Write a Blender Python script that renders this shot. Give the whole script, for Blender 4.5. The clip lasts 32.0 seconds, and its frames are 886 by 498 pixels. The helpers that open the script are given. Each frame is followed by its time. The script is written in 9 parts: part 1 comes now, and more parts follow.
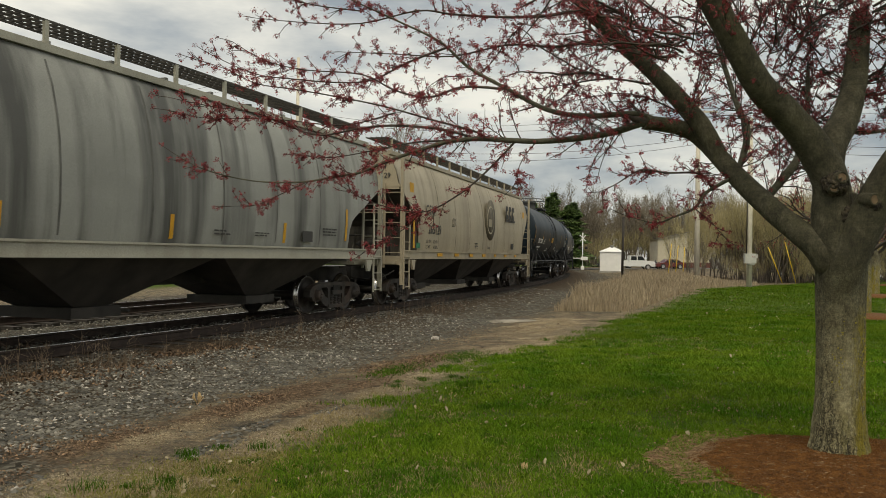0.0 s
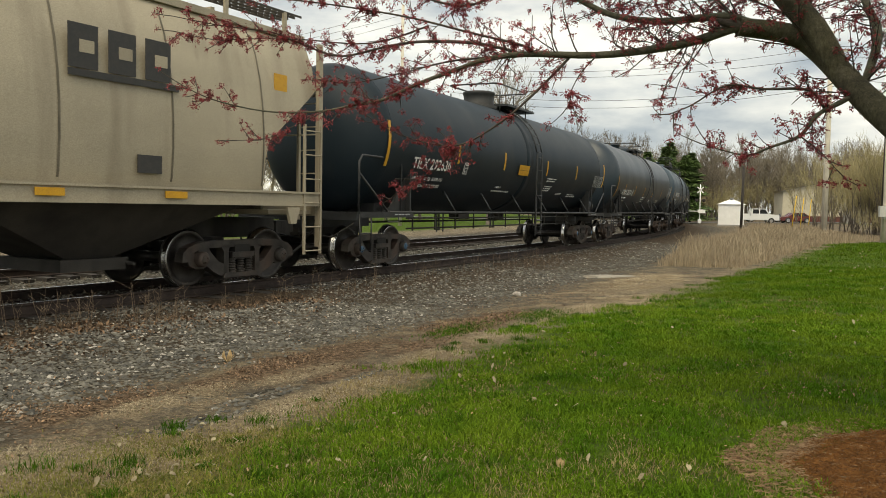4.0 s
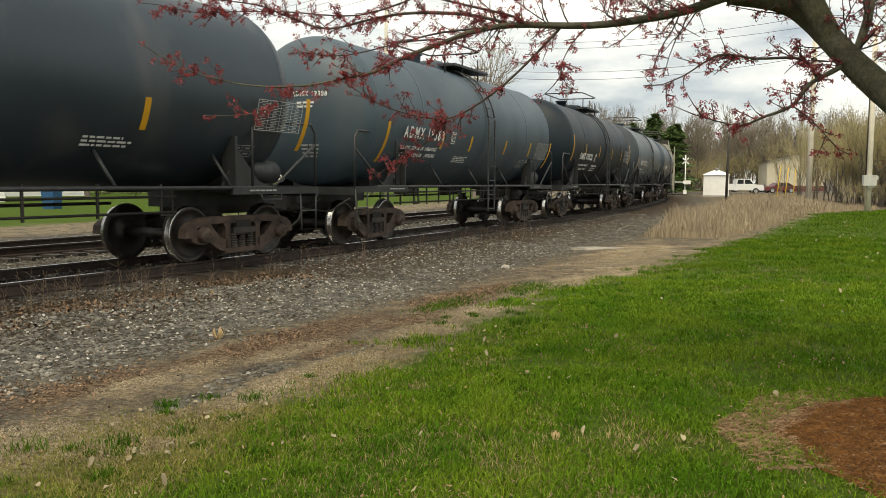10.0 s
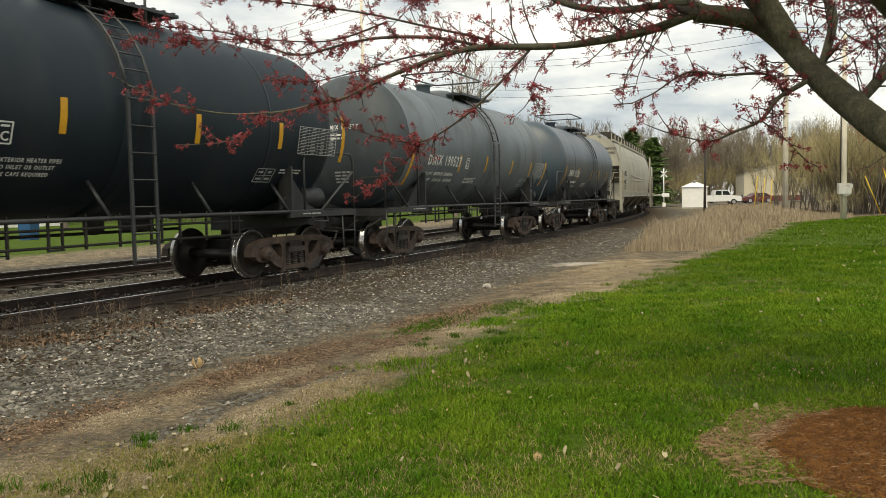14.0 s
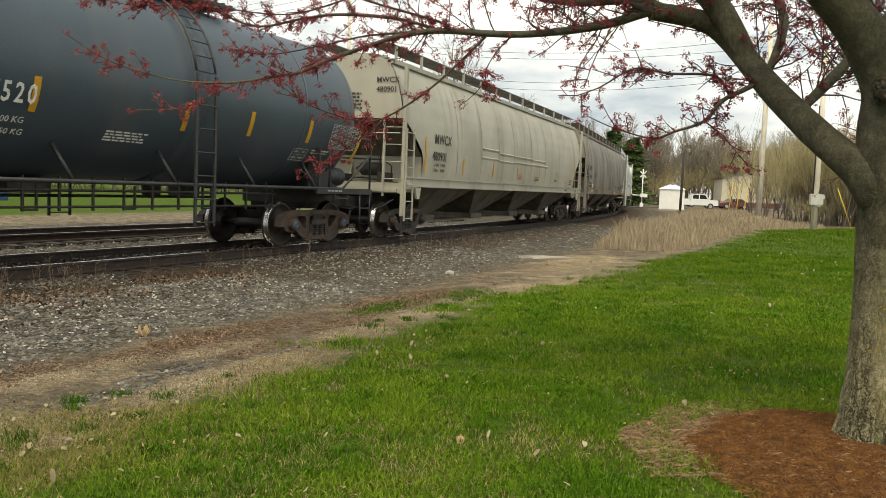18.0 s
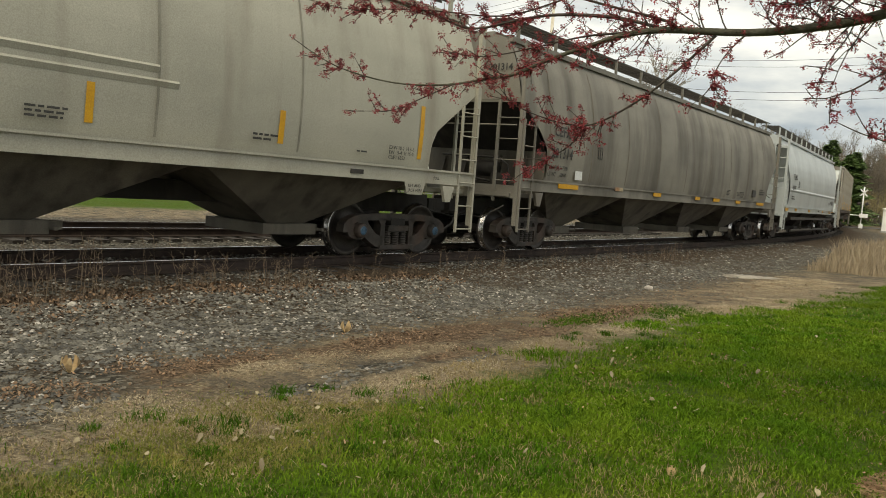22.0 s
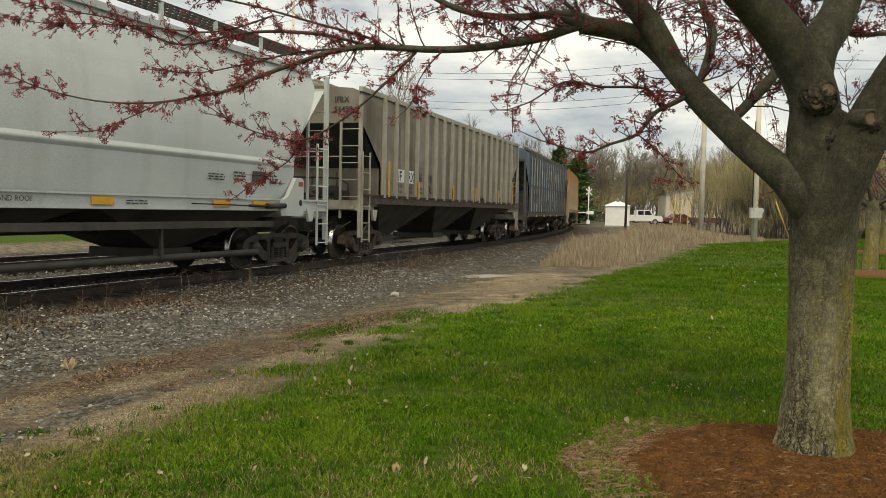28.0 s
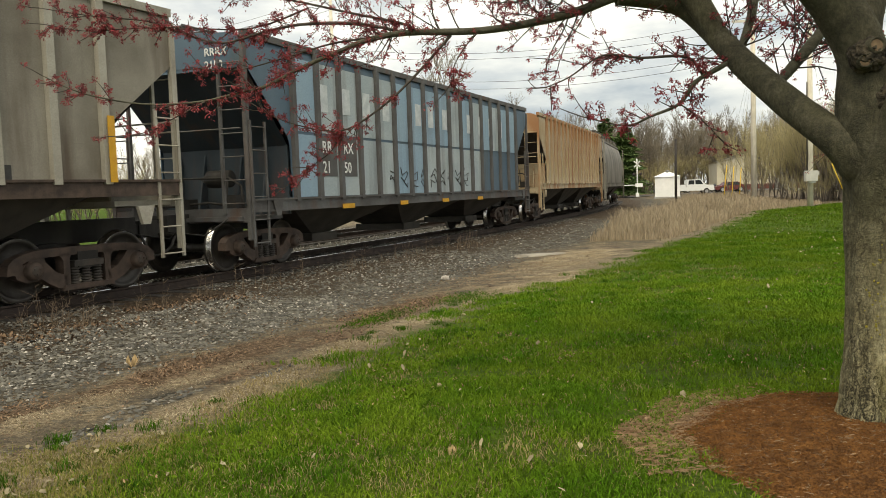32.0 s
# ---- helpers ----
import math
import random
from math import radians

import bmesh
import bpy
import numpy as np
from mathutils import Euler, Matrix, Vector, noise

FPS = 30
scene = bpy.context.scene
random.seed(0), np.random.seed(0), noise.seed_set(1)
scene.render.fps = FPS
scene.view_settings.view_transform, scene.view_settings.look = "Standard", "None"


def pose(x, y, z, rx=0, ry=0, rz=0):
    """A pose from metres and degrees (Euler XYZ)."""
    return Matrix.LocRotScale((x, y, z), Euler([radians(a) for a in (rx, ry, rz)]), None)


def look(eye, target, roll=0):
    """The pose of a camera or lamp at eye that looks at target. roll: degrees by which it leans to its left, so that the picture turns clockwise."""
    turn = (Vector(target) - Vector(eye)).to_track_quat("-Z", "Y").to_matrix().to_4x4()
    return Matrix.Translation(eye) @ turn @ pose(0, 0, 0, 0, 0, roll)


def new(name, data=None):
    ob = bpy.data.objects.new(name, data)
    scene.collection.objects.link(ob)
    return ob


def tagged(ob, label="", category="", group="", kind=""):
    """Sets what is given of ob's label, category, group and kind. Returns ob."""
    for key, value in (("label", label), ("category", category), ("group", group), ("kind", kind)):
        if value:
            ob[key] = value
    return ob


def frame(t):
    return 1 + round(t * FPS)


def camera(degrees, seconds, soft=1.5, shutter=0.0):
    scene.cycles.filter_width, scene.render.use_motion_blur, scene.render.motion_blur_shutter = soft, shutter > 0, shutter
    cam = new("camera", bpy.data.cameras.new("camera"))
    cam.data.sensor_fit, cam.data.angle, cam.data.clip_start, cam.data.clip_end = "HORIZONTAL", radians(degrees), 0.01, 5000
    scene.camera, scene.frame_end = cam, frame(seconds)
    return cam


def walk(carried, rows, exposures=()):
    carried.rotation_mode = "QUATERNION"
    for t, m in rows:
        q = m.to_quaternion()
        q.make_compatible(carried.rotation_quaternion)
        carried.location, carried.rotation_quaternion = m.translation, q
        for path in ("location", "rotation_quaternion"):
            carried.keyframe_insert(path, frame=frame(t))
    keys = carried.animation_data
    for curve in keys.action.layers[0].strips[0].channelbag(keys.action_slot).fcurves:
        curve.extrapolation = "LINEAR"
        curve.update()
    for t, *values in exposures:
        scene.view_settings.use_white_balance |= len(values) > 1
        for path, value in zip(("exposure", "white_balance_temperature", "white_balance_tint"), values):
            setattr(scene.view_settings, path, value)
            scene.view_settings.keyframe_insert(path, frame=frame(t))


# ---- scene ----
cam = camera(56.9, 32.0, soft=0.8, shutter=0.06)
PATH = [
    (0, (-0.02, 0.769, 1.668), (-0.037, 2.769, 1.685), 0.8),
    (0.5, (0.196, 0.949, 1.609), (0.128, 2.948, 1.61), 0.9),
    (1, (0.342, 1.237, 1.592), (0.115, 3.223, 1.54), 2.5),
    (1.5, (0.399, 1.566, 1.612), (0.166, 3.551, 1.56), 1.3),
    (2, (0.524, 1.776, 1.606), (0.27, 3.758, 1.548), -0.3),
    (2.5, (0.646, 1.932, 1.617), (0.368, 3.91, 1.517), -0.1),
    (4.5, (0.51, 2.085, 1.602), (0.239, 4.064, 1.497), 1.6),
    (5, (0.518, 2.096, 1.604), (0.325, 4.082, 1.469), 1.5),
    (5.5, (0.522, 2.1, 1.602), (0.331, 4.086, 1.464), 1.3),
    (6, (0.504, 2.102, 1.602), (0.306, 4.085, 1.435), 1.4),
    (6.5, (0.509, 2.106, 1.607), (0.3, 4.087, 1.437), 1.3),
    (7, (0.507, 2.099, 1.597), (0.299, 4.081, 1.427), 0.9),
    (7.5, (0.493, 2.105, 1.595), (0.281, 4.086, 1.426), 0.7),
    (8, (0.492, 2.112, 1.597), (0.275, 4.093, 1.43), 0.8),
    (8.5, (0.491, 2.087, 1.607), (0.264, 4.067, 1.437), 0.8),
    (9, (0.498, 2.095, 1.603), (0.261, 4.074, 1.435), 0.7),
    (9.5, (0.499, 2.107, 1.603), (0.252, 4.085, 1.437), 0.6),
    (10, (0.487, 2.102, 1.606), (0.232, 4.079, 1.439), 0.4),
    (10.5, (0.482, 2.086, 1.608), (0.226, 4.062, 1.44), 0.1),
    (11, (0.472, 2.092, 1.611), (0.222, 4.069, 1.444), 0.4),
    (11.5, (0.487, 2.078, 1.612), (0.237, 4.055, 1.443), 0.5),
    (12, (0.496, 2.088, 1.614), (0.244, 4.065, 1.445), 0.6),
    (12.5, (0.496, 2.095, 1.612), (0.239, 4.072, 1.455), 0.8),
    (13, (0.492, 2.092, 1.636), (0.235, 4.073, 1.527), 0.4),
    (13.5, (0.483, 2.111, 1.638), (0.225, 4.091, 1.52), -0.5),
    (14, (0.527, 2.117, 1.631), (0.314, 4.102, 1.51), -1.2),
    (14.5, (0.565, 2.116, 1.609), (0.516, 4.112, 1.483), -1.0),
    (15, (0.632, 2.101, 1.615), (0.616, 4.097, 1.482), -0.6),
    (15.5, (0.692, 2.099, 1.606), (0.717, 4.094, 1.467), 1.6),
    (17.5, (0.807, 2.121, 1.554), (0.91, 4.114, 1.418), 2.9),
    (18, (0.775, 2.118, 1.598), (0.616, 4.106, 1.447), 2.4),
    (18.5, (0.743, 2.183, 1.586), (0.578, 4.17, 1.431), 3.0),
    (19, (0.681, 2.264, 1.602), (0.516, 4.252, 1.45), 3.3),
    (19.5, (0.633, 2.323, 1.589), (0.46, 4.309, 1.435), 2.2),
    (20, (0.62, 2.322, 1.564), (0.428, 4.307, 1.411), 1.3),
    (20.5, (0.594, 2.257, 1.58), (0.357, 4.237, 1.423), 0.8),
    (21, (0.577, 2.27, 1.572), (0.325, 4.248, 1.422), 1.5),
    (21.5, (0.59, 2.3, 1.577), (0.293, 4.272, 1.43), 1.3),
    (22, (0.613, 2.313, 1.571), (0.003, 4.211, 1.414), 4.3),
    (22.5, (0.63, 2.292, 1.571), (-0.233, 4.089, 1.404), 5.1),
    (23, (0.673, 2.272, 1.578), (-0.224, 4.053, 1.417), 5.2),
    (23.5, (0.756, 2.291, 1.567), (0.031, 4.15, 1.435), 3.3),
    (24, (0.858, 2.311, 1.556), (0.728, 4.301, 1.41), -0.1),
    (24.5, (0.873, 2.337, 1.588), (0.817, 4.332, 1.45), 0.3),
    (25, (0.899, 2.306, 1.59), (0.827, 4.301, 1.473), -0.2),
    (25.5, (0.916, 2.281, 1.588), (0.873, 4.277, 1.479), -0.5),
    (27.5, (0.886, 2.282, 1.584), (0.854, 4.28, 1.489), 0.9),
    (28, (0.876, 2.279, 1.584), (0.836, 4.276, 1.488), 1.2),
    (28.5, (0.885, 2.278, 1.591), (0.828, 4.275, 1.499), 0.6),
    (29, (0.886, 2.281, 1.588), (0.814, 4.277, 1.497), 0.2),
    (29.5, (0.89, 2.281, 1.592), (0.8, 4.277, 1.504), 0.3),
    (30, (0.88, 2.285, 1.59), (0.778, 4.28, 1.502), 0.4),
    (30.5, (0.891, 2.275, 1.605), (0.765, 4.269, 1.51), -1.5),
    (31, (0.912, 2.287, 1.593), (0.773, 4.277, 1.447), -2.8),
    (31.5, (0.91, 2.282, 1.59), (0.766, 4.271, 1.446), -1.9),
    (32, (0.903, 2.273, 1.592), (0.742, 4.262, 1.453), -2.0),
]
walk(cam, [(t, look(eye, target, roll)) for t, eye, target, roll in PATH], exposures=[(t, e, 7250, 5) for t, e in ((0.0, -0.28), (1.0, -0.06), (2.2, -0.08), (5.0, 0.22), (7.0, 0.25), (8.0, 0.17), (9.0, 0.25), (10.0, 0.33), (11.0, 0.2), (13.0, 0.0), (14.0, 0.28), (15.0, 0.2), (18.0, 0.40), (19.0, 0.27), (20.0, 0.06), (21.0, 0.32), (22.0, 0.1), (23.0, 0.28), (24.0, 0.0), (25.0, 0.0), (30.0, 0.04), (31.0, 0.1), (32.0, 0.28))])

# ---- light ----
SUN_DIR = Vector((-0.05, -0.52, 0.85)).normalized()      # towards the sun
world = bpy.data.worlds.new("sky")
scene.world = world
world.use_nodes = True


def sky_nodes():
    nt = world.node_tree
    nt.nodes.clear()
    out = nt.nodes.new("ShaderNodeOutputWorld")
    bg = nt.nodes.new("ShaderNodeBackground")
    sky = nt.nodes.new("ShaderNodeTexSky")
    sky.sky_type = "NISHITA"
    sky.sun_disc = False
    sky.sun_elevation = math.asin(SUN_DIR.z)
    sky.sun_rotation = math.atan2(SUN_DIR.x, SUN_DIR.y)
    sky.air_density, sky.dust_density = 1.2, 2.0
    co = nt.nodes.new("ShaderNodeTexCoord")
    mp = nt.nodes.new("ShaderNodeMapping")
    mp.inputs["Scale"].default_value = (1.0, 1.0, 3.2)
    n1 = nt.nodes.new("ShaderNodeTexNoise")
    n1.inputs["Scale"].default_value = 2.6
    n1.inputs["Detail"].default_value = 7.0
    n1.inputs["Roughness"].default_value = 0.55
    ramp = nt.nodes.new("ShaderNodeValToRGB")
    ramp.color_ramp.elements[0].position, ramp.color_ramp.elements[0].color = 0.39, (5.0, 5.8, 7.1, 1)
    ramp.color_ramp.elements[1].position, ramp.color_ramp.elements[1].color = 0.60, (14.2, 14.1, 13.9, 1)
    mix = nt.nodes.new("ShaderNodeMix")
    mix.data_type = "RGBA"
    mix.inputs["Factor"].default_value = 0.82
    li = nt.links
    li.new(co.outputs["Generated"], mp.inputs["Vector"])
    li.new(mp.outputs["Vector"], n1.inputs["Vector"])
    li.new(n1.outputs["Fac"], ramp.inputs["Fac"])
    li.new(sky.outputs["Color"], mix.inputs["A"])
    li.new(ramp.outputs["Color"], mix.inputs["B"])
    li.new(mix.outputs["Result"], bg.inputs["Color"])
    bg.inputs["Strength"].default_value = 0.085
    li.new(bg.outputs["Background"], out.inputs["Surface"])


sky_nodes()
sun = new("sun", bpy.data.lights.new("sun", "SUN"))
sun.data.energy, sun.data.angle, sun.data.color = 2.3, radians(45), (1.0, 0.91, 0.74)
sun.matrix_world = look((0, 0, 40), Vector((0, 0, 40)) - SUN_DIR)


# ---- plan: the track is an arc; s runs along the near rail, o outwards from it towards the lawn ----
CX, CY, RAD = -317.0985, 127.9352, 331.681
HEAD = 0.377233
RAIL_Z = 0.245
GAUGE = 1.5
TRACK2 = 5.03
SPEED = 6.376
DVX, DVY = math.sin(HEAD), math.cos(HEAD)


def arc(s, o, z=0.0):
    a = s / RAD
    r = RAD + o
    return Vector((CX + r * (DVX * math.sin(a) + DVY * math.cos(a)), CY + r * (DVY * math.sin(a) - DVX * math.cos(a)), z))


def heading(s):
    return math.pi / 2 - HEAD + s / RAD        # direction of growing s, from +x


def plan(x, y):
    dx, dy = x - CX, y - CY
    return RAD * math.atan2(dx * DVX + dy * DVY, dx * DVY - dy * DVX), math.hypot(dx, dy) - RAD


def smooth(a, b, v):
    v = min(1.0, max(0.0, (v - a) / (b - a)))
    return v * v * (3 - 2 * v)


def ground_z(x, y):
    s, o = plan(x, y)
    z = 0.14 * smooth(4.0, 10.0, o) + 0.25 * smooth(10, 26, o) * smooth(5, 45, s)
    z -= 0.07 * smooth(1.4, 2.6, o) * (1 - smooth(3.0, 5.0, o))
    z += 0.06 * (1 - smooth(0.6, 1.3, o)) * smooth(-2.8, -2.1, o)
    z += 0.035 * noise.noise((x * 0.35, y * 0.35, 0)) * smooth(2.5, 5.0, o)
    return z


EDGE_S = (-12.0, 1.0, 3.0, 5.0, 9.0, 11.0, 13.0, 21.0, 33.0, 37.0, 42.0, 46.0, 53.0, 70.0)
EDGE_O = (6.4, 6.15, 6.3, 6.35, 6.0, 6.05, 6.55, 7.05, 8.2, 8.8, 9.5, 11.4, 15.5, 22.0)


def lawn_edge(s):
    """How far out from the near rail the lawn begins."""
    return np.interp(s, EDGE_S, EDGE_O)


# spots of the bare strip: along the track, outwards, and how far each reaches both ways
STRAW_SPOTS = ((3.8, 6.15, 0.8, 0.34), (4.8, 5.95, 0.8, 0.30), (5.75, 5.85, 0.6, 0.27), (7.2, 5.75, 0.8, 0.27), (8.9, 5.65, 0.8, 0.25), (11.6, 5.7, 1.3, 0.34), (13.4, 6.2, 1.5, 0.5), (17.4, 5.3, 3.2, 0.8), (3.1, 5.7, 0.6, 0.35), (5.9, 5.1, 0.6, 0.22), (4.4, 4.85, 0.6, 0.22), (2.7, 5.3, 0.6, 0.28), (1.5, 5.5, 0.9, 0.4))
LEAF_SPOTS = ((6.5, 4.7, 1.5, 0.38), (3.8, 4.4, 1.0, 0.35), (2.8, 4.6, 0.6, 0.26), (7.9, 5.25, 0.8, 0.24), (6.1, 5.42, 0.5, 0.14), (4.6, 3.3, 0.5, 0.2), (10.0, 4.9, 1.5, 0.4))
STONE_SPOTS = ((2.3, 4.9, 0.7, 0.36), (4.9, 5.4, 0.55, 0.15), (4.2, 5.58, 0.5, 0.16), (6.1, 5.66, 0.35, 0.10), (1.0, 4.6, 1.0, 0.5))


def cover(spots, s, o):
    """How much of a spot's cover lies at each place: 1 in its middle, 0 at its rim, less beyond."""
    best = np.full(np.shape(s), -1.0)
    for cs, co, rs, ro in spots:
        best = np.maximum(best, 1 - np.sqrt(((s - cs) / rs) ** 2 + ((o - co) / ro) ** 2))
    return best


TREE = (3.0, 7.15)


# ---- mesh helpers ----
class Geo:
    def __init__(self):
        self.v, self.f, self.sm = [], [], []

    def add(self, verts, faces, shade=False):
        b = len(self.v)
        self.v.extend(tuple(p) for p in verts)
        self.f.extend(tuple(b + i for i in q) for q in faces)
        self.sm.extend([shade] * len(faces))
        return self

    def box(self, c, d, m=None, taper=1.0):
        hx, hy, hz = d[0] / 2, d[1] / 2, d[2] / 2
        pts = [Vector((sx * hx * (taper if sz > 0 else 1), sy * hy * (taper if sz > 0 else 1), sz * hz)) for sz in (-1, 1) for sy in (-1, 1) for sx in (-1, 1)]
        if m is not None:
            pts = [m @ p for p in pts]
        return self.add([p + Vector(c) for p in pts], [(0, 2, 3, 1), (4, 5, 7, 6), (0, 1, 5, 4), (2, 6, 7, 3), (0, 4, 6, 2), (1, 3, 7, 5)])

    def tube(self, pts, r, n=8, caps=True, shade=True):
        pts = [Vector(p) for p in pts]
        rs = r if isinstance(r, (list, tuple)) else [r] * len(pts)
        verts, up = [], None
        for i, p in enumerate(pts):
            d = (pts[min(i + 1, len(pts) - 1)] - pts[max(i - 1, 0)])
            d = d.normalized() if d.length > 1e-9 else Vector((0, 0, 1))
            if up is None:
                up = Vector((0, 0, 1)) if abs(d.z) < 0.9 else Vector((1, 0, 0))
            a = d.cross(up)
            a = a.normalized() if a.length > 1e-6 else d.orthogonal().normalized()
            b = a.cross(d)
            up = b
            for k in range(n):
                t = 2 * math.pi * k / n
                verts.append(p + (a * math.cos(t) + b * math.sin(t)) * rs[i])
        faces = [(i * n + k, i * n + (k + 1) % n, (i + 1) * n + (k + 1) % n, (i + 1) * n + k) for i in range(len(pts) - 1) for k in range(n)]
        self.add(verts, [q[::-1] for q in faces], shade)
        if caps:
            b = len(self.v) - len(verts)
            self.f += [tuple(b + k for k in range(n)), tuple(b + (len(pts) - 1) * n + k for k in reversed(range(n)))]
            self.sm += [False, False]
        return self

    def lathe(self, axis0, axis1, prof, n=24, shade=True):
        """prof: (along, radius) pairs; along in metres from axis0 towards axis1."""
        p0 = Vector(axis0)
        d = (Vector(axis1) - p0).normalized()
        a = d.orthogonal().normalized()
        b = d.cross(a)
        verts = []
        for t, r in prof:
            for k in range(n):
                w = 2 * math.pi * k / n
                verts.append(p0 + d * t + (a * math.cos(w) + b * math.sin(w)) * max(r, 1e-4))
        faces = [(i * n + k, i * n + (k + 1) % n, (i + 1) * n + (k + 1) % n, (i + 1) * n + k) for i in range(len(prof) - 1) for k in range(n)]
        return self.add(verts, faces, shade)

    def prism(self, poly, y0, y1, shade=False):
        """poly: (x, z) outline, extruded along y."""
        n = len(poly)
        verts = [(x, y0, z) for x, z in poly] + [(x, y1, z) for x, z in poly]
        return self.add(verts, [tuple(range(n)), tuple(reversed(range(n, 2 * n)))] + [(i, i + n, (i + 1) % n + n, (i + 1) % n) for i in range(n)], shade)

    def grid(self, rows, shade=True, flip=False):
        n = len(rows[0])
        verts = [p for r in rows for p in r]
        faces = [(i * n + k, i * n + k + 1, (i + 1) * n + k + 1, (i + 1) * n + k) for i in range(len(rows) - 1) for k in range(n - 1)]
        return self.add(verts, [q[::-1] for q in faces] if flip else faces, shade)

    def mesh(self, name, material=None):
        me = bpy.data.meshes.new(name)
        me.from_pydata(self.v, [], self.f)
        me.polygons.foreach_set("use_smooth", self.sm)
        if material:
            me.materials.append(material)
        me.update()
        return me


def part(name, geo, material, parent=None, label=""):
    me = geo if isinstance(geo, bpy.types.Mesh) else geo.mesh(name, material)
    ob = new(name, me)
    if parent is not None:
        ob.parent = parent
    return tagged(ob, label)


def thing(name, label, category, group="", kind="", m=None):
    ob = new(name)
    if m is not None:
        ob.matrix_basis = m
    return tagged(ob, label, category, group, kind)


# ---- materials ----
def material(name, c1, c2=None, rough=0.6, metal=0.0, scale=4.0, detail=6.0, fine=60.0, bump=0.15, stain=None, stain_amt=0.5, stain_scale=(1.5, 1.5, 0.25), spread=(0.35, 0.65), rnd=0.0, stain_at=(0.52, 0.72), spec=0.5):
    """A paint, stone or wood: two colours in coarse noise, a finer grain on top, an optional streaky stain, and bump."""
    m = bpy.data.materials.new(name)
    m.use_nodes = True
    nt = m.node_tree
    nd, li = nt.nodes, nt.links
    p = nd["Principled BSDF"]
    c2 = c2 or tuple(v * 0.75 for v in c1)
    co = nd.new("ShaderNodeTexCoord")
    n1, n2 = nd.new("ShaderNodeTexNoise"), nd.new("ShaderNodeTexNoise")
    n1.inputs["Scale"].default_value, n1.inputs["Detail"].default_value = scale, detail
    n2.inputs["Scale"].default_value, n2.inputs["Detail"].default_value = fine, 3.0
    li.new(co.outputs["Object"], n1.inputs["Vector"])
    li.new(co.outputs["Object"], n2.inputs["Vector"])
    r1 = nd.new("ShaderNodeValToRGB")
    r1.color_ramp.elements[0].position, r1.color_ramp.elements[0].color = spread[0], (*c1, 1)
    r1.color_ramp.elements[1].position, r1.color_ramp.elements[1].color = spread[1], (*c2, 1)
    li.new(n1.outputs["Fac"], r1.inputs["Fac"])
    col = r1.outputs["Color"]
    g = nd.new("ShaderNodeMix")
    g.data_type, g.blend_type = "RGBA", "OVERLAY"
    g.inputs["Factor"].default_value = 0.35
    li.new(col, g.inputs["A"])
    li.new(n2.outputs["Fac"], g.inputs["B"])
    col = g.outputs["Result"]
    if stain:
        mp = nd.new("ShaderNodeMapping")
        mp.inputs["Scale"].default_value = stain_scale
        n3 = nd.new("ShaderNodeTexNoise")
        n3.inputs["Scale"].default_value, n3.inputs["Detail"].default_value = 1.6, 7.0
        r3 = nd.new("ShaderNodeMapRange")
        r3.inputs["From Min"].default_value, r3.inputs["From Max"].default_value = stain_at
        r3.inputs["To Max"].default_value = stain_amt
        li.new(co.outputs["Object"], mp.inputs["Vector"])
        li.new(mp.outputs["Vector"], n3.inputs["Vector"])
        li.new(n3.outputs["Fac"], r3.inputs["Value"])
        sm = nd.new("ShaderNodeMix")
        sm.data_type = "RGBA"
        sm.inputs["B"].default_value = (*stain, 1)
        li.new(r3.outputs["Result"], sm.inputs["Factor"])
        li.new(col, sm.inputs["A"])
        col = sm.outputs["Result"]
    if rnd:
        oi = nd.new("ShaderNodeObjectInfo")
        ge = nd.new("ShaderNodeNewGeometry")
        ad = nd.new("ShaderNodeMath")
        ad.operation = "ADD"
        li.new(oi.outputs["Random"], ad.inputs[0])
        li.new(ge.outputs["Random Per Island"], ad.inputs[1])
        mr = nd.new("ShaderNodeMapRange")
        mr.inputs["From Max"].default_value = 2.0
        mr.inputs["To Min"].default_value, mr.inputs["To Max"].default_value = 1 - rnd, 1 + rnd
        li.new(ad.outputs["Value"], mr.inputs["Value"])
        hs = nd.new("ShaderNodeHueSaturation")
        li.new(mr.outputs["Result"], hs.inputs["Value"])
        li.new(col, hs.inputs["Color"])
        col = hs.outputs["Color"]
    li.new(col, p.inputs["Base Color"])
    rr = nd.new("ShaderNodeMapRange")
    rr.inputs["To Min"].default_value, rr.inputs["To Max"].default_value = max(0.03, rough - 0.12), min(1.0, rough + 0.12)
    li.new(n1.outputs["Fac"], rr.inputs["Value"])
    li.new(rr.outputs["Result"], p.inputs["Roughness"])
    p.inputs["Metallic"].default_value = metal
    p.inputs["Specular IOR Level"].default_value = spec
    if bump:
        bp = nd.new("ShaderNodeBump")
        bp.inputs["Strength"].default_value, bp.inputs["Distance"].default_value = bump, 0.02
        li.new(n2.outputs["Fac"], bp.inputs["Height"])
        li.new(bp.outputs["Normal"], p.inputs["Normal"])
    return m


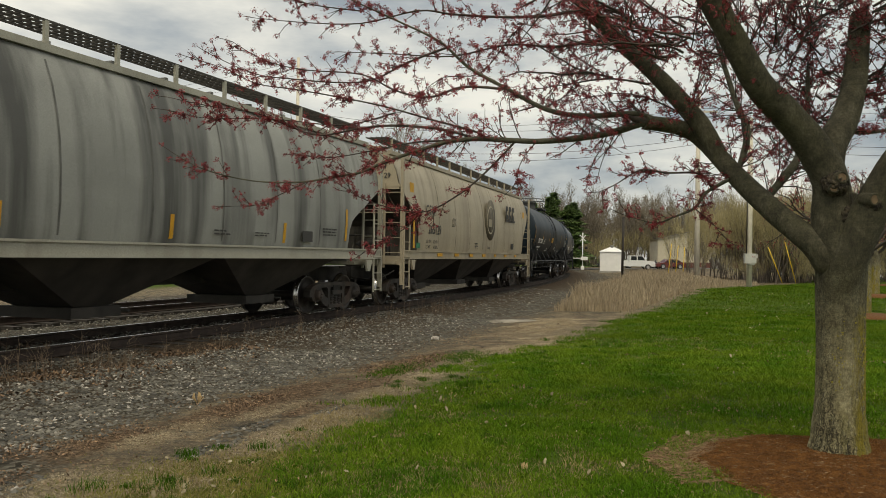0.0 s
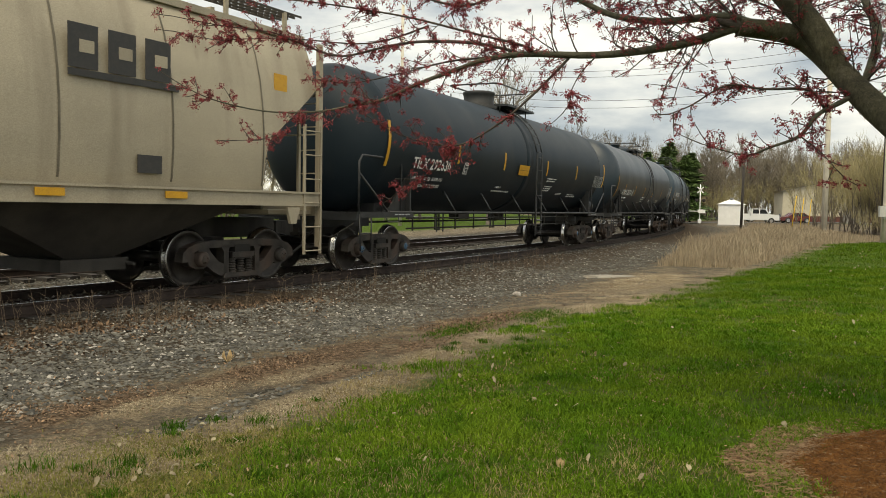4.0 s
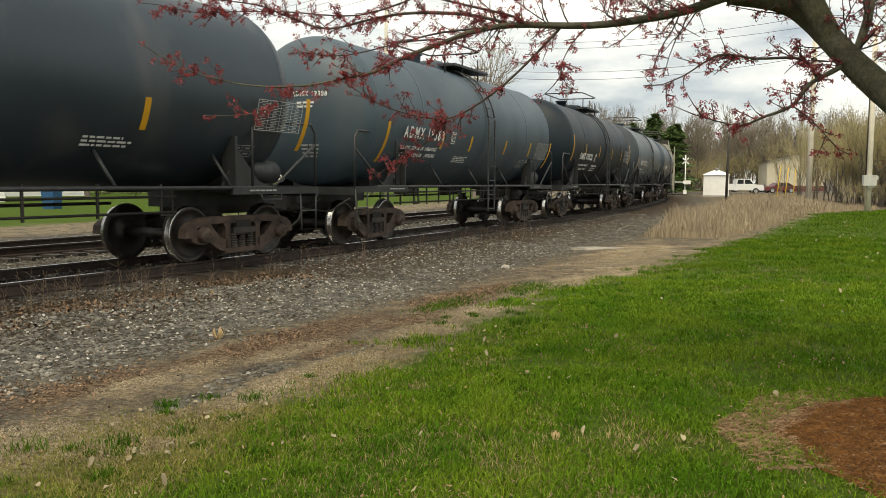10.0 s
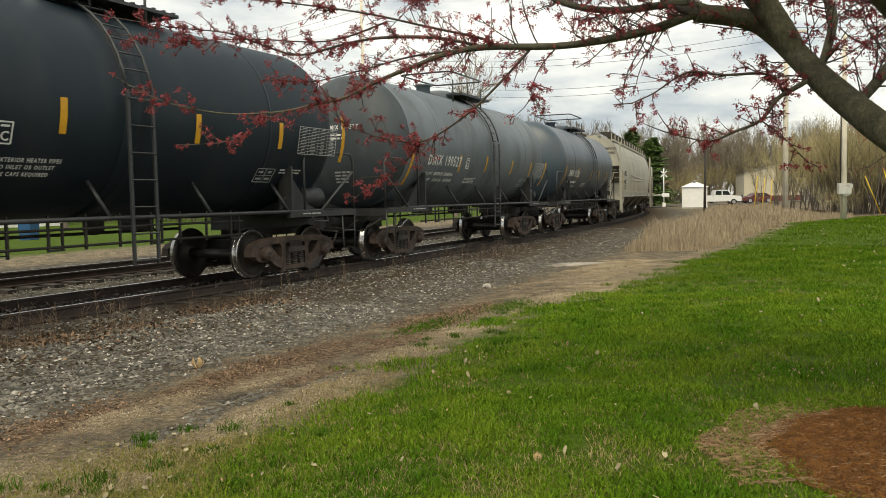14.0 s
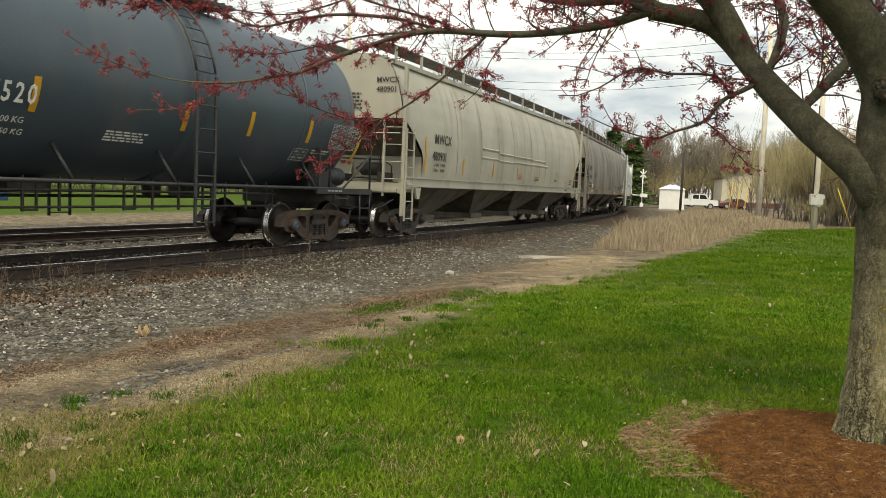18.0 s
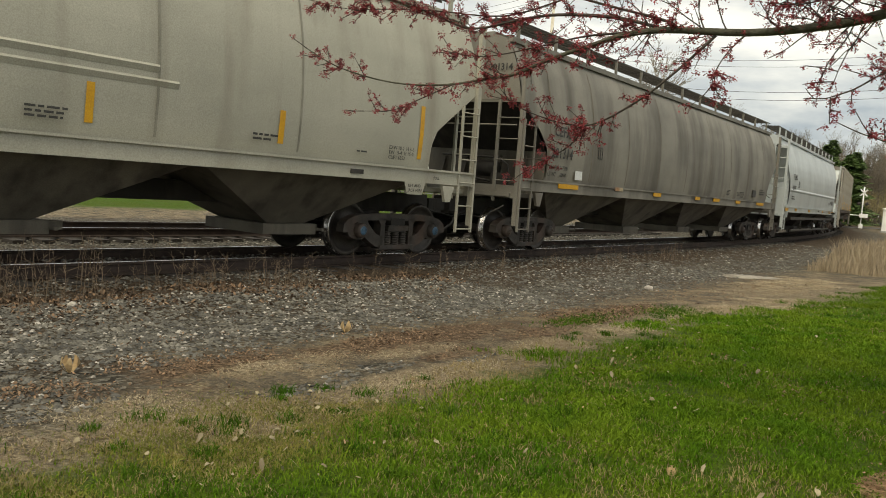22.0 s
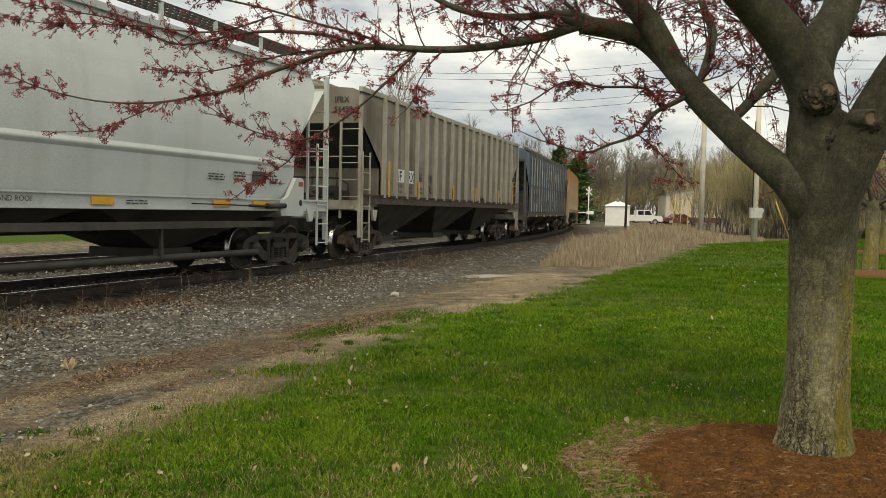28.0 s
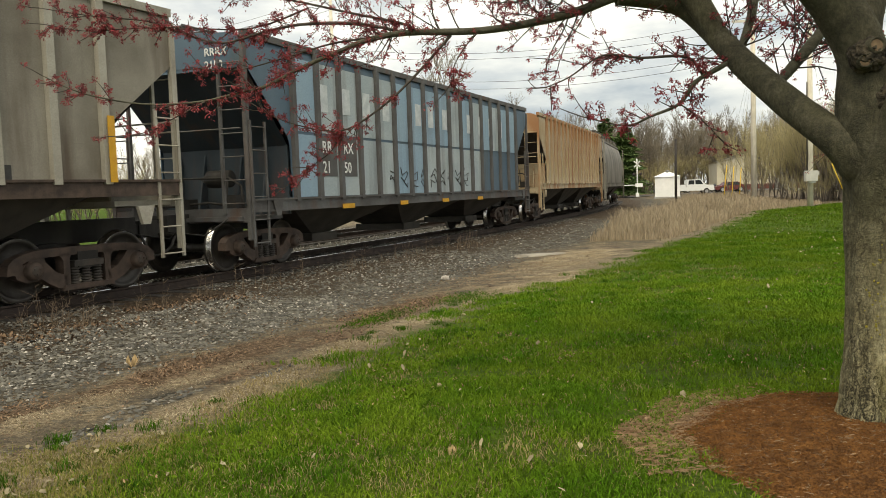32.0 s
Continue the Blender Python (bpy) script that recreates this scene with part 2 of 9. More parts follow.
M = {}
M["grey_hopper"] = material("grey_hopper_paint", (0.30, 0.305, 0.285), (0.23, 0.235, 0.22), 0.6, stain=(0.045, 0.045, 0.042), stain_amt=0.85, stain_scale=(1.1, 0.5, 0.07), bump=0.03, scale=0.7, stain_at=(0.45, 0.64))
M["cream_hopper"] = material("cream_hopper_paint", (0.41, 0.355, 0.26), (0.35, 0.305, 0.225), 0.55, stain=(0.13, 0.10, 0.07), stain_amt=0.5, stain_scale=(1.2, 0.5, 0.12), bump=0.03, scale=0.8)
M["pale_hopper"] = material("pale_hopper_paint", (0.405, 0.39, 0.325), (0.34, 0.33, 0.275), 0.55, stain=(0.16, 0.13, 0.09), stain_amt=0.45, stain_scale=(1.2, 0.5, 0.12), bump=0.03, scale=0.8)
M["dirty_hopper"] = material("dirty_hopper_paint", (0.245, 0.228, 0.19), (0.175, 0.164, 0.142), 0.65, stain=(0.075, 0.064, 0.05), stain_amt=0.85, stain_scale=(0.9, 0.5, 0.14), bump=0.03, scale=0.7, stain_at=(0.47, 0.7))
M["white_hopper"] = material("white_hopper_paint", (0.50, 0.53, 0.525), (0.44, 0.47, 0.47), 0.4, stain=(0.30, 0.30, 0.29), stain_amt=0.4, stain_scale=(1.2, 0.5, 0.15), bump=0.02, scale=0.8)
M["ribbed_grey"] = material("ribbed_grey_paint", (0.27, 0.248, 0.205), (0.145, 0.128, 0.10), 0.7, stain=(0.085, 0.058, 0.038), stain_amt=0.85, stain_scale=(1.6, 0.5, 0.2), bump=0.05, scale=0.9, stain_at=(0.48, 0.7))
M["ribbed_blue"] = material("ribbed_blue_paint", (0.060, 0.105, 0.155), (0.085, 0.13, 0.175), 0.6, stain=(0.05, 0.06, 0.05), stain_amt=0.8, stain_scale=(1.4, 0.5, 0.15), bump=0.05, scale=0.9)
M["ribbed_rust"] = material("ribbed_rusty_paint", (0.44, 0.38, 0.27), (0.38, 0.28, 0.16), 0.75, stain=(0.29, 0.125, 0.048), stain_amt=0.85, stain_scale=(2.6, 0.5, 0.12), bump=0.06, scale=0.9, stain_at=(0.46, 0.55))
M["black_tank"] = material("black_tank_paint", (0.0095, 0.0170, 0.0245), (0.0145, 0.0240, 0.0330), 0.48, stain=(0.04, 0.042, 0.042), stain_amt=0.3, stain_scale=(0.8, 0.8, 0.3), bump=0.02, scale=0.7, spec=0.22)
M["dark_tank"] = material("dark_grey_tank_paint", (0.0165, 0.0275, 0.0390), (0.025, 0.039, 0.053), 0.40, stain=(0.10, 0.10, 0.10), stain_amt=0.4, stain_scale=(0.8, 0.8, 0.3), bump=0.02, scale=0.7, spec=0.5)
M["grey_tank"] = material("grey_tank_paint", (0.118, 0.146, 0.168), (0.088, 0.110, 0.128), 0.5, stain=(0.030, 0.032, 0.034), stain_amt=0.7, stain_scale=(0.9, 0.9, 0.25), bump=0.02, scale=0.7, spec=0.5)
M["slate_tank"] = material("slate_tank_paint", (0.056, 0.086, 0.112), (0.042, 0.064, 0.085), 0.5, stain=(0.085, 0.095, 0.10), stain_amt=0.35, stain_scale=(0.9, 0.9, 0.25), bump=0.02, scale=0.7, spec=0.5)
M["sooty_tank"] = material("soot_on_tank_paint", (0.044, 0.057, 0.068), (0.028, 0.037, 0.045), 0.6, stain=(0.075, 0.09, 0.10), stain_amt=0.5, stain_scale=(0.9, 0.9, 0.3), bump=0.02, scale=0.9)
M["blue_tank"] = material("blue_grey_tank_paint", (0.042, 0.062, 0.083), (0.052, 0.074, 0.097), 0.40, stain=(0.10, 0.10, 0.10), stain_amt=0.35, stain_scale=(0.8, 0.8, 0.3), bump=0.02, scale=0.7, spec=0.5)
M["under"] = material("grimy_underframe_and_recess_shade", (0.024, 0.0215, 0.019), (0.014, 0.0125, 0.011), 0.75, scale=3, stain=(0.085, 0.072, 0.058), stain_amt=0.45)
M["chute"] = material("grimy_chute_paint", (0.060, 0.054, 0.046), (0.038, 0.034, 0.03), 0.75, scale=1.6, stain=(0.018, 0.016, 0.015), stain_amt=0.7)
M["tan_chute"] = material("dusty_tan_chute_paint_and_end_shade", (0.15, 0.135, 0.108), (0.10, 0.09, 0.073), 0.75, scale=1.6, stain=(0.035, 0.03, 0.025), stain_amt=0.8, stain_at=(0.48, 0.66))
M["iron"] = material("cast_iron", (0.058, 0.050, 0.043), (0.030, 0.026, 0.023), 0.65, 0.1, scale=6, stain=(0.11, 0.065, 0.045), stain_amt=0.5)
M["rust_iron"] = material("rusty_cast_iron", (0.092, 0.062, 0.047), (0.044, 0.031, 0.025), 0.75, 0.1, scale=6)
M["wheel"] = material("wheel_steel", (0.075, 0.068, 0.062), (0.05, 0.044, 0.04), 0.5, 0.6, scale=5)
M["tread"] = material("bright_tread_steel", (0.55, 0.55, 0.54), (0.45, 0.44, 0.43), 0.22, 1.0, scale=20)
M["railside"] = material("rusty_rail_side", (0.060, 0.042, 0.034), (0.04, 0.03, 0.026), 0.7, 0.4, scale=6)
M["tie"] = material("creosoted_tie", (0.045, 0.038, 0.032), (0.028, 0.024, 0.021), 0.85, scale=5, bump=0.5, rnd=0.25)
M["yellow"] = material("reflective_yellow", (0.62, 0.33, 0.015), (0.55, 0.28, 0.015), 0.45, scale=6, bump=0.02)
M["white_mark"] = material("white_stencil", (0.72, 0.73, 0.72), (0.62, 0.63, 0.62), 0.6, scale=12, bump=0.0)
M["faded_white"] = material("faded_white_lettering", (0.60, 0.63, 0.64), (0.45, 0.49, 0.51), 0.65, scale=5, bump=0.0)
M["faint_mark"] = material("faint_white_stencil", (0.40, 0.41, 0.41), (0.30, 0.31, 0.31), 0.6, scale=12, bump=0.0)
M["black_mark"] = material("black_stencil", (0.03, 0.03, 0.03), (0.045, 0.042, 0.04), 0.6, scale=12, bump=0.0)
M["handrail"] = material("painted_handrail", (0.040, 0.043, 0.047), (0.028, 0.030, 0.033), 0.5, 0.1, scale=9)
M["black_steel"] = material("grimy_black_steel", (0.022, 0.024, 0.026), (0.014, 0.015, 0.016), 0.6, scale=4, stain=(0.06, 0.055, 0.048), stain_amt=0.4)


def curve_coord(nt):
    """Nodes that give o, the distance outwards from the near rail, and the position."""
    nd, li = nt.nodes, nt.links
    ge = nd.new("ShaderNodeNewGeometry")
    d = nd.new("ShaderNodeVectorMath")
    d.operation = "DISTANCE"
    fl = nd.new("ShaderNodeVectorMath")
    fl.operation = "MULTIPLY"
    fl.inputs[1].default_value = (1, 1, 0)
    li.new(ge.outputs["Position"], fl.inputs[0])
    li.new(fl.outputs["Vector"], d.inputs[0])
    d.inputs[1].default_value = (CX, CY, 0)
    sub = nd.new("ShaderNodeMath")
    sub.operation = "SUBTRACT"
    li.new(d.outputs["Value"], sub.inputs[0])
    sub.inputs[1].default_value = RAD
    return ge.outputs["Position"], sub.outputs["Value"]


def ground_material():
    m = bpy.data.materials.new("ground_cover")
    m.use_nodes = True
    nt = m.node_tree
    nd, li = nt.nodes, nt.links
    p = nd["Principled BSDF"]
    pos, o = curve_coord(nt)

    def tex(scale, detail=6, rough=0.6):
        n = nd.new("ShaderNodeTexNoise")
        n.inputs["Scale"].default_value, n.inputs["Detail"].default_value, n.inputs["Roughness"].default_value = scale, detail, rough
        li.new(pos, n.inputs["Vector"])
        return n.outputs["Fac"]

    def ramp(fac, stops):
        r = nd.new("ShaderNodeValToRGB")
        e = r.color_ramp.elements
        while len(e) < len(stops):
            e.new(0.5)
        for q, (x, c) in zip(e, stops):
            q.position, q.color = x, (*c, 1)
        li.new(fac, r.inputs["Fac"])
        return r.outputs["Color"]

    def mapr(v, a, b, c=0.0, d=1.0):
        r = nd.new("ShaderNodeMapRange")
        r.interpolation_type = "SMOOTHSTEP"
        r.inputs["From Min"].default_value, r.inputs["From Max"].default_value = a, b
        r.inputs["To Min"].default_value, r.inputs["To Max"].default_value = c, d
        li.new(v, r.inputs["Value"])
        return r.outputs["Result"]

    def math2(op, a, b):
        n = nd.new("ShaderNodeMath")
        n.operation = op
        for i, v in enumerate((a, b)):
            if isinstance(v, float):
                n.inputs[i].default_value = v
            else:
                li.new(v, n.inputs[i])
        return n.outputs["Value"]

    def mix(f, a, b):
        n = nd.new("ShaderNodeMix")
        n.data_type = "RGBA"
        for k, v in (("Factor", f), ("A", a), ("B", b)):
            li.new(v, n.inputs[k])
        return n.outputs["Result"]

    vor = nd.new("ShaderNodeTexVoronoi")
    vor.inputs["Scale"].default_value = 22
    li.new(pos, vor.inputs["Vector"])
    gravel = ramp(vor.outputs["Color"], [(0.15, (0.026, 0.024, 0.019)), (0.55, (0.098, 0.090, 0.071)), (0.85, (0.30, 0.28, 0.235))])
    grime = ramp(tex(0.8), [(0.35, (0.055, 0.05, 0.043)), (0.7, (0.115, 0.10, 0.08))])
    gravel = mix(mapr(tex(2.2), 0.35, 0.65, 0.15, 0.6), gravel, grime)
    dirt = ramp(tex(30, 10, 0.95), [(0.38, (0.038, 0.030, 0.021)), (0.5, (0.155, 0.125, 0.086)), (0.62, (0.40, 0.33, 0.235))])
    straw = ramp(tex(26, 10, 0.95), [(0.40, (0.055, 0.042, 0.028)), (0.5, (0.24, 0.19, 0.125)), (0.60, (0.52, 0.44, 0.305))])
    leafy = ramp(tex(20, 9, 0.8), [(0.38, (0.026, 0.019, 0.012)), (0.5, (0.125, 0.086, 0.056)), (0.62, (0.31, 0.22, 0.145))])
    def spot(name, wide, a, b, top=1.0):
        n = nd.new("ShaderNodeAttribute")
        n.attribute_name = name
        return mapr(math2("ADD", n.outputs["Fac"], math2("MULTIPLY", math2("SUBTRACT", tex(wide, 8, 0.75), 0.5), 2.4)), a, b, 0.0, top)

    dirt = mix(mapr(tex(2.6, 8, 0.75), 0.42, 0.60, 0.0, 0.7), dirt, grime)
    dirt = mix(mapr(tex(0.75, 7, 0.7), 0.45, 0.38), dirt, leafy)
    dirt = mix(mapr(tex(1.0, 9, 0.75), 0.47, 0.41, 0.0, 0.85), dirt, gravel)
    dirt = mix(mapr(tex(1.4, 9, 0.75), 0.52, 0.57, 0.0, 0.85), dirt, straw)
    dirt = mix(spot("leaf_cover", 2.2, -0.25, 0.15), dirt, leafy)
    dirt = mix(spot("stone_cover", 2.6, -0.1, 0.2), dirt, gravel)
    dirt = mix(math2("MULTIPLY", spot("straw_cover", 3.0, -0.2, 0.3), mapr(tex(7.0, 8, 0.8), 0.40, 0.56, 0.15, 1.0)), dirt, straw)
    grass = ramp(tex(6, 9, 0.8), [(0.3, (0.028, 0.042, 0.006)), (0.52, (0.070, 0.112, 0.012)), (0.72, (0.125, 0.165, 0.028))])
    grass = mix(mapr(tex(0.35, 5), 0.4, 0.65, 0.0, 0.6), grass, ramp(tex(13, 9, 0.8), [(0.3, (0.030, 0.072, 0.005)), (0.7, (0.085, 0.165, 0.012))]))
    wob = math2("MULTIPLY_ADD", tex(0.55, 6, 0.65), 3.2)
    wob_n = wob.node
    wob_n.inputs[2].default_value = -1.6
    od = math2("ADD", o, wob)
    gap = nd.new("ShaderNodeVectorMath")        # the gravel reaches further out in one place
    gap.operation = "DISTANCE"
    li.new(pos, gap.inputs[0])
    gap.inputs[1].default_value = (-3.9, 5.6, 0)
    od = math2("SUBTRACT", od, mapr(gap.outputs["Value"], 2.6, 0.9, 0.0, 1.7))
    soil = ramp(tex(14, 9, 0.8), [(0.32, (0.022, 0.016, 0.011)), (0.55, (0.075, 0.053, 0.036)), (0.72, (0.15, 0.11, 0.075))])
    shoulder = math2("MULTIPLY", mapr(od, 2.9, 1.3), mapr(od, -1.2, -0.2))
    gravel = mix(math2("MULTIPLY", shoulder, 0.9), gravel, soil)
    gravel = mix(mapr(tex(1.1, 6, 0.7), 0.48, 0.62, 0.0, 0.75), gravel, soil)
    at = nd.new("ShaderNodeAttribute")
    at.attribute_name = "past_edge"
    band = math2("ADD", at.outputs["Fac"], math2("MULTIPLY", math2("SUBTRACT", tex(1.4, 8, 0.75), 0.5), 2.6))
    band = math2("MULTIPLY", mapr(band, -1.2, -0.5), mapr(tex(2.3, 7, 0.7), 0.42, 0.52))
    dirt = mix(math2("MULTIPLY", band, 0.6), dirt, straw)
    base = mix(mapr(od, 3.4, 4.5), gravel, dirt)
    fine_wob = math2("ADD", od, math2("MULTIPLY", math2("SUBTRACT", tex(9, 6, 0.7), 0.5), 1.5))
    ragged = math2("ADD", at.outputs["Fac"], math2("MULTIPLY", math2("SUBTRACT", tex(1.1, 8, 0.75), 0.5), 2.2))
    base = mix(mapr(ragged, -0.3, 0.35), base, grass)
    # behind the second track: gravel, pale dirt, then lawn
    back = mapr(fine_wob, -11.5, -10.0, 1.0, 0.0)
    base = mix(back, base, mix(mapr(tex(3), 0.35, 0.6), gravel, straw))
    back = mapr(fine_wob, -16.5, -14.0, 1.0, 0.0)
    base = mix(back, base, grass)
    li.new(base, p.inputs["Base Color"])
    p.inputs["Roughness"].default_value = 0.95
    p.inputs["Specular IOR Level"].default_value = 0.12
    bp = nd.new("ShaderNodeBump")
    bp.inputs["Strength"].default_value, bp.inputs["Distance"].default_value = 1.0, 0.04
    li.new(math2("ADD", vor.outputs["Distance"], tex(40)), bp.inputs["Height"])
    li.new(bp.outputs["Normal"], p.inputs["Normal"])
    return m


M["ground"] = ground_material()


# ---- ground ----
def build_ground():
    g = Geo()
    ss = [-1500, -700, -300, -150, -80, -50] + [-40 + i * 0.75 for i in range(52)] + [-1 + i * 0.22 for i in range(91)] + [19.2 + i * 0.7 for i in range(58)] + [60 + i * 3 for i in range(30)] + [160, 200, 260, 330, 420, 520]
    oo = [-325, -300, -250, -180, -120, -80, -50, -35, -25, -18, -14, -11] + [-9 + i * 0.5 for i in range(22)] + [2 + i * 0.15 for i in range(40)] + [8 + i * 0.5 for i in range(37)] + [27, 30, 35, 42, 55, 80, 120, 200, 350, 600, 1000, 2000]
    rows, lawn, at = [], [], []
    for s in ss:
        a = max(min(s, 520), -520)
        row = []
        for o in oo:
            p = arc(a, o)
            lawn.append(o - float(lawn_edge(a)))
            at.append((a, o))
            row.append((p.x, p.y, ground_z(p.x, p.y) if abs(s) < 600 and o < 300 else 0.4))
        rows.append(row)
    g.grid(rows, True)
    ob = part("ground", g, M["ground"])
    ob.data.attributes.new("past_edge", "FLOAT", "POINT").data.foreach_set("value", lawn)     # metres past the lawn's edge
    sa, oa = np.array(at).T
    for name, spots in (("straw_cover", STRAW_SPOTS), ("leaf_cover", LEAF_SPOTS), ("stone_cover", STONE_SPOTS)):
        ob.data.attributes.new(name, "FLOAT", "POINT").data.foreach_set("value", cover(spots, sa, oa))
    tagged(ob, "gravel verge running into a green lawn with bare dirt between", "ground", kind="structure")


# ---- tracks ----
RAIL_PROF = [(-0.07, -0.17), (-0.07, -0.155), (-0.012, -0.135), (-0.012, -0.045), (-0.036, -0.03), (-0.036, -0.004), (-0.03, 0.0), (0.03, 0.0), (0.036, -0.004), (0.036, -0.03), (0.012, -0.045), (0.012, -0.135), (0.07, -0.155), (0.07, -0.17)]


def build_track(o0, name, label):
    tr = thing(name, label, "railway track", "railway tracks")
    for k in (0, 1):
        oc = o0 - k * GAUGE
        g, top = Geo(), Geo()
        st = [-60 + i * 2.0 for i in range(170)]
        g.grid([[arc(s, oc + a, RAIL_Z + b) for a, b in RAIL_PROF] for s in st], False)
        top.grid([[arc(s, oc + a, RAIL_Z + 0.003) for a in (-0.029, 0.029)] for s in st], True)
        rail = part("rail", g, M["railside"], tr, "rusty steel rail with a bright running top")
        part("running_top", top, M["tread"], rail, "polished steel running surface")
    return tr


def build_ties(tr, o0, count):
    g = Geo()
    g.box((0, 0, 0), (0.23, 2.6, 0.18))
    me = g.mesh("tie", M["tie"])
    n = 0
    for i in range(count):
        s = -20 + i * 0.52
        ob = new("tie", me)
        ob.parent = tr
        p = arc(s, o0 - GAUGE / 2, RAIL_Z - 0.265)
        ob.matrix_basis = Matrix.Translation(p) @ Euler((0, 0, heading(s) + random.uniform(-0.012, 0.012))).to_matrix().to_4x4()


build_ground()
TRACK_A = build_track(0.0, "railway_track", "curved railway track carrying the freight train on dark ties")
TRACK_B = build_track(-TRACK2, "railway_track", "empty curved railway track behind the train")


# ---- train: each car's own space has x along the track, y away from the lawn, z up from the rail top ----
WHEEL_R = 0.457
BASE = 0.93            # half of a truck's wheelbase


def ripple(g, x, y, z0, z1, r, turns=6):
    prof = []
    n = turns * 4
    for i in range(n + 1):
        prof.append(((z1 - z0) * i / n, r * (0.82 + 0.18 * math.sin(i * math.pi / 2))))
    g.lathe((x, y, z0), (x, y, z1), prof, 10)


def truck_meshes():
    out = {}
    g = Geo()                                       # wheelset, axle along y through the origin
    for sy in (-1, 1):
        y = sy * 0.75
        prof = [(0.0, 0.08), (0.0, 0.15), (0.05, 0.17), (0.045, 0.34), (0.015, 0.385), (0.0, 0.40), (0.0, WHEEL_R - 0.012), (0.012, WHEEL_R), (0.10, WHEEL_R + 0.004), (0.115, WHEEL_R + 0.028), (0.135, WHEEL_R + 0.02), (0.14, 0.39), (0.10, 0.36), (0.085, 0.17), (0.14, 0.15), (0.14, 0.08)]
        g.lathe((0, y + sy * 0.055, 0), (0, y - sy, 0), prof, 36)
    g.tube([(0, -1.0, 0), (0, 1.0, 0)], 0.085, 14)
    me = g.mesh("wheelset", M["wheel"])
    me.materials.append(M["tread"])
    for p in me.polygons:
        rr = [math.hypot(me.vertices[i].co.x, me.vertices[i].co.z) for i in p.vertices]
        if min(rr) > 0.44 and max(rr) < WHEEL_R + 0.006:
            p.material_index = 1
    out["wheelset"] = me
    g = Geo()                                       # side frame around y = 0
    y0, y1 = -0.085, 0.085
    half = [(0.0, 0.745), (0.55, 0.745), (0.85, 0.73), (1.05, 0.695), (1.20, 0.64), (1.29, 0.56), (1.31, 0.42), (1.15, 0.42), (1.10, 0.55), (0.98, 0.60), (0.70, 0.625), (0.45, 0.63), (0.0, 0.63)]
    outline_top = [(-x, z) for x, z in half[:7][::-1]] + half[1:] + [(-x, z) for x, z in half[7:-1][::-1]]
    g.prism(outline_top, y0, y1)
    for sx in (-1, 1):
        f = lambda pts: [(sx * x, z) for x, z in (pts if sx > 0 else pts[::-1])]
        g.prism(f([(0.36, 0.17), (0.50, 0.17), (0.66, 0.245), (1.04, 0.50), (0.94, 0.64), (0.76, 0.63), (0.70, 0.55), (0.54, 0.40), (0.42, 0.36), (0.36, 0.36)]), y0, y1)
        g.prism(f([(0.31, 0.17), (0.42, 0.17), (0.42, 0.56), (0.50, 0.66), (0.27, 0.66), (0.31, 0.58)]), y0, y1)
        g.prism(f([(0.74, 0.36), (0.86, 0.30), (1.02, 0.30), (1.16, 0.36), (1.22, 0.50), (1.10, 0.56), (0.76, 0.50)]), y0 + 0.01, y1 - 0.01)
        g.lathe((sx * BASE, y0 - 0.10, WHEEL_R), (sx * BASE, 0, WHEEL_R), [(0.0, 0.01), (0.0, 0.10), (0.03, 0.125), (0.12, 0.13)], 16)
    g.prism([(-0.46, 0.13), (0.46, 0.13), (0.42, 0.205), (-0.42, 0.205)], y0 - 0.03, y1 + 0.03)
    out["side_frame"] = g.mesh("side_frame", M["iron"])
    out["rusty_side_frame"] = g.mesh("side_frame", M["rust_iron"])
    g = Geo()
    ripple(g, 0, 0, 0.205, 0.455, 0.085, 6)
    out["spring"] = g.mesh("coil_spring", M["iron"])
    out["spring_cap"] = Geo().box((0, 0, 0.50), (0.52, 0.24, 0.09)).mesh("spring_cap", M["iron"])
    g = Geo()
    g.lathe((0, -0.20, 0), (0, 0, 0), [(0.0, 0.005), (0.0, 0.055), (0.02, 0.085), (0.05, 0.085)], 12)
    for k in range(3):
        w = k * 2.094 + 0.5
        g.box((0.045 * math.cos(w), -0.205, 0.045 * math.sin(w)), (0.025, 0.02, 0.025))
    out["cap"] = g.mesh("bearing_cap", M["iron"])
    out["blue_cap"] = g.mesh("bearing_cap", material("blue_bearing_cap", (0.05, 0.12, 0.20), (0.04, 0.09, 0.15), 0.5))
    g = Geo()
    g.box((0, 0, 0.55), (0.36, 2.2, 0.24)).box((0, 0, 0.70), (0.5, 0.7, 0.14))
    for sx in (-1, 1):
        g.box((sx * 0.42, 0, 0.36), (0.07, 1.5, 0.14)).box((sx * 0.50, -0.7, 0.40), (0.09, 0.12, 0.32)).box((sx * 0.50, 0.7, 0.40), (0.09, 0.12, 0.32))
    out["bolster"] = g.mesh("truck", M["under"])
    return out


TRUCK = truck_meshes()
WHEELSETS = []


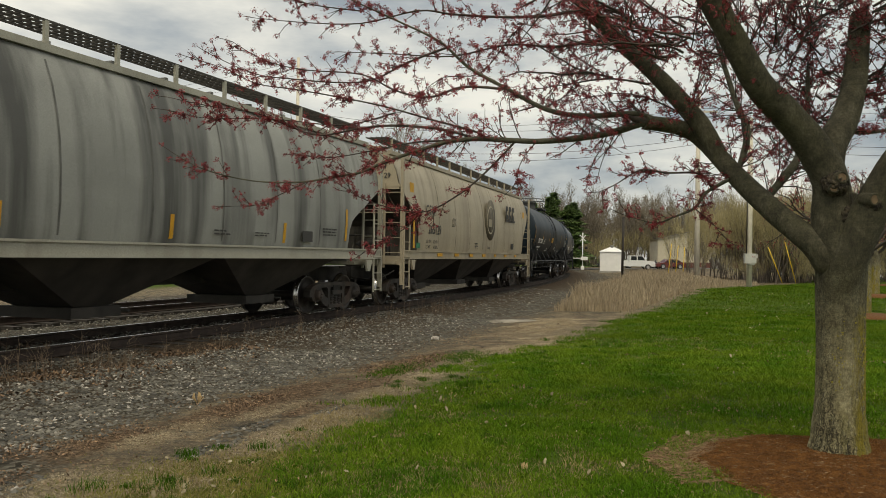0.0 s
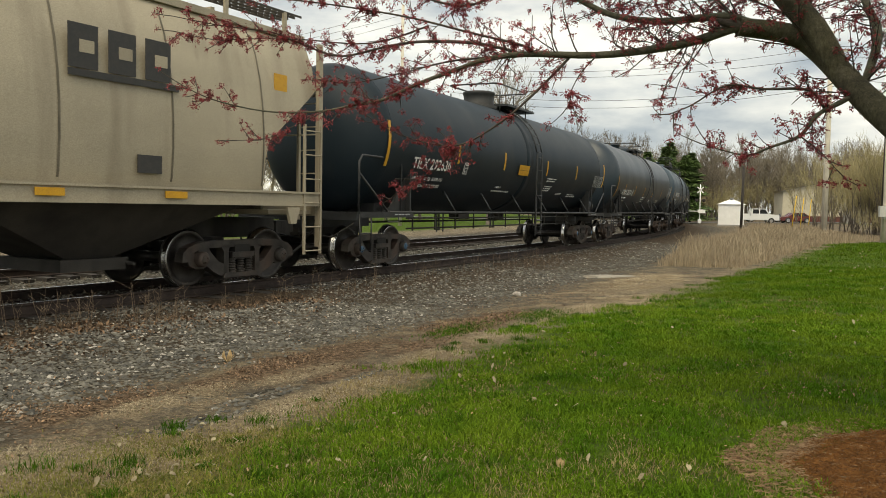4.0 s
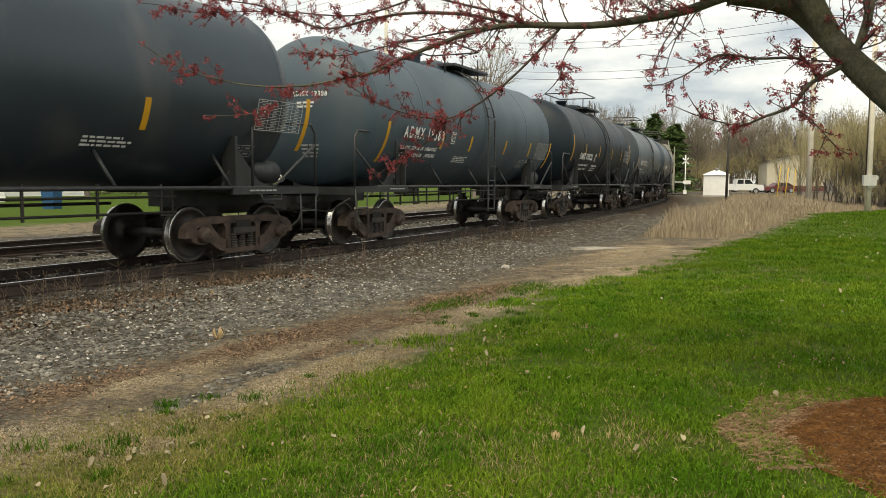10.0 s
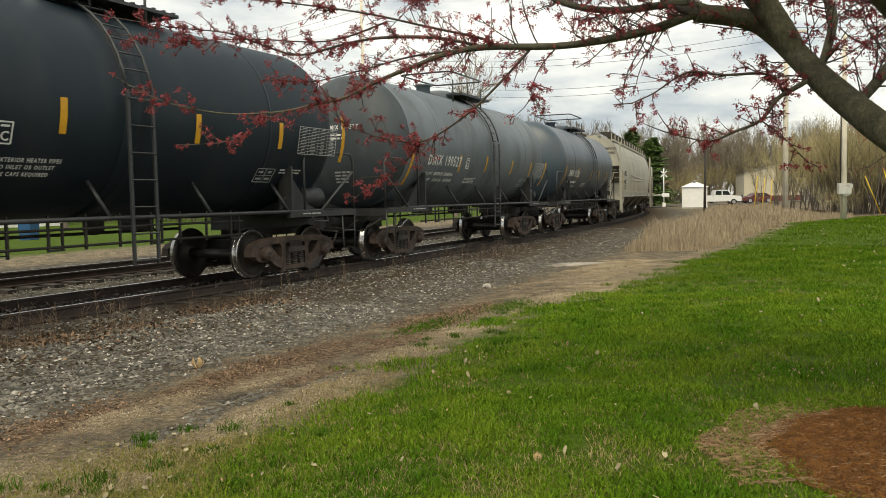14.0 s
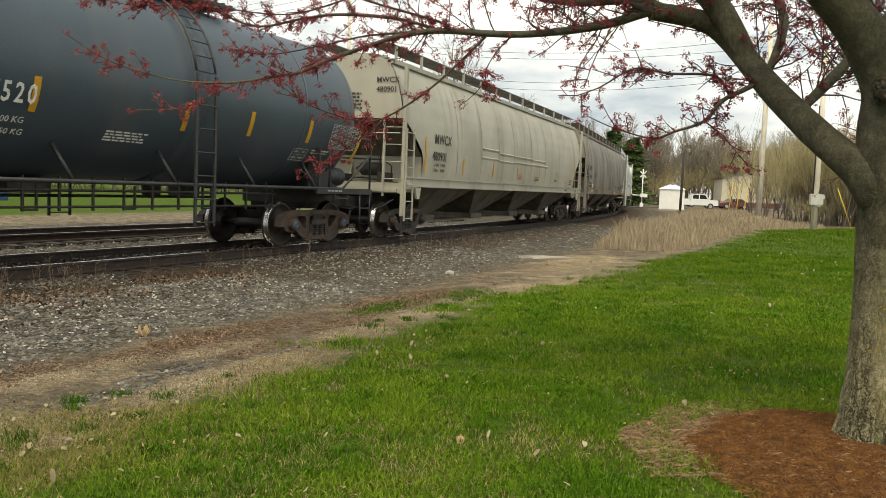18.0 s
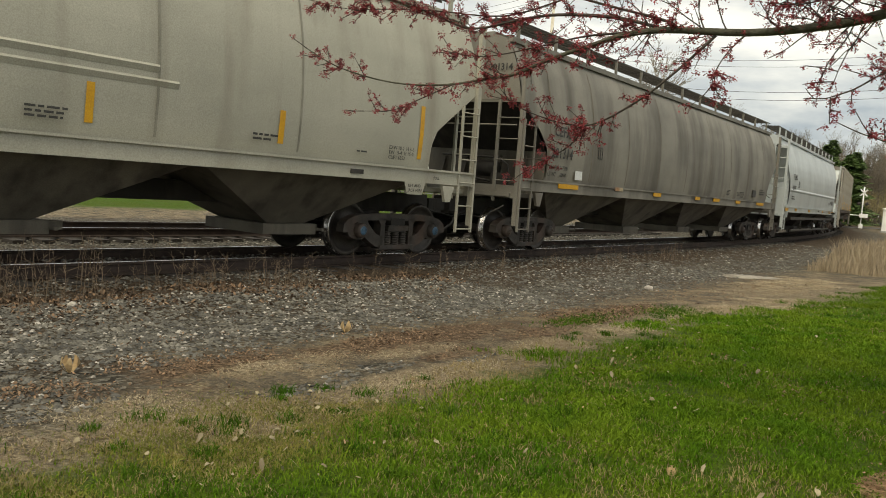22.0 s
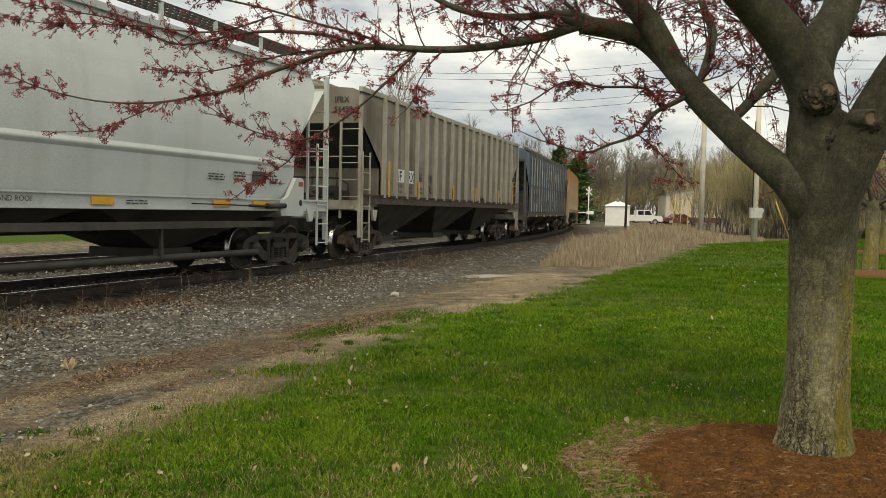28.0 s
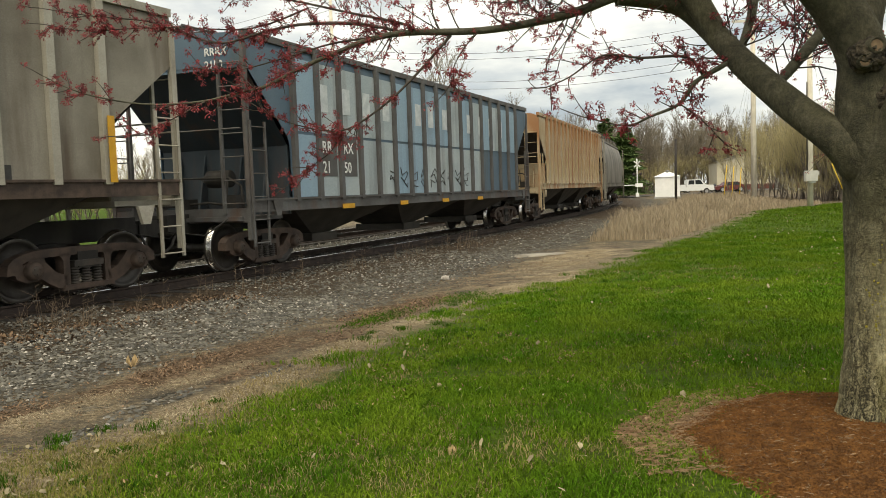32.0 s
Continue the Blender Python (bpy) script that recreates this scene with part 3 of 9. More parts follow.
def truck(car, x, rusty=False, blue=False):
    b = part("truck", TRUCK["bolster"], None, car, "cast-iron freight truck with coil springs")
    b.location = (x, 0, 0)
    for sy in (-1, 1):
        sf = part("side_frame", TRUCK["rusty_side_frame" if rusty else "side_frame"], None, b)
        sf.location, sf.rotation_euler = (0, sy * 1.0, 0), (0, 0, 0 if sy < 0 else math.pi)
        sp = part("spring_cap", TRUCK["spring_cap"], None, b)
        sp.location = (0, sy * 1.0, 0)
        for k in (-0.2, 0.0, 0.2):
            sp = part("coil_spring", TRUCK["spring"], None, b)
            sp.location = (k, sy * 1.03, 0)
        for sx in (-1, 1):
            cp = part("bearing_cap", TRUCK["blue_cap" if blue else "cap"], None, b)
            cp.location, cp.rotation_euler = (sx * BASE, sy * 1.0, WHEEL_R), (0, 0, 0 if sy < 0 else math.pi)
    for sx in (-1, 1):
        w = part("wheelset", TRUCK["wheelset"], None, b, "steel wheels on one axle")
        w.location = (sx * BASE, 0, WHEEL_R)
        WHEELSETS.append((w, sx * BASE))


def ladder(g, x0, x1, y, z0, z1, step=0.42, r=0.013, stile=0.032):
    for x in (x0, x1):
        g.box((x, y, (z0 + z1) / 2), (stile * 1.6, stile, z1 - z0))
    z = z0 + 0.06
    while z < z1:
        g.tube([(x0, y - 0.02, z), (x1, y - 0.02, z)], r, 6, False)
        z += step


def stencil(parent, text, x, y, z, size, mat, tilt=0.0, spread=1.0, narrow=1.0):
    """Lettering on a side that faces the lawn; x, z: left end of the base line."""
    cu = bpy.data.curves.new("lettering", "FONT")
    cu.body, cu.size, cu.extrude, cu.resolution_u = text, size, 0.0015, 2
    cu.space_character = spread / narrow
    cu.offset = 0.016 * size if narrow < 1 or size > 0.15 else 0.0
    ob = new("lettering", cu)
    dg = bpy.context.evaluated_depsgraph_get()
    me = bpy.data.meshes.new_from_object(ob.evaluated_get(dg))
    bpy.data.objects.remove(ob)
    me.materials.clear()
    me.materials.append(mat)
    t = new("lettering", me)
    t.parent = parent
    t.location, t.rotation_euler, t.scale = (x, y, z), (math.pi / 2 + tilt, 0, 0), (narrow, 1, 1)
    return tagged(t, "stencilled lettering")


def bars(parent, x, y, z, w, h, rows, mat, tilt=0.0, ragged=0.3, name="small_print"):
    """Lines of writing too small to read."""
    g = Geo()
    rng = random.Random(int((x + 50) * 97 + z * 31))
    for i in range(rows):
        zz = h * (0.5 - (i + 0.5) / rows)
        xx = 0.0
        end = w * (1 - ragged * rng.random())
        while xx < end - 0.02:
            ww = min(rng.uniform(0.05, 0.16), end - xx)
            g.box((xx + ww / 2, zz, 0), (ww, h / rows * 0.5, 0.003))
            xx += ww + 0.03
    ob = tagged(part(name, g, mat, parent, "lines of small stencilled print"), kind="stuff")
    ob.location, ob.rotation_euler = (x, y, z), (math.pi / 2 + tilt, 0, 0)
    return ob


def side_at(prof, z):
    for (ya, za), (yb, zb) in zip(prof, prof[1:]):
        if za <= z <= zb:
            t = (z - za) / (zb - za)
            return ya + (yb - ya) * t, math.atan2(ya - yb, zb - za)
    return prof[-1][0], 0.0


def end_gear(car, L, mat, paint, tank=False, sill_z=1.0):
    """Coupler, draft sill, steps and brake rigging at both ends."""
    for e in (-1, 1):
        g = Geo()
        g.box((e * (L / 2 - 1.6), 0, 0.92), (2.4, 0.42, 0.36))
        g.box((e * (L / 2 - 0.30), 0, 0.88), (0.5, 0.16, 0.18))
        g.box((e * (L / 2 - 0.10), 0.02, 0.88), (0.26, 0.28, 0.30))
        part("draft_sill", g, M["under"], car, "grimy coupler and draft sill")
        g = Geo()
        pts = [(e * (L / 2 - 0.45), -0.35, 0.8), (e * (L / 2 - 0.3), -0.36, 0.55), (e * (L / 2 - 0.12), -0.3, 0.42), (e * (L / 2 + 0.0), -0.2, 0.40)]
        g.tube(pts, 0.025, 7)
        g.tube([(e * (L / 2 - 0.5), -1.45, 1.0), (e * (L / 2 - 0.42), -1.0, 0.72), (e * (L / 2 - 0.4), -0.2, 0.80)], 0.015, 6)
        part("brake_hose", g, M["under"], car, "black air hose and cut lever")


HATCH = {}


def hopper(car, L, paint, H=4.40, prof="curved", chutes=4, cut=1.15, ribs=0, slope=None, lower="chute", fr=0.0, top_walk=True, sill_mat=None, cut_top=3.1, end_in=0.75, zs=1.38, shear_mat=None, side_mat=None):
    """A covered hopper; L between coupler faces."""
    xe = L / 2 - end_in                 # car end
    hw = 1.58
    if prof == "curved":
        P = [(hw - 0.10, zs), (hw - 0.03, zs + 0.35), (hw, zs + 0.75), (hw, zs + 1.2), (hw - 0.03, zs + 1.6), (hw - 0.09, zs + 2.0), (hw - 0.19, zs + 2.4), (hw - 0.33, zs + 2.75), (hw - 0.45, H - 0.12), (hw - 0.52, H - 0.05), (0.85, H + 0.02), (0.0, H + 0.08)]
    else:
        P = [(hw, zs), (hw, 2.4), (hw, 3.1), (hw, 3.7), (hw, H - 0.25), (hw - 0.02, H - 0.12), (hw - 0.25, H - 0.02), (0.8, H + 0.02), (0.0, H + 0.08)]

    def xcut(z):
        if prof == "curved":
            k = (cut_top - zs) / 1.7
            pts = [(zs, cut), (zs + 0.62 * k, cut * 0.98), (zs + 0.88 * k, cut * 0.90), (zs + 1.15 * k, cut * 0.62), (zs + 1.4 * k, cut * 0.34), (cut_top, 0.0), (9, 0.0)]
        else:
            pts = [(zs, cut), (zs + 0.50 * (cut_top - zs), cut * 0.97), (cut_top, 0.0), (9, 0.0)]
        for (za, ca), (zb, cb) in zip(pts, pts[1:]):
            if za <= z <= zb:
                return ca + (cb - ca) * (z - za) / (zb - za)
        return 0.0
    if prof == "curved":                # more rings where the end is cut away
        fine = []
        for (ya, za), (yb, zb) in zip(P, P[1:]):
            n = 4 if zb < 4.0 else 1
            fine += [(ya + (yb - ya) * i / n, za + (zb - za) * i / n) for i in range(n)]
        P = fine + [P[-1]]
    else:
        fine = []
        for (ya, za), (yb, zb) in zip(P, P[1:]):
            n = 5 if zb < 4.0 else 1
            fine += [(ya + (yb - ya) * i / n, za + (zb - za) * i / n) for i in range(n)]
        P = fine + [P[-1]]
    loop = [(-y, z) for y, z in P] + [(y, z) for y, z in P[-2::-1]]
    nseg = 28
    g = Geo()
    rows = []
    for i in range(nseg + 1):
        rows.append([((-1 + 2 * i / nseg) * (xe - xcut(z)), y, z) for y, z in loop])
    g.grid(rows, True, flip=True)
    g.add([(sx * (xe - cut), sy * (hw - 0.1), zs) for sx in (-1, 1) for sy in (-1, 1)], [(0, 1, 3, 2)])
    body = part("body", g, paint, car)
    # end sheets: flat above, sloping far inwards below, behind the side sheets
    for e in (-1, 1):
        g = Geo()
        rows = [[(e * xe, y * t, z) for t in (-0.985, -0.4, 0.4, 0.985)] for y, z in P if z >= cut_top - 0.1]
        g.grid(rows, False, flip=(e > 0))
        g.box((e * (xe - 0.02), 0, cut_top), (0.06, 2 * hw - 0.15, 0.07))
        part("end_sheet", g, paint, body, "flat steel end sheet")
        zb = zs - 0.12
        zm = zb + 0.48 * (cut_top - zb)                # the slope sheet meets the bulkhead here
        xm = e * (xe - cut + 0.04)
        g = Geo()
        g.grid([[(e * (xe - 0.03) * (1 - k) + xm * k, y, cut_top + (zm - cut_top) * k) for y in (-hw + 0.05, -0.5, 0.5, hw - 0.05)] for k in (0.0, 0.33, 0.66, 1.0)], False, flip=(e < 0))
        # the dark default puts the recess's shade into the slope sheet's colour
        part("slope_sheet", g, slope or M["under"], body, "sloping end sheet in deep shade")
        g = Geo()
        g.box((xm - e * 0.03, 0, (zb + zm) / 2), (0.05, 2 * hw - 0.12, zm - zb))
        part("shear_plate", g, shear_mat or paint, body, "end bulkhead over the truck")
        me = Geo().prism([(xm, zb), (xm + e * 0.30, zb), (xm, zm - 0.1)][::-e], -0.02, 0.02).mesh("gusset", shear_mat or paint)
        for yy in (-1.05, -0.45, 0.45, 1.05):
            part("gusset", me, None, body).location = (0, yy, 0)
    # side sills, corner posts
    sm = sill_mat or paint
    for sy in (-1, 1):
        g = Geo()
        sec = [(hw - 0.025, zs + 0.193), (hw + 0.08, zs + 0.193), (hw + 0.08, zs + 0.157), (hw + 0.045, zs + 0.157), (hw + 0.045, zs - 0.025), (hw + 0.06, zs - 0.025), (hw + 0.06, zs - 0.055), (hw - 0.10, zs - 0.055), (hw - 0.10, zs - 0.025), (hw - 0.025, zs - 0.025)]
        n = len(sec)
        xs = xe - 0.05
        ring = [(-xs, sy * y, z) for y, z in sec] + [(xs, sy * y, z) for y, z in sec]
        q = [tuple(range(n)), tuple(reversed(range(n, 2 * n)))] + [(i, i + n, (i + 1) % n + n, (i + 1) % n) for i in range(n)]
        g.add(ring, [f[::sy] for f in q])
        part("side_sill", g, side_mat or sm, car, "pale side sill with scraped paint")
    for e in (-1, 1):
        g = Geo()
        g.tube([(e * (xe + 0.05), -hw + 0.1, min(2.62, cut_top - 0.3)), (e * (xe + 0.05), hw - 0.1, min(2.62, cut_top - 0.3))], 0.016, 6)
        g.box((e * (xe - 0.55), 0, zs - 0.16), (1.3, 2.9, 0.08))
        g.box((e * (xe - 0.03), 0, zs - 0.10), (0.10, 3.1, 0.26))
        part("end_platform", g, sm, car, "end sill and platform")
        for sy in (-1, 1):
            y = sy * (hw + 0.05)
            g = Geo()
            ladder(g, e * (xe - 0.03), e * (xe - 0.48), y, 0.48, min(2.75, cut_top))
            g.box((e * (xe - 0.01), sy * (hw - 0.01), (0.6 + H) / 2 - 0.1), (0.10, 0.08, H - 0.8))
            part("ladder", g, sm, car, "steel corner ladder")
            g = Geo()
            g.box((e * (xe + 0.05), sy * (hw - 0.52), (1.15 + cut_top) / 2), (0.06, 0.05, cut_top - 1.0))
            z = zs + 0.12
            while z < cut_top:
                g.tube([(e * (xe + 0.07), sy * (hw - 0.02), z), (e * (xe + 0.07), sy * (hw - 0.54), z)], 0.013, 6, False)
                z += 0.42
            part("end_ladder", g, sm, car, "end ladder with round rungs")
            g = Geo()
            g.prism([(e * (xe - 0.95), 1.30), (e * (xe - 0.62), 1.30), (e * (xe - 0.72), 1.02), (e * (xe - 0.86), 1.02)][::e], y - 0.03, y + 0.03)
            part("jacking_pad", g, sm, car)
    g = Geo()                            # brake gear on the leading end
    g.lathe((-(xe - 0.9), -0.5, 1.75), (-(xe - 0.9), 0.5, 1.75), [(0, 0.02), (0.0, 0.17), (0.5, 0.17), (0.56, 0.1), (0.7, 0.02)], 16)
    part("air_tank", g, M["under"], car, "brake-air tank")
    g = Geo()                            # pipes, valve and lever on the leading platform
    xp = -(xe - 0.55)
    g.tube([(xp, -1.0, zs - 0.1), (xp, -1.0, zs + 0.45), (xp - 0.1, -0.8, zs + 0.6), (xp - 0.15, 0.6, zs + 0.62)], 0.022, 6)
    g.tube([(xp + 0.1, -1.15, zs + 0.02), (xp + 0.05, -0.2, zs + 0.14), (xp, 0.9, zs + 0.08)], 0.026, 6)
    g.tube([(xp - 0.1, -0.7, zs - 0.1), (xp + 0.12, -0.62, zs + 0.75)], 0.020, 6)
    g.box((xp - 0.05, -0.85, zs + 0.16), (0.28, 0.3, 0.24)).box((xp + 0.05, 0.35, zs + 0.12), (0.4, 0.22, 0.2))
    part("brake_piping", g, M["under"], car, "grimy brake valve and bent pipes")
    g = Geo()
    g.lathe((xe - 0.35, -0.35, 2.75), (xe, -0.35, 2.75), [(0, 0.27), (0.02, 0.285), (0.04, 0.27), (0.02, 0.255), (0, 0.27)], 22)
    for k in range(4):
        w = k * math.pi / 4
        g.tube([(xe - 0.34, -0.35 + 0.27 * math.cos(w), 2.75 + 0.27 * math.sin(w)), (xe - 0.34, -0.35 - 0.27 * math.cos(w), 2.75 - 0.27 * math.sin(w))], 0.012, 5)
    part("brake_wheel", g, M["under"], car, "hand-brake wheel")
    # roof: hatches and running boards
    if top_walk:
        g = Geo()
        n = int(2 * xe / 0.16)
        for sy in (-1, 1):
            for i in range(n):
                g.box((-xe + 0.08 + i * 0.16, sy * 0.78, H + 0.34), (0.035, 0.62, 0.03))
            for yy in (0.47, 0.62, 0.78, 0.94, 1.09):
                g.box((0, sy * yy, H + 0.34), (2 * xe + 0.1, 0.02, 0.035))
        part("running_board", g, M["chute"], car, "steel-grating running boards")
        post = Geo().box((0, 0, 0), (0.075, 0.05, 0.42)).mesh("board_post", sm)
        for sy in (-1, 1):
            for i in range(13):
                ob = part("board_post", post, None, car)
                ob.location = (-xe + 0.4 + i * (2 * xe - 0.8) / 12, sy * 1.08, H + 0.13)
        g = Geo()
        g.box((0, 0, H + 0.17), (2 * xe - 1.4, 0.62, 0.14))
        for i in range(12):
            g.box((-xe + 1.4 + i * (2 * xe - 2.8) / 11, 0, H + 0.26), (0.08, 0.72, 0.06))
        part("hatch_cover", g, paint, car, "long trough hatch cover")
        g = Geo()
        for sy in (-1, 1):
            g.box((0, sy * (hw - 0.42 if prof == "curved" else hw - 0.04), H - 0.08), (2 * xe, 0.10, 0.11))
        part("roof_edge", g, sm, car)
    else:
        g = Geo()
        for sy in (-1, 1):
            g.box((0, sy * (hw - 0.02), H - 0.05), (2 * xe, 0.10, 0.12))
        n = int(2 * xe / 0.2)
        for i in range(n):
            g.box((-xe + 0.1 + i * 0.2, 0, H + 0.22), (0.05, 0.55, 0.03))
        for yy in (-0.27, 0.27):
            g.box((0, yy, H + 0.22), (2 * xe, 0.03, 0.04))
        part("roof_edge", g, sm, car)
    # ribs
    if ribs:
        me = Geo().box((0, 0, (zs + H) / 2 + 0.05), (0.13, 0.11, H - zs - 0.15)).mesh("rib", paint)
        gg = Geo().box((0, 0, (zs + H) / 2 + 0.05), (0.13, 0.11, H - zs - 0.15))
        me2 = gg.mesh("rib", sill_mat or paint)
        for i in range(ribs):
            x = -(xe - cut - 0.1) + i * 2 * (xe - cut - 0.1) / (ribs - 1)
            for sy in (-1, 1):
                ob = part("rib", me2 if sy < 0 else me, None, body)
                ob.location = (x, sy * (hw + 0.03), 0)
    # chutes
    x0 = xe - cut - 0.15
    w = 2 * x0 / chutes
    for i in range(chutes):
        xc = -x0 + w * (i + 0.5)
        g = Geo()
        ow = 0.36
        top = [(xc - w / 2, -hw + 0.12, zs), (xc + w / 2, -hw + 0.12, zs), (xc + w / 2, hw - 0.12, zs), (xc - w / 2, hw - 0.12, zs)]
        bot = [(xc - ow, -0.62, 0.52), (xc + ow, -0.62, 0.52), (xc + ow, 0.62, 0.52), (xc - ow, 0.62, 0.52)]
        g.add(top + bot, [(0, 1, 5, 4), (1, 2, 6, 5), (2, 3, 7, 6), (3, 0, 4, 7), (4, 5, 6, 7)])
        ch = part("chute", g, M[lower], car, "grimy sloping discharge chute")
        g = Geo()
        g.box((xc, 0, 0.44), (ow * 2 + 0.36, 1.5, 0.17)).box((xc + ow + 0.34, -0.35, 0.44), (0.34, 0.12, 0.12))
        g.tube([(xc + ow + 0.2, -0.9, 0.44), (xc + ow + 0.2, 0.9, 0.44)], 0.03, 6)
        part("outlet_gate", g, M[lower], ch, "steel outlet gate")
    g = Geo()
    g.box((0, 0, 0.95), (2 * xe - 2.0, 0.34, 0.30))
    part("centre_sill", g, M["under"], car)
    for sx in (-1, 1):
        truck(car, sx * (L / 2 - 2.18), rusty=(fr > 0.5), blue=(fr < 0.2 and sx > 0))
    end_gear(car, L, None, paint)
    return body, P, zs


def tank(car, L, paint, R=1.58, zc=2.80, stripes=(), bands=(), dome_x=0.0, end=0.95, bluecap=False, rusty=False, drum=False, rail=0.62, sooty=False):
    xt = L / 2 - end                  # tank end
    g = Geo()
    hd = 0.78                          # depth of the dished end
    prof = []
    for i in range(17):
        w = math.pi / 2 * i / 16
        prof.append((hd * (1 - math.cos(w)), R * math.sin(w)))
    n = 16
    prof += [(hd + 0.02, R), (hd + 0.06, R)] + [(hd + (2 * xt - 2 * hd) * i / n, R) for i in range(1, n)] + [(2 * xt - hd - 0.06, R), (2 * xt - hd - 0.02, R)]
    for i in range(17):
        w = math.pi / 2 * (16 - i) / 16
        prof.append((2 * xt - hd + hd * math.cos(w), R * math.sin(w)))
    g.lathe((-xt, 0, zc), (xt, 0, zc), prof, 72)
    shell = part("tank_shell", g, paint, car)
    for e in (-1, 1):                                  # weld where the dished end meets the barrel
        xw = e * (xt - hd)
        part("head_weld", Geo().lathe((xw - 0.012, 0, zc), (xw + 1, 0, zc), [(0, R - 0.004), (0.006, R + 0.004), (0.018, R + 0.004), (0.024, R - 0.004)], 72), paint, shell)
    if sooty:
        g = Geo().lathe((-xt - 0.005, 0, zc), (xt, 0, zc), prof[:17] + [(hd, R + 0.004)], 72)
        part("dished_end", g, M["sooty_tank"], shell, "dished end black with soot")
    for xb, wb, db in bands:
        g = Geo()
        g.lathe((xb - wb / 2, 0, zc), (xb + wb, 0, zc), [(0, R - 0.01), (0, R + db), (wb, R + db), (wb, R - 0.01)], 56)
        part("jacket_band", g, paint, shell)
    # reflective stripes on both sides: place along the tank, lower and upper height
    for x, z0, z1 in stripes:
        for sy in (-1, 1):
            rows = []
            for k in range(7):
                a = math.asin((z0 + (z1 - z0) * k / 6 - zc) / R)
                rows.append([(x + dx, sy * (R + 0.006) * math.cos(a), zc + (R + 0.006) * math.sin(a)) for dx in (-0.055, 0.055)])
            part("reflective_stripe", Geo().grid(rows, True, flip=(sy > 0)), M["yellow"], shell, "yellow reflective stripe")
    # bottom side rail with brackets
    for sy in (-1, 1):
        g = Geo()
        g.tube([(-xt + 0.9, sy * 1.46, 1.22), (xt - 0.9, sy * 1.46, 1.22)], 0.032, 8)
        k = int(L / 2.6)
        for i in range(k):
            x = -xt + 1.9 + i * (2 * xt - 3.8) / (k - 1)
            a = -0.95
            g.tube([(x - 0.14, sy * R * math.cos(a + 0.22), zc + R * math.sin(a + 0.22)), (x, sy * 1.46, 1.22)], 0.03, 6)
        part("side_rail", g, M["handrail"], car, "bottom side handrail on brackets")
    # ends: saddle, stub sill, platform, rails
    for e in (-1, 1):
        g = Geo()
        g.box((e * (L / 2 - 1.7), 0, 1.06), (2.6, 0.55, 0.34))
        g.box((e * (L / 2 - 2.18), 0, 1.28), (0.36, 2.0, 0.26))
        for sy in (-1, 1):
            xs = e * (L / 2 - 2.75)
            g.box((xs, sy * 1.33, 1.62), (0.05, 0.30, 0.86))
            for w_, z_ in ((1.05, 2.02), (-0.22, 1.55)):
                tri = [(xs, 1.2), (xs + e * w_, 1.2), (xs + e * w_ * 0.62, 1.34), (xs, z_)]
                g.prism(tri if (e * w_ < 0) else tri[::-1], sy * 1.34 - 0.02, sy * 1.34 + 0.02)
        part("saddle", g, M["black_steel"], car, "welded saddle and stub sill")
        g = Geo()
        g.box((e * (L / 2 - 1.55), 0, 1.17), (1.85, 2.9, 0.05))
        for sy in (-1, 1):
            g.box((e * (L / 2 - 1.75), sy * 1.46, 1.17), (2.2, 0.08, 0.12))
        g.box((e * (L / 2 - 0.62), 0, 1.14), (0.09, 2.95, 0.16))
        part("end_platform", g, M["black_steel"], car, "dark steel end platform")
        for sy in (-1, 1):
            g = Geo()
            xa, xb = e * (L / 2 - 0.66), e * (L / 2 - 2.35)
            g.tube([(xa, sy * 1.46, 1.2), (xa, sy * 1.46, 2.22), (xa - e * 0.12, sy * 1.46, 2.35), (xb + e * 0.12, sy * 1.46, 2.35), (xb, sy * 1.46, 2.22), (xb, sy * 1.46, 1.2)], 0.024, 7)
            g.tube([(xa, sy * 1.46, 2.0), (xb + e * 0.5, sy * 1.46, 1.2)], 0.024, 7)
            part("end_handrail", g, M["handrail"], car, "bent-pipe end handrail")
            g = Geo()
            xl = xa - e * 0.46
            g.tube([(xa, sy * 1.48, 1.18), (xa - e * 0.03, sy * 1.49, 0.46), (xl + e * 0.03, sy * 1.49, 0.46), (xl, sy * 1.48, 1.18)], 0.017, 6)
            g.tube([(xa - e * 0.01, sy * 1.49, 0.80), (xl + e * 0.01, sy * 1.49, 0.80)], 0.015, 6)
            part("step", g, M["handrail"], car, "bent-rod sill step")
            g = Geo()
            g.tube([(xl - e * 0.55, sy * 1.50, 1.12), (xl - e * 0.57, sy * 1.53, 1.02), (xl - e * 1.05, sy * 1.53, 1.02), (xl - e * 1.07, sy * 1.50, 1.12)], 0.013, 6)
            part("grab_iron", g, M["handrail"], car, "bent-rod grab iron under the sill")
            bars(car, xl - e * 0.9 if e < 0 else xl - 1.35, sy * 1.505, 1.175, 0.7, 0.05, 1, M["faint_mark"]) if sy < 0 else None
    g = Geo()
    g.lathe((L / 2 - 2.0, -1.05, 1.48), (L / 2, -1.05, 1.48), [(0, 0.02), (0, 0.20), (0.62, 0.20), (0.66, 0.1), (0.7, 0.02)], 16)
    part("air_reservoir", g, M["handrail"], car, "grey brake-air reservoir")
    # ladders at the middle, top platform, dome and railing
    xd = dome_x
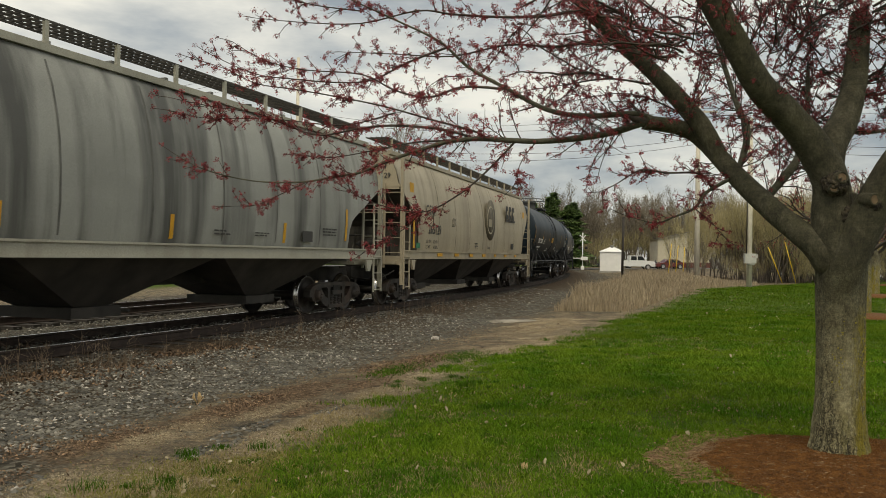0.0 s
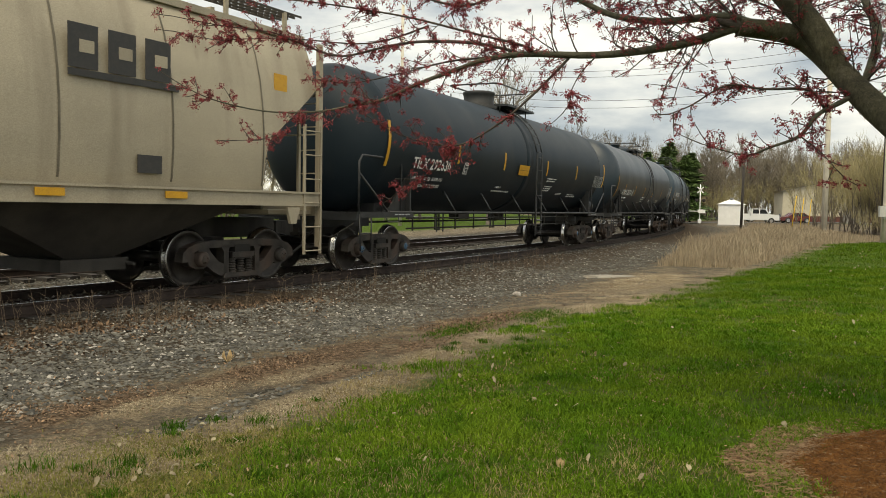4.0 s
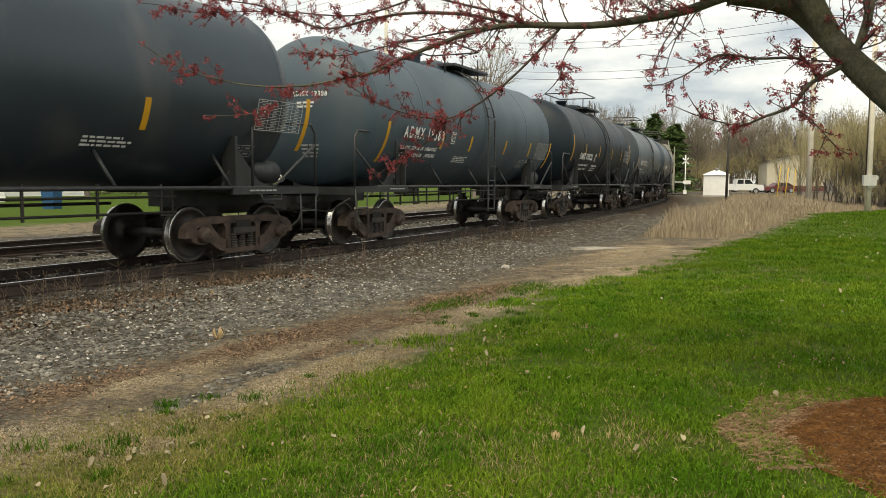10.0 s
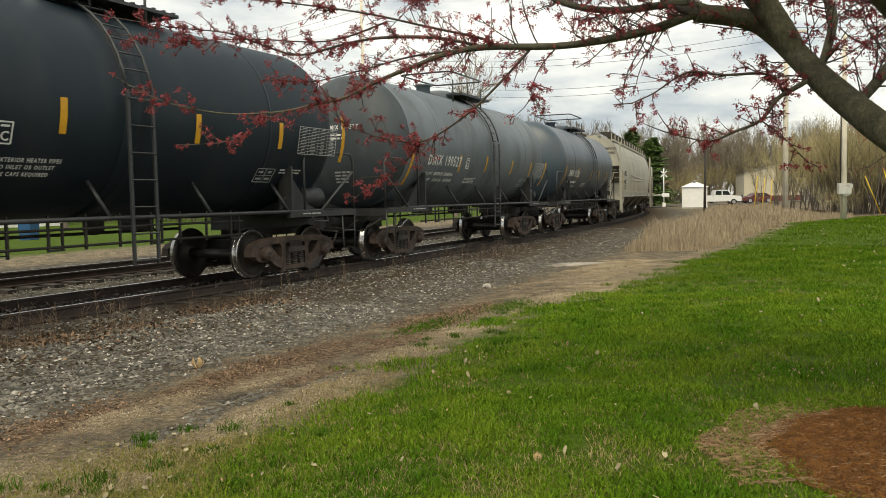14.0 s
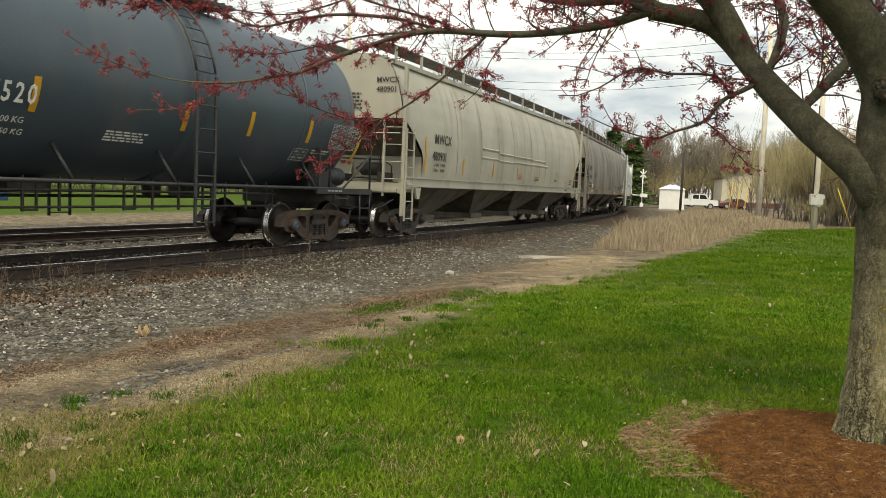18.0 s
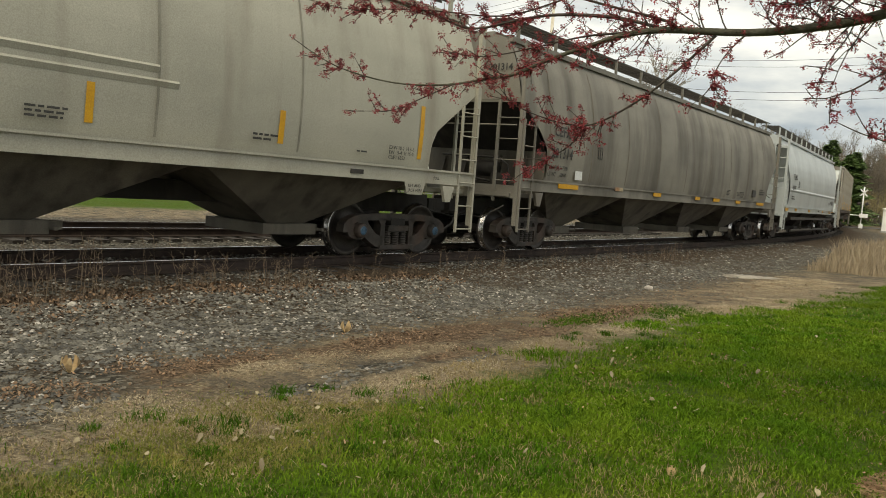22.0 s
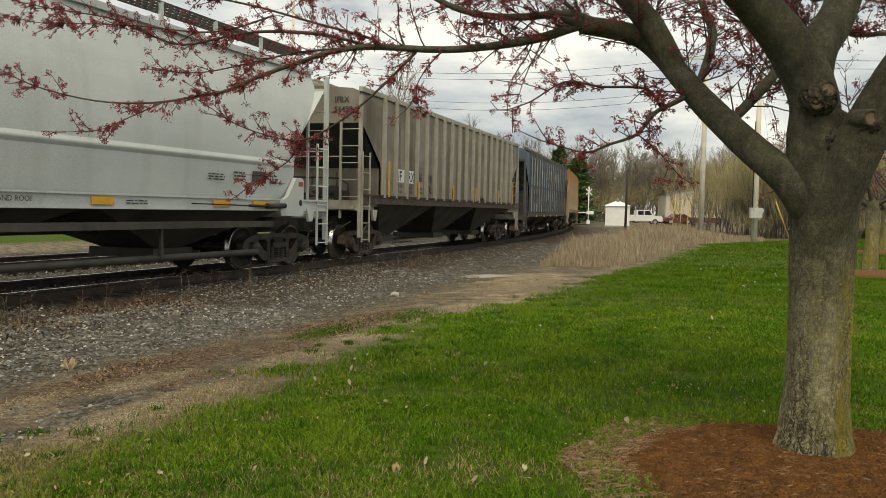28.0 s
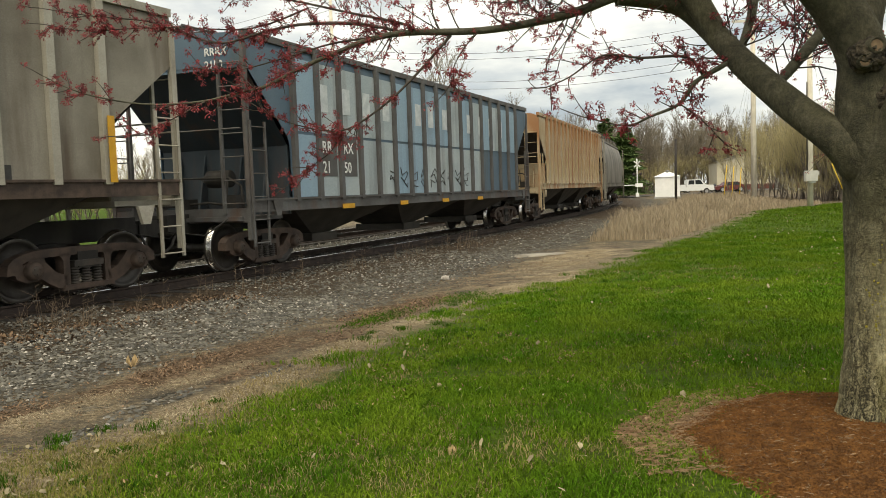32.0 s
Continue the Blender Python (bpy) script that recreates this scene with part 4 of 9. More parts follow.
    for sy in (-1, 1):
        g = Geo()
        ladder(g, xd - 0.75, xd - 0.30, sy * (R + 0.09), 0.55, 3.0, 0.38)
        top = []
        for i in range(8):
            a = 0.15 + (math.pi / 2 - 0.5) * i / 7
            top.append((sy * (R + 0.09) * math.cos(a), zc + (R + 0.09) * math.sin(a)))
        for x in (xd - 0.75, xd - 0.30):
            g.tube([(x, y, z) for y, z in top], 0.022, 6)
        for y, z in top[::1]:
            g.tube([(xd - 0.75, y, z), (xd - 0.30, y, z)], 0.013, 5)
        part("ladder", g, M["handrail"], car, "steel side ladder")
    g = Geo()
    zt = zc + R
    g.box((xd, 0, zt + 0.06), (2.3, 1.7, 0.05))
    tp = part("top_platform", g, M["handrail"], car, "grating walkway beside the fittings")
    me = Geo().box((0, 0, 0), (0.05, 1.7, 0.02)).mesh("slat", M["handrail"])
    for i in range(11):
        part("slat", me, None, tp).location = (xd - 1.05 + i * 0.21, 0, zt + 0.10)
    xr = xd - 0.60                                    # middle of the railing
    g = Geo()
    if drum:
        g.lathe((xd - 1.4, 0, zt - 0.08), (xd - 1.4, 0, 9), [(0, 0.56), (0.10, 0.56), (0.10, 0.46), (0.40, 0.46), (0.44, 0.49), (0.50, 0.49), (0.52, 0.44), (0.54, 0.01)], 28)
    else:
        g.lathe((xd - 0.9, 0, zt - 0.05), (xd - 0.9, 0, 9), [(0, 0.44), (0.16, 0.44), (0.20, 0.41), (0.25, 0.30), (0.27, 0.01)], 20)
        g.lathe((xd - 1.75, 0.1, zt - 0.05), (xd - 1.75, 0.1, 9), [(0, 0.20), (0.30, 0.20), (0.31, 0.25), (0.36, 0.25), (0.38, 0.01)], 16)
        g.lathe((xd - 0.25, -0.2, zt - 0.05), (xd - 0.25, -0.2, 9), [(0, 0.12), (0.24, 0.12), (0.26, 0.16), (0.32, 0.01)], 12)
    part("dome", g, M["black_steel"] if drum else paint, car, "dark fittings drum" if drum else "valve dome and fittings housing")
    ry, c, hr = 0.80, 0.16, rail
    ring = []
    for cx, cy, a0 in ((1.25 - c, ry - c, 0), (-1.25 + c, ry - c, 90), (-1.25 + c, -ry + c, 180), (1.25 - c, -ry + c, 270)):
        for k in range(4):
            w = radians(a0 + k * 30)
            ring.append((xr + cx + c * math.cos(w), cy + c * math.sin(w), zt + hr))
    part("top_railing", Geo().tube(ring + ring[:1], 0.024, 7, False), M["handrail"], car, "pipe railing round the fittings")
    me = Geo().tube([(0, 0, -0.02), (0, 0, hr)], 0.022, 6).mesh("railing_post", M["handrail"])
    for px_ in (-1.08, 0.02, 1.08):
        for sy in (-1, 1):
            part("railing_post", me, None, car).location = (xr + px_, sy * ry, zt - (0.22 if sy else 0))
    g = Geo()                            # under the belly
    g.box((xd, 0, 1.36), (0.7, 0.6, 0.22)).lathe((xd, 0, 1.3), (xd, 0, 0), [(0, 0.16), (0.3, 0.16), (0.36, 0.05)], 12)
    for yy, zz, rr in ((-0.95, 1.08, 0.022), (-0.95, 0.84, 0.022), (0.55, 0.95, 0.03)):
        g.tube([(-xt + 2.6, yy, zz), (xt - 2.6, yy, zz)], rr, 6)
    for i in range(11):
        x = -xt + 2.9 + i * (2 * xt - 5.8) / 10
        g.box((x, -0.95, 1.03), (0.035, 0.03, 0.50))
        if i % 3 == 1:
            g.box((x + 0.22, -0.95, 0.98), (0.03, 0.03, 0.38)).box((x + 0.11, -0.95, 0.80), (0.26, 0.04, 0.03))
    g.box((-1.9, -0.3, 1.12), (0.7, 0.3, 0.2)).box((2.0, 0.2, 1.1), (0.4, 0.4, 0.25))
    part("belly_rigging", g, M["under"], car, "brake rods and bottom outlet under the tank")
    for sx in (-1, 1):
        truck(car, sx * (L / 2 - 2.18), rusty=rusty, blue=bluecap and (sx > 0 or drum))
    end_gear(car, L, None, paint, True)
    return shell, R, zc, xt


def tank_text(car, R, zc, text, x, z, size, mat, spread=1.0, narrow=1.0):
    a = math.asin(max(-1, min(1, (z + size * 0.4 - zc) / R)))
    return stencil(car, text, x, -(R + 0.012) * math.cos(a) - (0.006 + abs(math.sin(a)) * 0.02), z, size, mat, -a, spread, narrow)


def tank_bars(car, R, zc, x, z, w, h, rows, mat):
    a = math.asin(max(-1, min(1, (z - zc) / R)))
    return bars(car, x, -(R + 0.012) * math.cos(a) - h * h / (8 * R), z, w, h, rows, mat, -a)


def tank_table(car, R, zc, x0, x1, z0, z1, rows, cols, mat, skew=0.0):
    """A framed data table on the tank's side."""
    zm, h, w = (z0 + z1) / 2, z1 - z0, x1 - x0
    a = math.asin(max(-1, min(1, (zm - zc) / R)))
    g = Geo()
    for i in range(rows + 1):
        z = -h / 2 + h * i / rows
        g.box((w / 2, z, 0), (w, 0.014 if i in (0, rows) else 0.008, 0.003))
    for i in range(cols + 1):
        g.box((w * i / cols, 0, 0), (0.014 if i in (0, cols) else 0.008, h, 0.003))
    rng = random.Random(int(x0 * 31 + rows))
    for i in range(rows):
        for k in range(cols):
            ww = w / cols * rng.uniform(0.3, 0.6)
            g.box((w * (k + 0.5) / cols, -h / 2 + h * (i + 0.5) / rows, 0), (ww, h / rows * 0.3, 0.003))
    ob = tagged(part("data_table", g, M["faint_mark"], car, "white stencilled data table"), kind="stuff")
    ob.location, ob.rotation_euler = (x0, -(R + 0.014) * math.cos(a) - h * h / (8 * R), zm), (math.pi / 2 - a, 0, 0)
    return ob


def plate_mark(car, R, zc, x, z, size, mat):
    """A small outlined plate letter."""
    a = math.asin(max(-1, min(1, (z + size / 2 - zc) / R)))
    g = Geo()
    w = size * 0.72
    for dz in (0.0, size):
        g.box((w / 2, dz, 0), (w, 0.02, 0.003))
    for dx in (0.0, w):
        g.box((dx, size / 2, 0), (0.02, size, 0.003))
    g.box((w / 2, size * 0.82, 0), (w * 0.6, size * 0.1, 0.003))
    ob = part("plate_outline", g, mat, car, "outlined plate mark")
    ob.location, ob.rotation_euler = (x, -(R + 0.014) * math.cos(a) - 0.004, z), (math.pi / 2 - a, 0, 0)
    stencil(car, "C", x + w * 0.28, -(R + 0.014) * math.cos(a) - 0.004, z + size * 0.14, size * 0.62, mat, -a)


def on_head(ob, xt, zc, y0, R=1.58, hd=0.78):
    """Lay flat writing, its left end y0 off the middle, on the dished end that faces down the track."""
    z0, k = ob.location.z, ob.scale.x
    for v in ob.data.vertices:
        y, z = y0 - v.co.x * k, z0 + v.co.y
        q = min(0.98, (y * y + (z - zc) ** 2) / (R * R))
        v.co = (-xt + hd * (1 - math.sqrt(1 - q)) - 0.016 - v.co.z, y, z)
    ob.location, ob.rotation_euler, ob.scale = (0, 0, 0), (0, 0, 0), (1, 1, 1)


LETTERS = (-6.01, -5.05, -4.10, -3.09, -1.20, -0.37, 0.63, 2.58, 3.59, 4.57, 5.55)          # of the name on the blue hopper
GAPS = [-1.0, 18.45, 37.9, 57.3, 76.5, 90.3, 104.1, 117.9, 131.6, 153.3, 175.2, 196.1, 215.0, 234.4, 252.6, 271.0]
CARS = []


def car_empty(i, label):
    c = thing("hopper_car" if i not in range(2, 8) else "tank_car", label, "freight car", "cars of the freight train")
    CARS.append((c, (GAPS[i] + GAPS[i + 1]) / 2, GAPS[i + 1] - GAPS[i]))
    return c, GAPS[i + 1] - GAPS[i]


def stripes_flat(body, xs, y_of, z0, z1, w=0.10, mat=None):
    for x in xs:
        g = Geo()
        zz = [z0 + (z1 - z0) * i / 8 for i in range(9)]
        g.grid([[(x + dx, -y_of(z)[0] - 0.012, z) for dx in (-w / 2, w / 2)] for z in zz], True)
        part("reflective_stripe", g, mat or M["yellow"], body, "yellow reflective stripe")


def sill_strips(body, spots, z, y=1.655, h=0.10):
    for x0, x1 in spots:
        part("reflective_strip", Geo().box(((x0 + x1) / 2, -y, z), (x1 - x0, 0.012, h)), M["yellow"], body, "yellow reflective strip on the sill")


def outline_box(body, x0, x1, z0, z1, y, mat, fill=False):
    g = Geo()
    xm, zm = (x0 + x1) / 2, (z0 + z1) / 2
    if fill:
        g.box((xm, y, zm), (x1 - x0, 0.01, z1 - z0))
    else:
        for z in (z0, z1):
            g.box((xm, y, z), (x1 - x0, 0.008, 0.018))
        for x in (x0, xm, x1):
            g.box((x, y, zm), (0.018, 0.008, z1 - z0))
    return part("stencil_box", g, mat, body, "stencilled box")


def seams(body, P, xs, mat, top=4.2):
    for x in xs:
        g = Geo()
        g.grid([[(x + dx, -y - 0.007, z) for dx in (-0.018, 0.018)] for y, z in P if 1.6 < z < top], True)
        part("weld_seam", g, mat, body, "grimy vertical weld seam")


def build_train():
    W, K = M["white_mark"], M["black_mark"]
    seam = material("seam_grime", (0.17, 0.145, 0.105), (0.10, 0.085, 0.06), 0.7, scale=3)
    grey_seam = material("grey_seam_grime", (0.15, 0.15, 0.14), (0.08, 0.08, 0.075), 0.7, scale=3)
    # 0 grey hopper
    c, L = car_empty(0, "weathered grey covered hopper with dark streaks on its curved side")
    body, P, zs = hopper(c, L, M["grey_hopper"], chutes=3, sill_mat=M["pale_hopper"], fr=0.3, cut=1.75)
    f = lambda z: side_at(P, z)
    stripes_flat(body, [-6.0, -2.6, 0.78, 4.32], f, 1.65, 2.06)
    stripes_flat(body, [-7.1, 7.06], f, 1.75, 2.5)
    outline_box(body, 5.01, 5.42, 1.69, 1.92, -1.60, K, True)
    bars(body, 5.9, -1.60, 1.93, 0.75, 0.2, 3, K)
    bars(body, 1.9, -1.60, 1.80, 0.5, 0.12, 2, K)
    bars(body, 3.2, -1.60, 1.80, 0.5, 0.10, 2, K)
    seams(body, P, [-5.4, -3.5, -1.6, 0.3, 2.2, 4.0, 5.8], grey_seam)
    # 1 cream hopper
    c, L = car_empty(1, "cream covered hopper with black lettering and a round emblem")
    # the darker shear_mat stands in for shade on the cream bulkhead
    body, P, zs = hopper(c, L, M["cream_hopper"], chutes=3, fr=0.3, cut=1.45, cut_top=3.38, shear_mat=M["tan_chute"])
    y, _ = side_at(P, 2.1)
    part("reflective_stripe", Geo().box((-8.0, -y - 0.012, 2.1), (0.13, 0.012, 0.9)), M["yellow"], body, "yellow reflective stripe")
    f = lambda z: side_at(P, z)
    ya, tl = f(2.3)
    stencil(body, "265129", -6.69, -ya - 0.02, 2.10, 0.42, K, 0.0, 1.05)
    stencil(body, "CSXT", -6.95, -ya - 0.02, 2.68, 0.42, K, 0.0, 1.1)
    for z, tx in ((3.86, "CSXT"), (3.60, "265129")):
        t = stencil(c, tx, -L / 2 + 0.73, -0.62, z, 0.2, K)
        t.rotation_euler = (math.pi / 2, 0, -math.pi / 2)
    part("green_plate", Geo().box((-7.62, -1.59, 1.72), (0.34, 0.012, 0.16)), material("green_plate", (0.02, 0.22, 0.11), None, 0.4), body, "small green plate")
    stencil(body, "LD LMT    222400", -6.9, -1.60, 1.81, 0.15, K)
    stencil(body, "LT WT       63600", -6.91, -1.59, 1.64, 0.15, K)
    outline_box(body, -4.1, -3.83, 2.42, 2.68, -1.60, K)
    em = Geo()
    em.lathe((1.14, -1.585, 2.86), (1.14, -2, 2.86), [(0, 0.80), (0.02, 0.80), (0.02, 0.01)], 28)
    em = part("emblem", em, material("emblem_brown", (0.12, 0.10, 0.065), (0.075, 0.065, 0.045), 0.6, scale=9), body, "round dark emblem")
    g = Geo()
    g.lathe((1.14, -1.607, 2.86), (1.14, -2, 2.86), [(0, 0.56), (0.002, 0.56), (0.002, 0.50), (0, 0.50)], 28)
    g.box((1.14, -1.608, 2.75), (0.5, 0.004, 0.3))
    part("emblem_ring", g, M["cream_hopper"], em)
    for k in range(3):
        mk = part("company_mark", Geo().box((4.12 + k * 0.6, -1.592, 3.32), (0.44, 0.01, 0.56)), K, body, "black block of the company mark")
        part("mark_centre", Geo().box((4.17 + k * 0.6, -1.599, 3.32), (0.22, 0.006, 0.16)), M["cream_hopper"], mk)
    part("company_mark", Geo().box((4.8, -1.592, 2.98), (1.8, 0.01, 0.09)), K, body, "black bar under the company mark")
    sill_strips(body, [(-5.9, -5.41), (-4.01, -3.52), (-2.1, -1.67), (-0.28, 0.17), (1.6, 1.95), (3.4, 3.8), (5.4, 5.8)], 1.46)
    outline_box(body, 4.96, 5.38, 1.75, 2.0, -1.60, K, True)
    bars(body, -1.2, -1.60, 1.82, 0.55, 0.22, 4, K)
    bars(body, 0.69, -1.60, 1.76, 0.5, 0.12, 2, K)
    for x in (-8.0, 8.0):
        y, _ = f(3.36)
        part("orange_patch", Geo().box((x, -y - 0.01, 3.36), (0.32, 0.01, 0.36)), M["yellow"], body, "square orange patch")
    seams(body, P, [-5.57, -3.65, -1.84, 0.08, 1.95, 3.78, 5.6, 7.5], seam)
    # 2 to 7 tank cars
    c, L = car_empty(2, "long black tank car with yellow stripes and white lettering")
    sh, R, zc, xt = tank(c, L, M["black_tank"], bands=((0.3, 0.5, 0.004),), dome_x=1.4, drum=True, bluecap=True, stripes=[(-8.06, 2.18, 3.12), (-4.64, 2.41, 2.87), (-1.65, 2.4, 2.87), (1.93, 2.39, 2.85), (5.05, 2.39, 2.85), (8.6, 2.2, 3.08)])
    tank_text(sh, R, zc, "TILX 292630", -7.0, 2.20, 0.35, W, 1.02, 0.98)
    tank_text(sh, R, zc, "LD LMT  205700 LB  93300 KG", -6.97, 1.95, 0.13, W)
    tank_text(sh, R, zc, "LT WT     80300 LB  36400 KG", -6.95, 1.80, 0.13, W)
    plate_mark(sh, R, zc, -4.36, 2.18, 0.28, W)
    tank_text(sh, R, zc, "LEASED TO", -1.88, 1.90, 0.085, W)
    tank_bars(sh, R, zc, -1.9, 1.82, 1.3, 0.09, 1, W)
    tank_bars(sh, R, zc, 2.1, 2.27, 0.95, 0.16, 2, W)
    tank_bars(sh, R, zc, 2.1, 2.0, 0.75, 0.22, 3, W)
    tank_bars(sh, R, zc, 3.6, 1.86, 0.65, 0.10, 2, W)
    tank_bars(sh, R, zc, 4.88, 1.83, 1.1, 0.14, 2, W)
    tank_table(sh, R, zc, 7.25, 8.35, 2.2, 2.6, 8, 4, W)
    a = math.asin((2.45 - zc) / R)
    g = Geo().box((0.4, 0, 0), (0.80, 0.145, 0.006)).box((0.4, 0.155, 0), (0.80, 0.145, 0.006))
    ob = part("orange_panel", g, M["yellow"], sh, "orange placard panel")
    ob.location, ob.rotation_euler = (-0.58, -(R + 0.02) * math.cos(a), 2.38), (math.pi / 2 - a, 0, 0)
    c, L = car_empty(3, "long dark grey tank car with yellow stripes and white lettering")
    sh, R, zc, xt = tank(c, L, M["dark_tank"], bands=((0.6, 0.3, 0.004),), dome_x=1.25, rusty=True, rail=0.36, stripes=[(-7.9, 1.88, 2.79), (-6.0, 2.05, 2.5), (-3.43, 2.03, 2.5), (-0.82, 2.03, 2.49), (1.96, 2.05, 2.5), (5.02, 2.05, 2.5), (8.6, 1.88, 2.79)])
    tank_text(sh, R, zc, "ADMX 28513", -6.84, 2.03, 0.35, W, 1.12, 0.74)
    tank_text(sh, R, zc, "LD LMT  206900 LB  93800 KG", -6.73, 1.87, 0.11, W)
    tank_text(sh, R, zc, "LT WT     79100 LB  35900 KG", -6.71, 1.74, 0.11, W)
    plate_mark(sh, R, zc, -4.47, 2.03, 0.28, W)
    for k, tx in enumerate(("EXTERIOR HEATER COILS", "NO INLET OR OUTLET", "CAPS REQUIRED")):
        tank_text(sh, R, zc, tx, -1.22 + 0.06 * k, 1.96 - 0.085 * k, 0.085, W, 1.0, 0.8)
    tank_bars(sh, R, zc, -1.3, 1.74, 0.8, 0.05, 1, W)
    tank_bars(sh, R, zc, 4.1, 1.86, 0.85, 0.2, 3, W)
    tank_table(sh, R, zc, 7.25, 8.4, 2.17, 2.68, 9, 4, W)
    tank_table(sh, R, zc, 6.93, 7.45, 1.72, 1.94, 2, 2, W)
    on_head(stencil(c, "ADMX 28513", 0, 0, zc + 0.25, 0.145, W, 0, 1.0, 0.8), xt, zc, 0.45)
    on_head(bars(c, 0, 0, zc + 0.08, 0.42, 0.16, 2, W), xt, zc, 0.2)
    part("warning_label", Geo().box((1.75, -1.30, 1.86), (0.3, 0.02, 0.14), Matrix.Rotation(0.6, 3, "X")), M["white_mark"], sh, "small white label")
    for i, paint, lab, txt, st, dz in (
            (4, "slate_tank", "grey tank car with welded bands and pale lettering", "ADMX 19388", [(-5.0, 1.76, 2.6), (-2.3, 2.12, 2.5), (-0.6, 2.12, 2.5), (1.85, 2.12, 2.5), (3.9, 2.12, 2.53), (5.8, 1.8, 2.6)], 0.1),
            (5, "black_tank", "black tank car with bold white lettering", "DMIX 190122", [(-5.1, 2.12, 3.05), (-3.17, 2.34, 2.8), (-0.77, 2.34, 2.8), (1.68, 2.34, 2.79), (3.75, 2.35, 2.81), (5.75, 2.18, 3.1)], 0.0),
            (6, "grey_tank", "blue-grey tank car streaked with grime", "DMIX 190527", [(-4.92, 1.76, 2.6), (-2.0, 2.12, 2.56), (-0.05, 2.15, 2.6), (2.2, 2.12, 2.56), (4.1, 2.1, 2.56), (5.75, 1.8, 2.6)], 0.05),
            (7, "blue_tank", "dark blue-grey tank car with yellow stripes", "DMIX 17520", [(-4.9, 1.8, 2.6), (-2.65, 2.11, 2.56), (0.15, 2.08, 2.53), (1.8, 2.12, 2.55), (3.65, 2.12, 2.56), (5.6, 1.76, 2.6)], 0.0)):
        c, L = car_empty(i, lab)
        sh, R, zc, xt = tank(c, L, M[paint], bands=((0.4, 0.35, 0.012), (-L / 4, 0.06, 0.006), (L / 4, 0.06, 0.006)), dome_x=0.95, end=0.6 if i == 4 else 0.95, stripes=st, rusty=True, bluecap=(i == 7), sooty=(i == 6))
        tx0 = {4: -4.37, 7: -4.55}.get(i, -4.15)
        tank_text(sh, R, zc, txt, tx0, 2.2 + dz, *((0.35, W, 1.0, 0.98) if i == 5 else (0.37, W, 1.0, 0.74)))
        tank_text(sh, R, zc, "LD LMT  220400 LB  100000 KG", tx0 + 0.05, 1.95 + dz, 0.13, W)
        tank_text(sh, R, zc, "LT WT     65600 LB    29750 KG", tx0 + 0.1, 1.80 + dz, 0.13, W)
        i == 7 or plate_mark(sh, R, zc, tx0 + 2.44, 2.17 + dz, 0.27, W)
        y0 = {4: 0.0, 5: 0.32}.get(i, 0.2)
        on_head(stencil(c, txt, 0, 0, zc + 0.25, 0.145, W, 0, 1.0, 0.98 if i == 5 else 0.8), xt, zc, y0)
        if i == 5:
            on_head(stencil(c, "CAPY 19010 GALS", 0, 0, zc + 0.09, 0.07, W, 0, 1.0, 0.9), xt, zc, y0 - 0.13)
            on_head(stencil(c, "CAPY 74201 LTRS", 0, 0, zc - 0.02, 0.07, W, 0, 1.0, 0.9), xt, zc, y0 - 0.13)
        else:
            on_head(bars(c, 0, 0, zc + 0.08, 0.42, 0.16, 2, W), xt, zc, y0 - 0.13)
        on_head(bars(c, 0, 0, zc - 0.85, 0.45, 0.3, 4, M["faint_mark"]), xt, zc, y0 - 0.16)
        if i == 5:
            for k, tx in enumerate(("EXTERIOR HEATER PIPES", "NO INLET OR OUTLET", "PIPE CAPS REQUIRED")):
                tank_text(sh, R, zc, tx, -1.62, 1.96 - 0.085 * k, 0.085, W, 1.0, 0.8)
        else:
            tank_bars(sh, R, zc, -1.34, 1.9, 0.9, 0.2, 4, W)
        tank_table(sh, R, zc, 4.25, 5.45, 2.28, 2.78, 9, 4, W) if dz == 0.0 and i == 5 else tank_table(sh, R, zc, 4.4, 5.5, 2.05, 2.56, 9, 4, W)
        tank_table(sh, R, zc, 3.32, 3.8, 1.74, 2.02, 2, 2, W)
        tank_bars(sh, R, zc, 3.95, 1.96, 0.8, 0.12, 2, W)
    # 8 pale hopper
    c, L = car_empty(8, "off-white covered hopper with black lettering and a dented side")
    body, P, zs = hopper(c, L, M["pale_hopper"], chutes=4, fr=0.1, cut=1.25, slope=M["tan_chute"], H=4.45, cut_top=3.02, lower="tan_chute")
    f = lambda z: side_at(P, z)
    stencil(body, "MWCX", -8.17, -1.60, 2.50, 0.36, K, 0.0, 1.08)
    stencil(body, "480901", -8.3, -1.60, 2.05, 0.34, K, 0.0, 1.02)
    stencil(body, "LD LMT  219000", -8.22, -1.60, 1.89, 0.12, K)
    stencil(body, "LT WT     67000", -8.21, -1.58, 1.75, 0.12, K)
    stripes_flat(body, [-8.74, 8.57], f, 1.72, 2.62)
    stripes_flat(body, [-5.85, -3.03, -0.26, 2.74, 5.56], f, 1.73, 2.2)
    red = material("red_stencil", (0.45, 0.06, 0.05), None, 0.6)
    bars(body, -0.18, -1.60, 1.83, 0.45, 0.2, 4, red)
    bars(body, 2.0, -1.60, 1.80, 0.55, 0.16, 3, K)
    bars(body, 5.05, -1.60, 1.80, 0.45, 0.12, 2, K)
    stencil(body, "EXW 10-2  H 3-6", 7.78, -1.60, 1.84, 0.085, K)
    stencil(body, "EW   9-4  H 15-0", 7.78, -1.60, 1.76, 0.085, K)
    stencil(body, "CUFT 6352", 7.78, -1.59, 1.68, 0.085, K)
    bars(body, 7.05, -1.60, 1.75, 0.28, 0.05, 1, K)
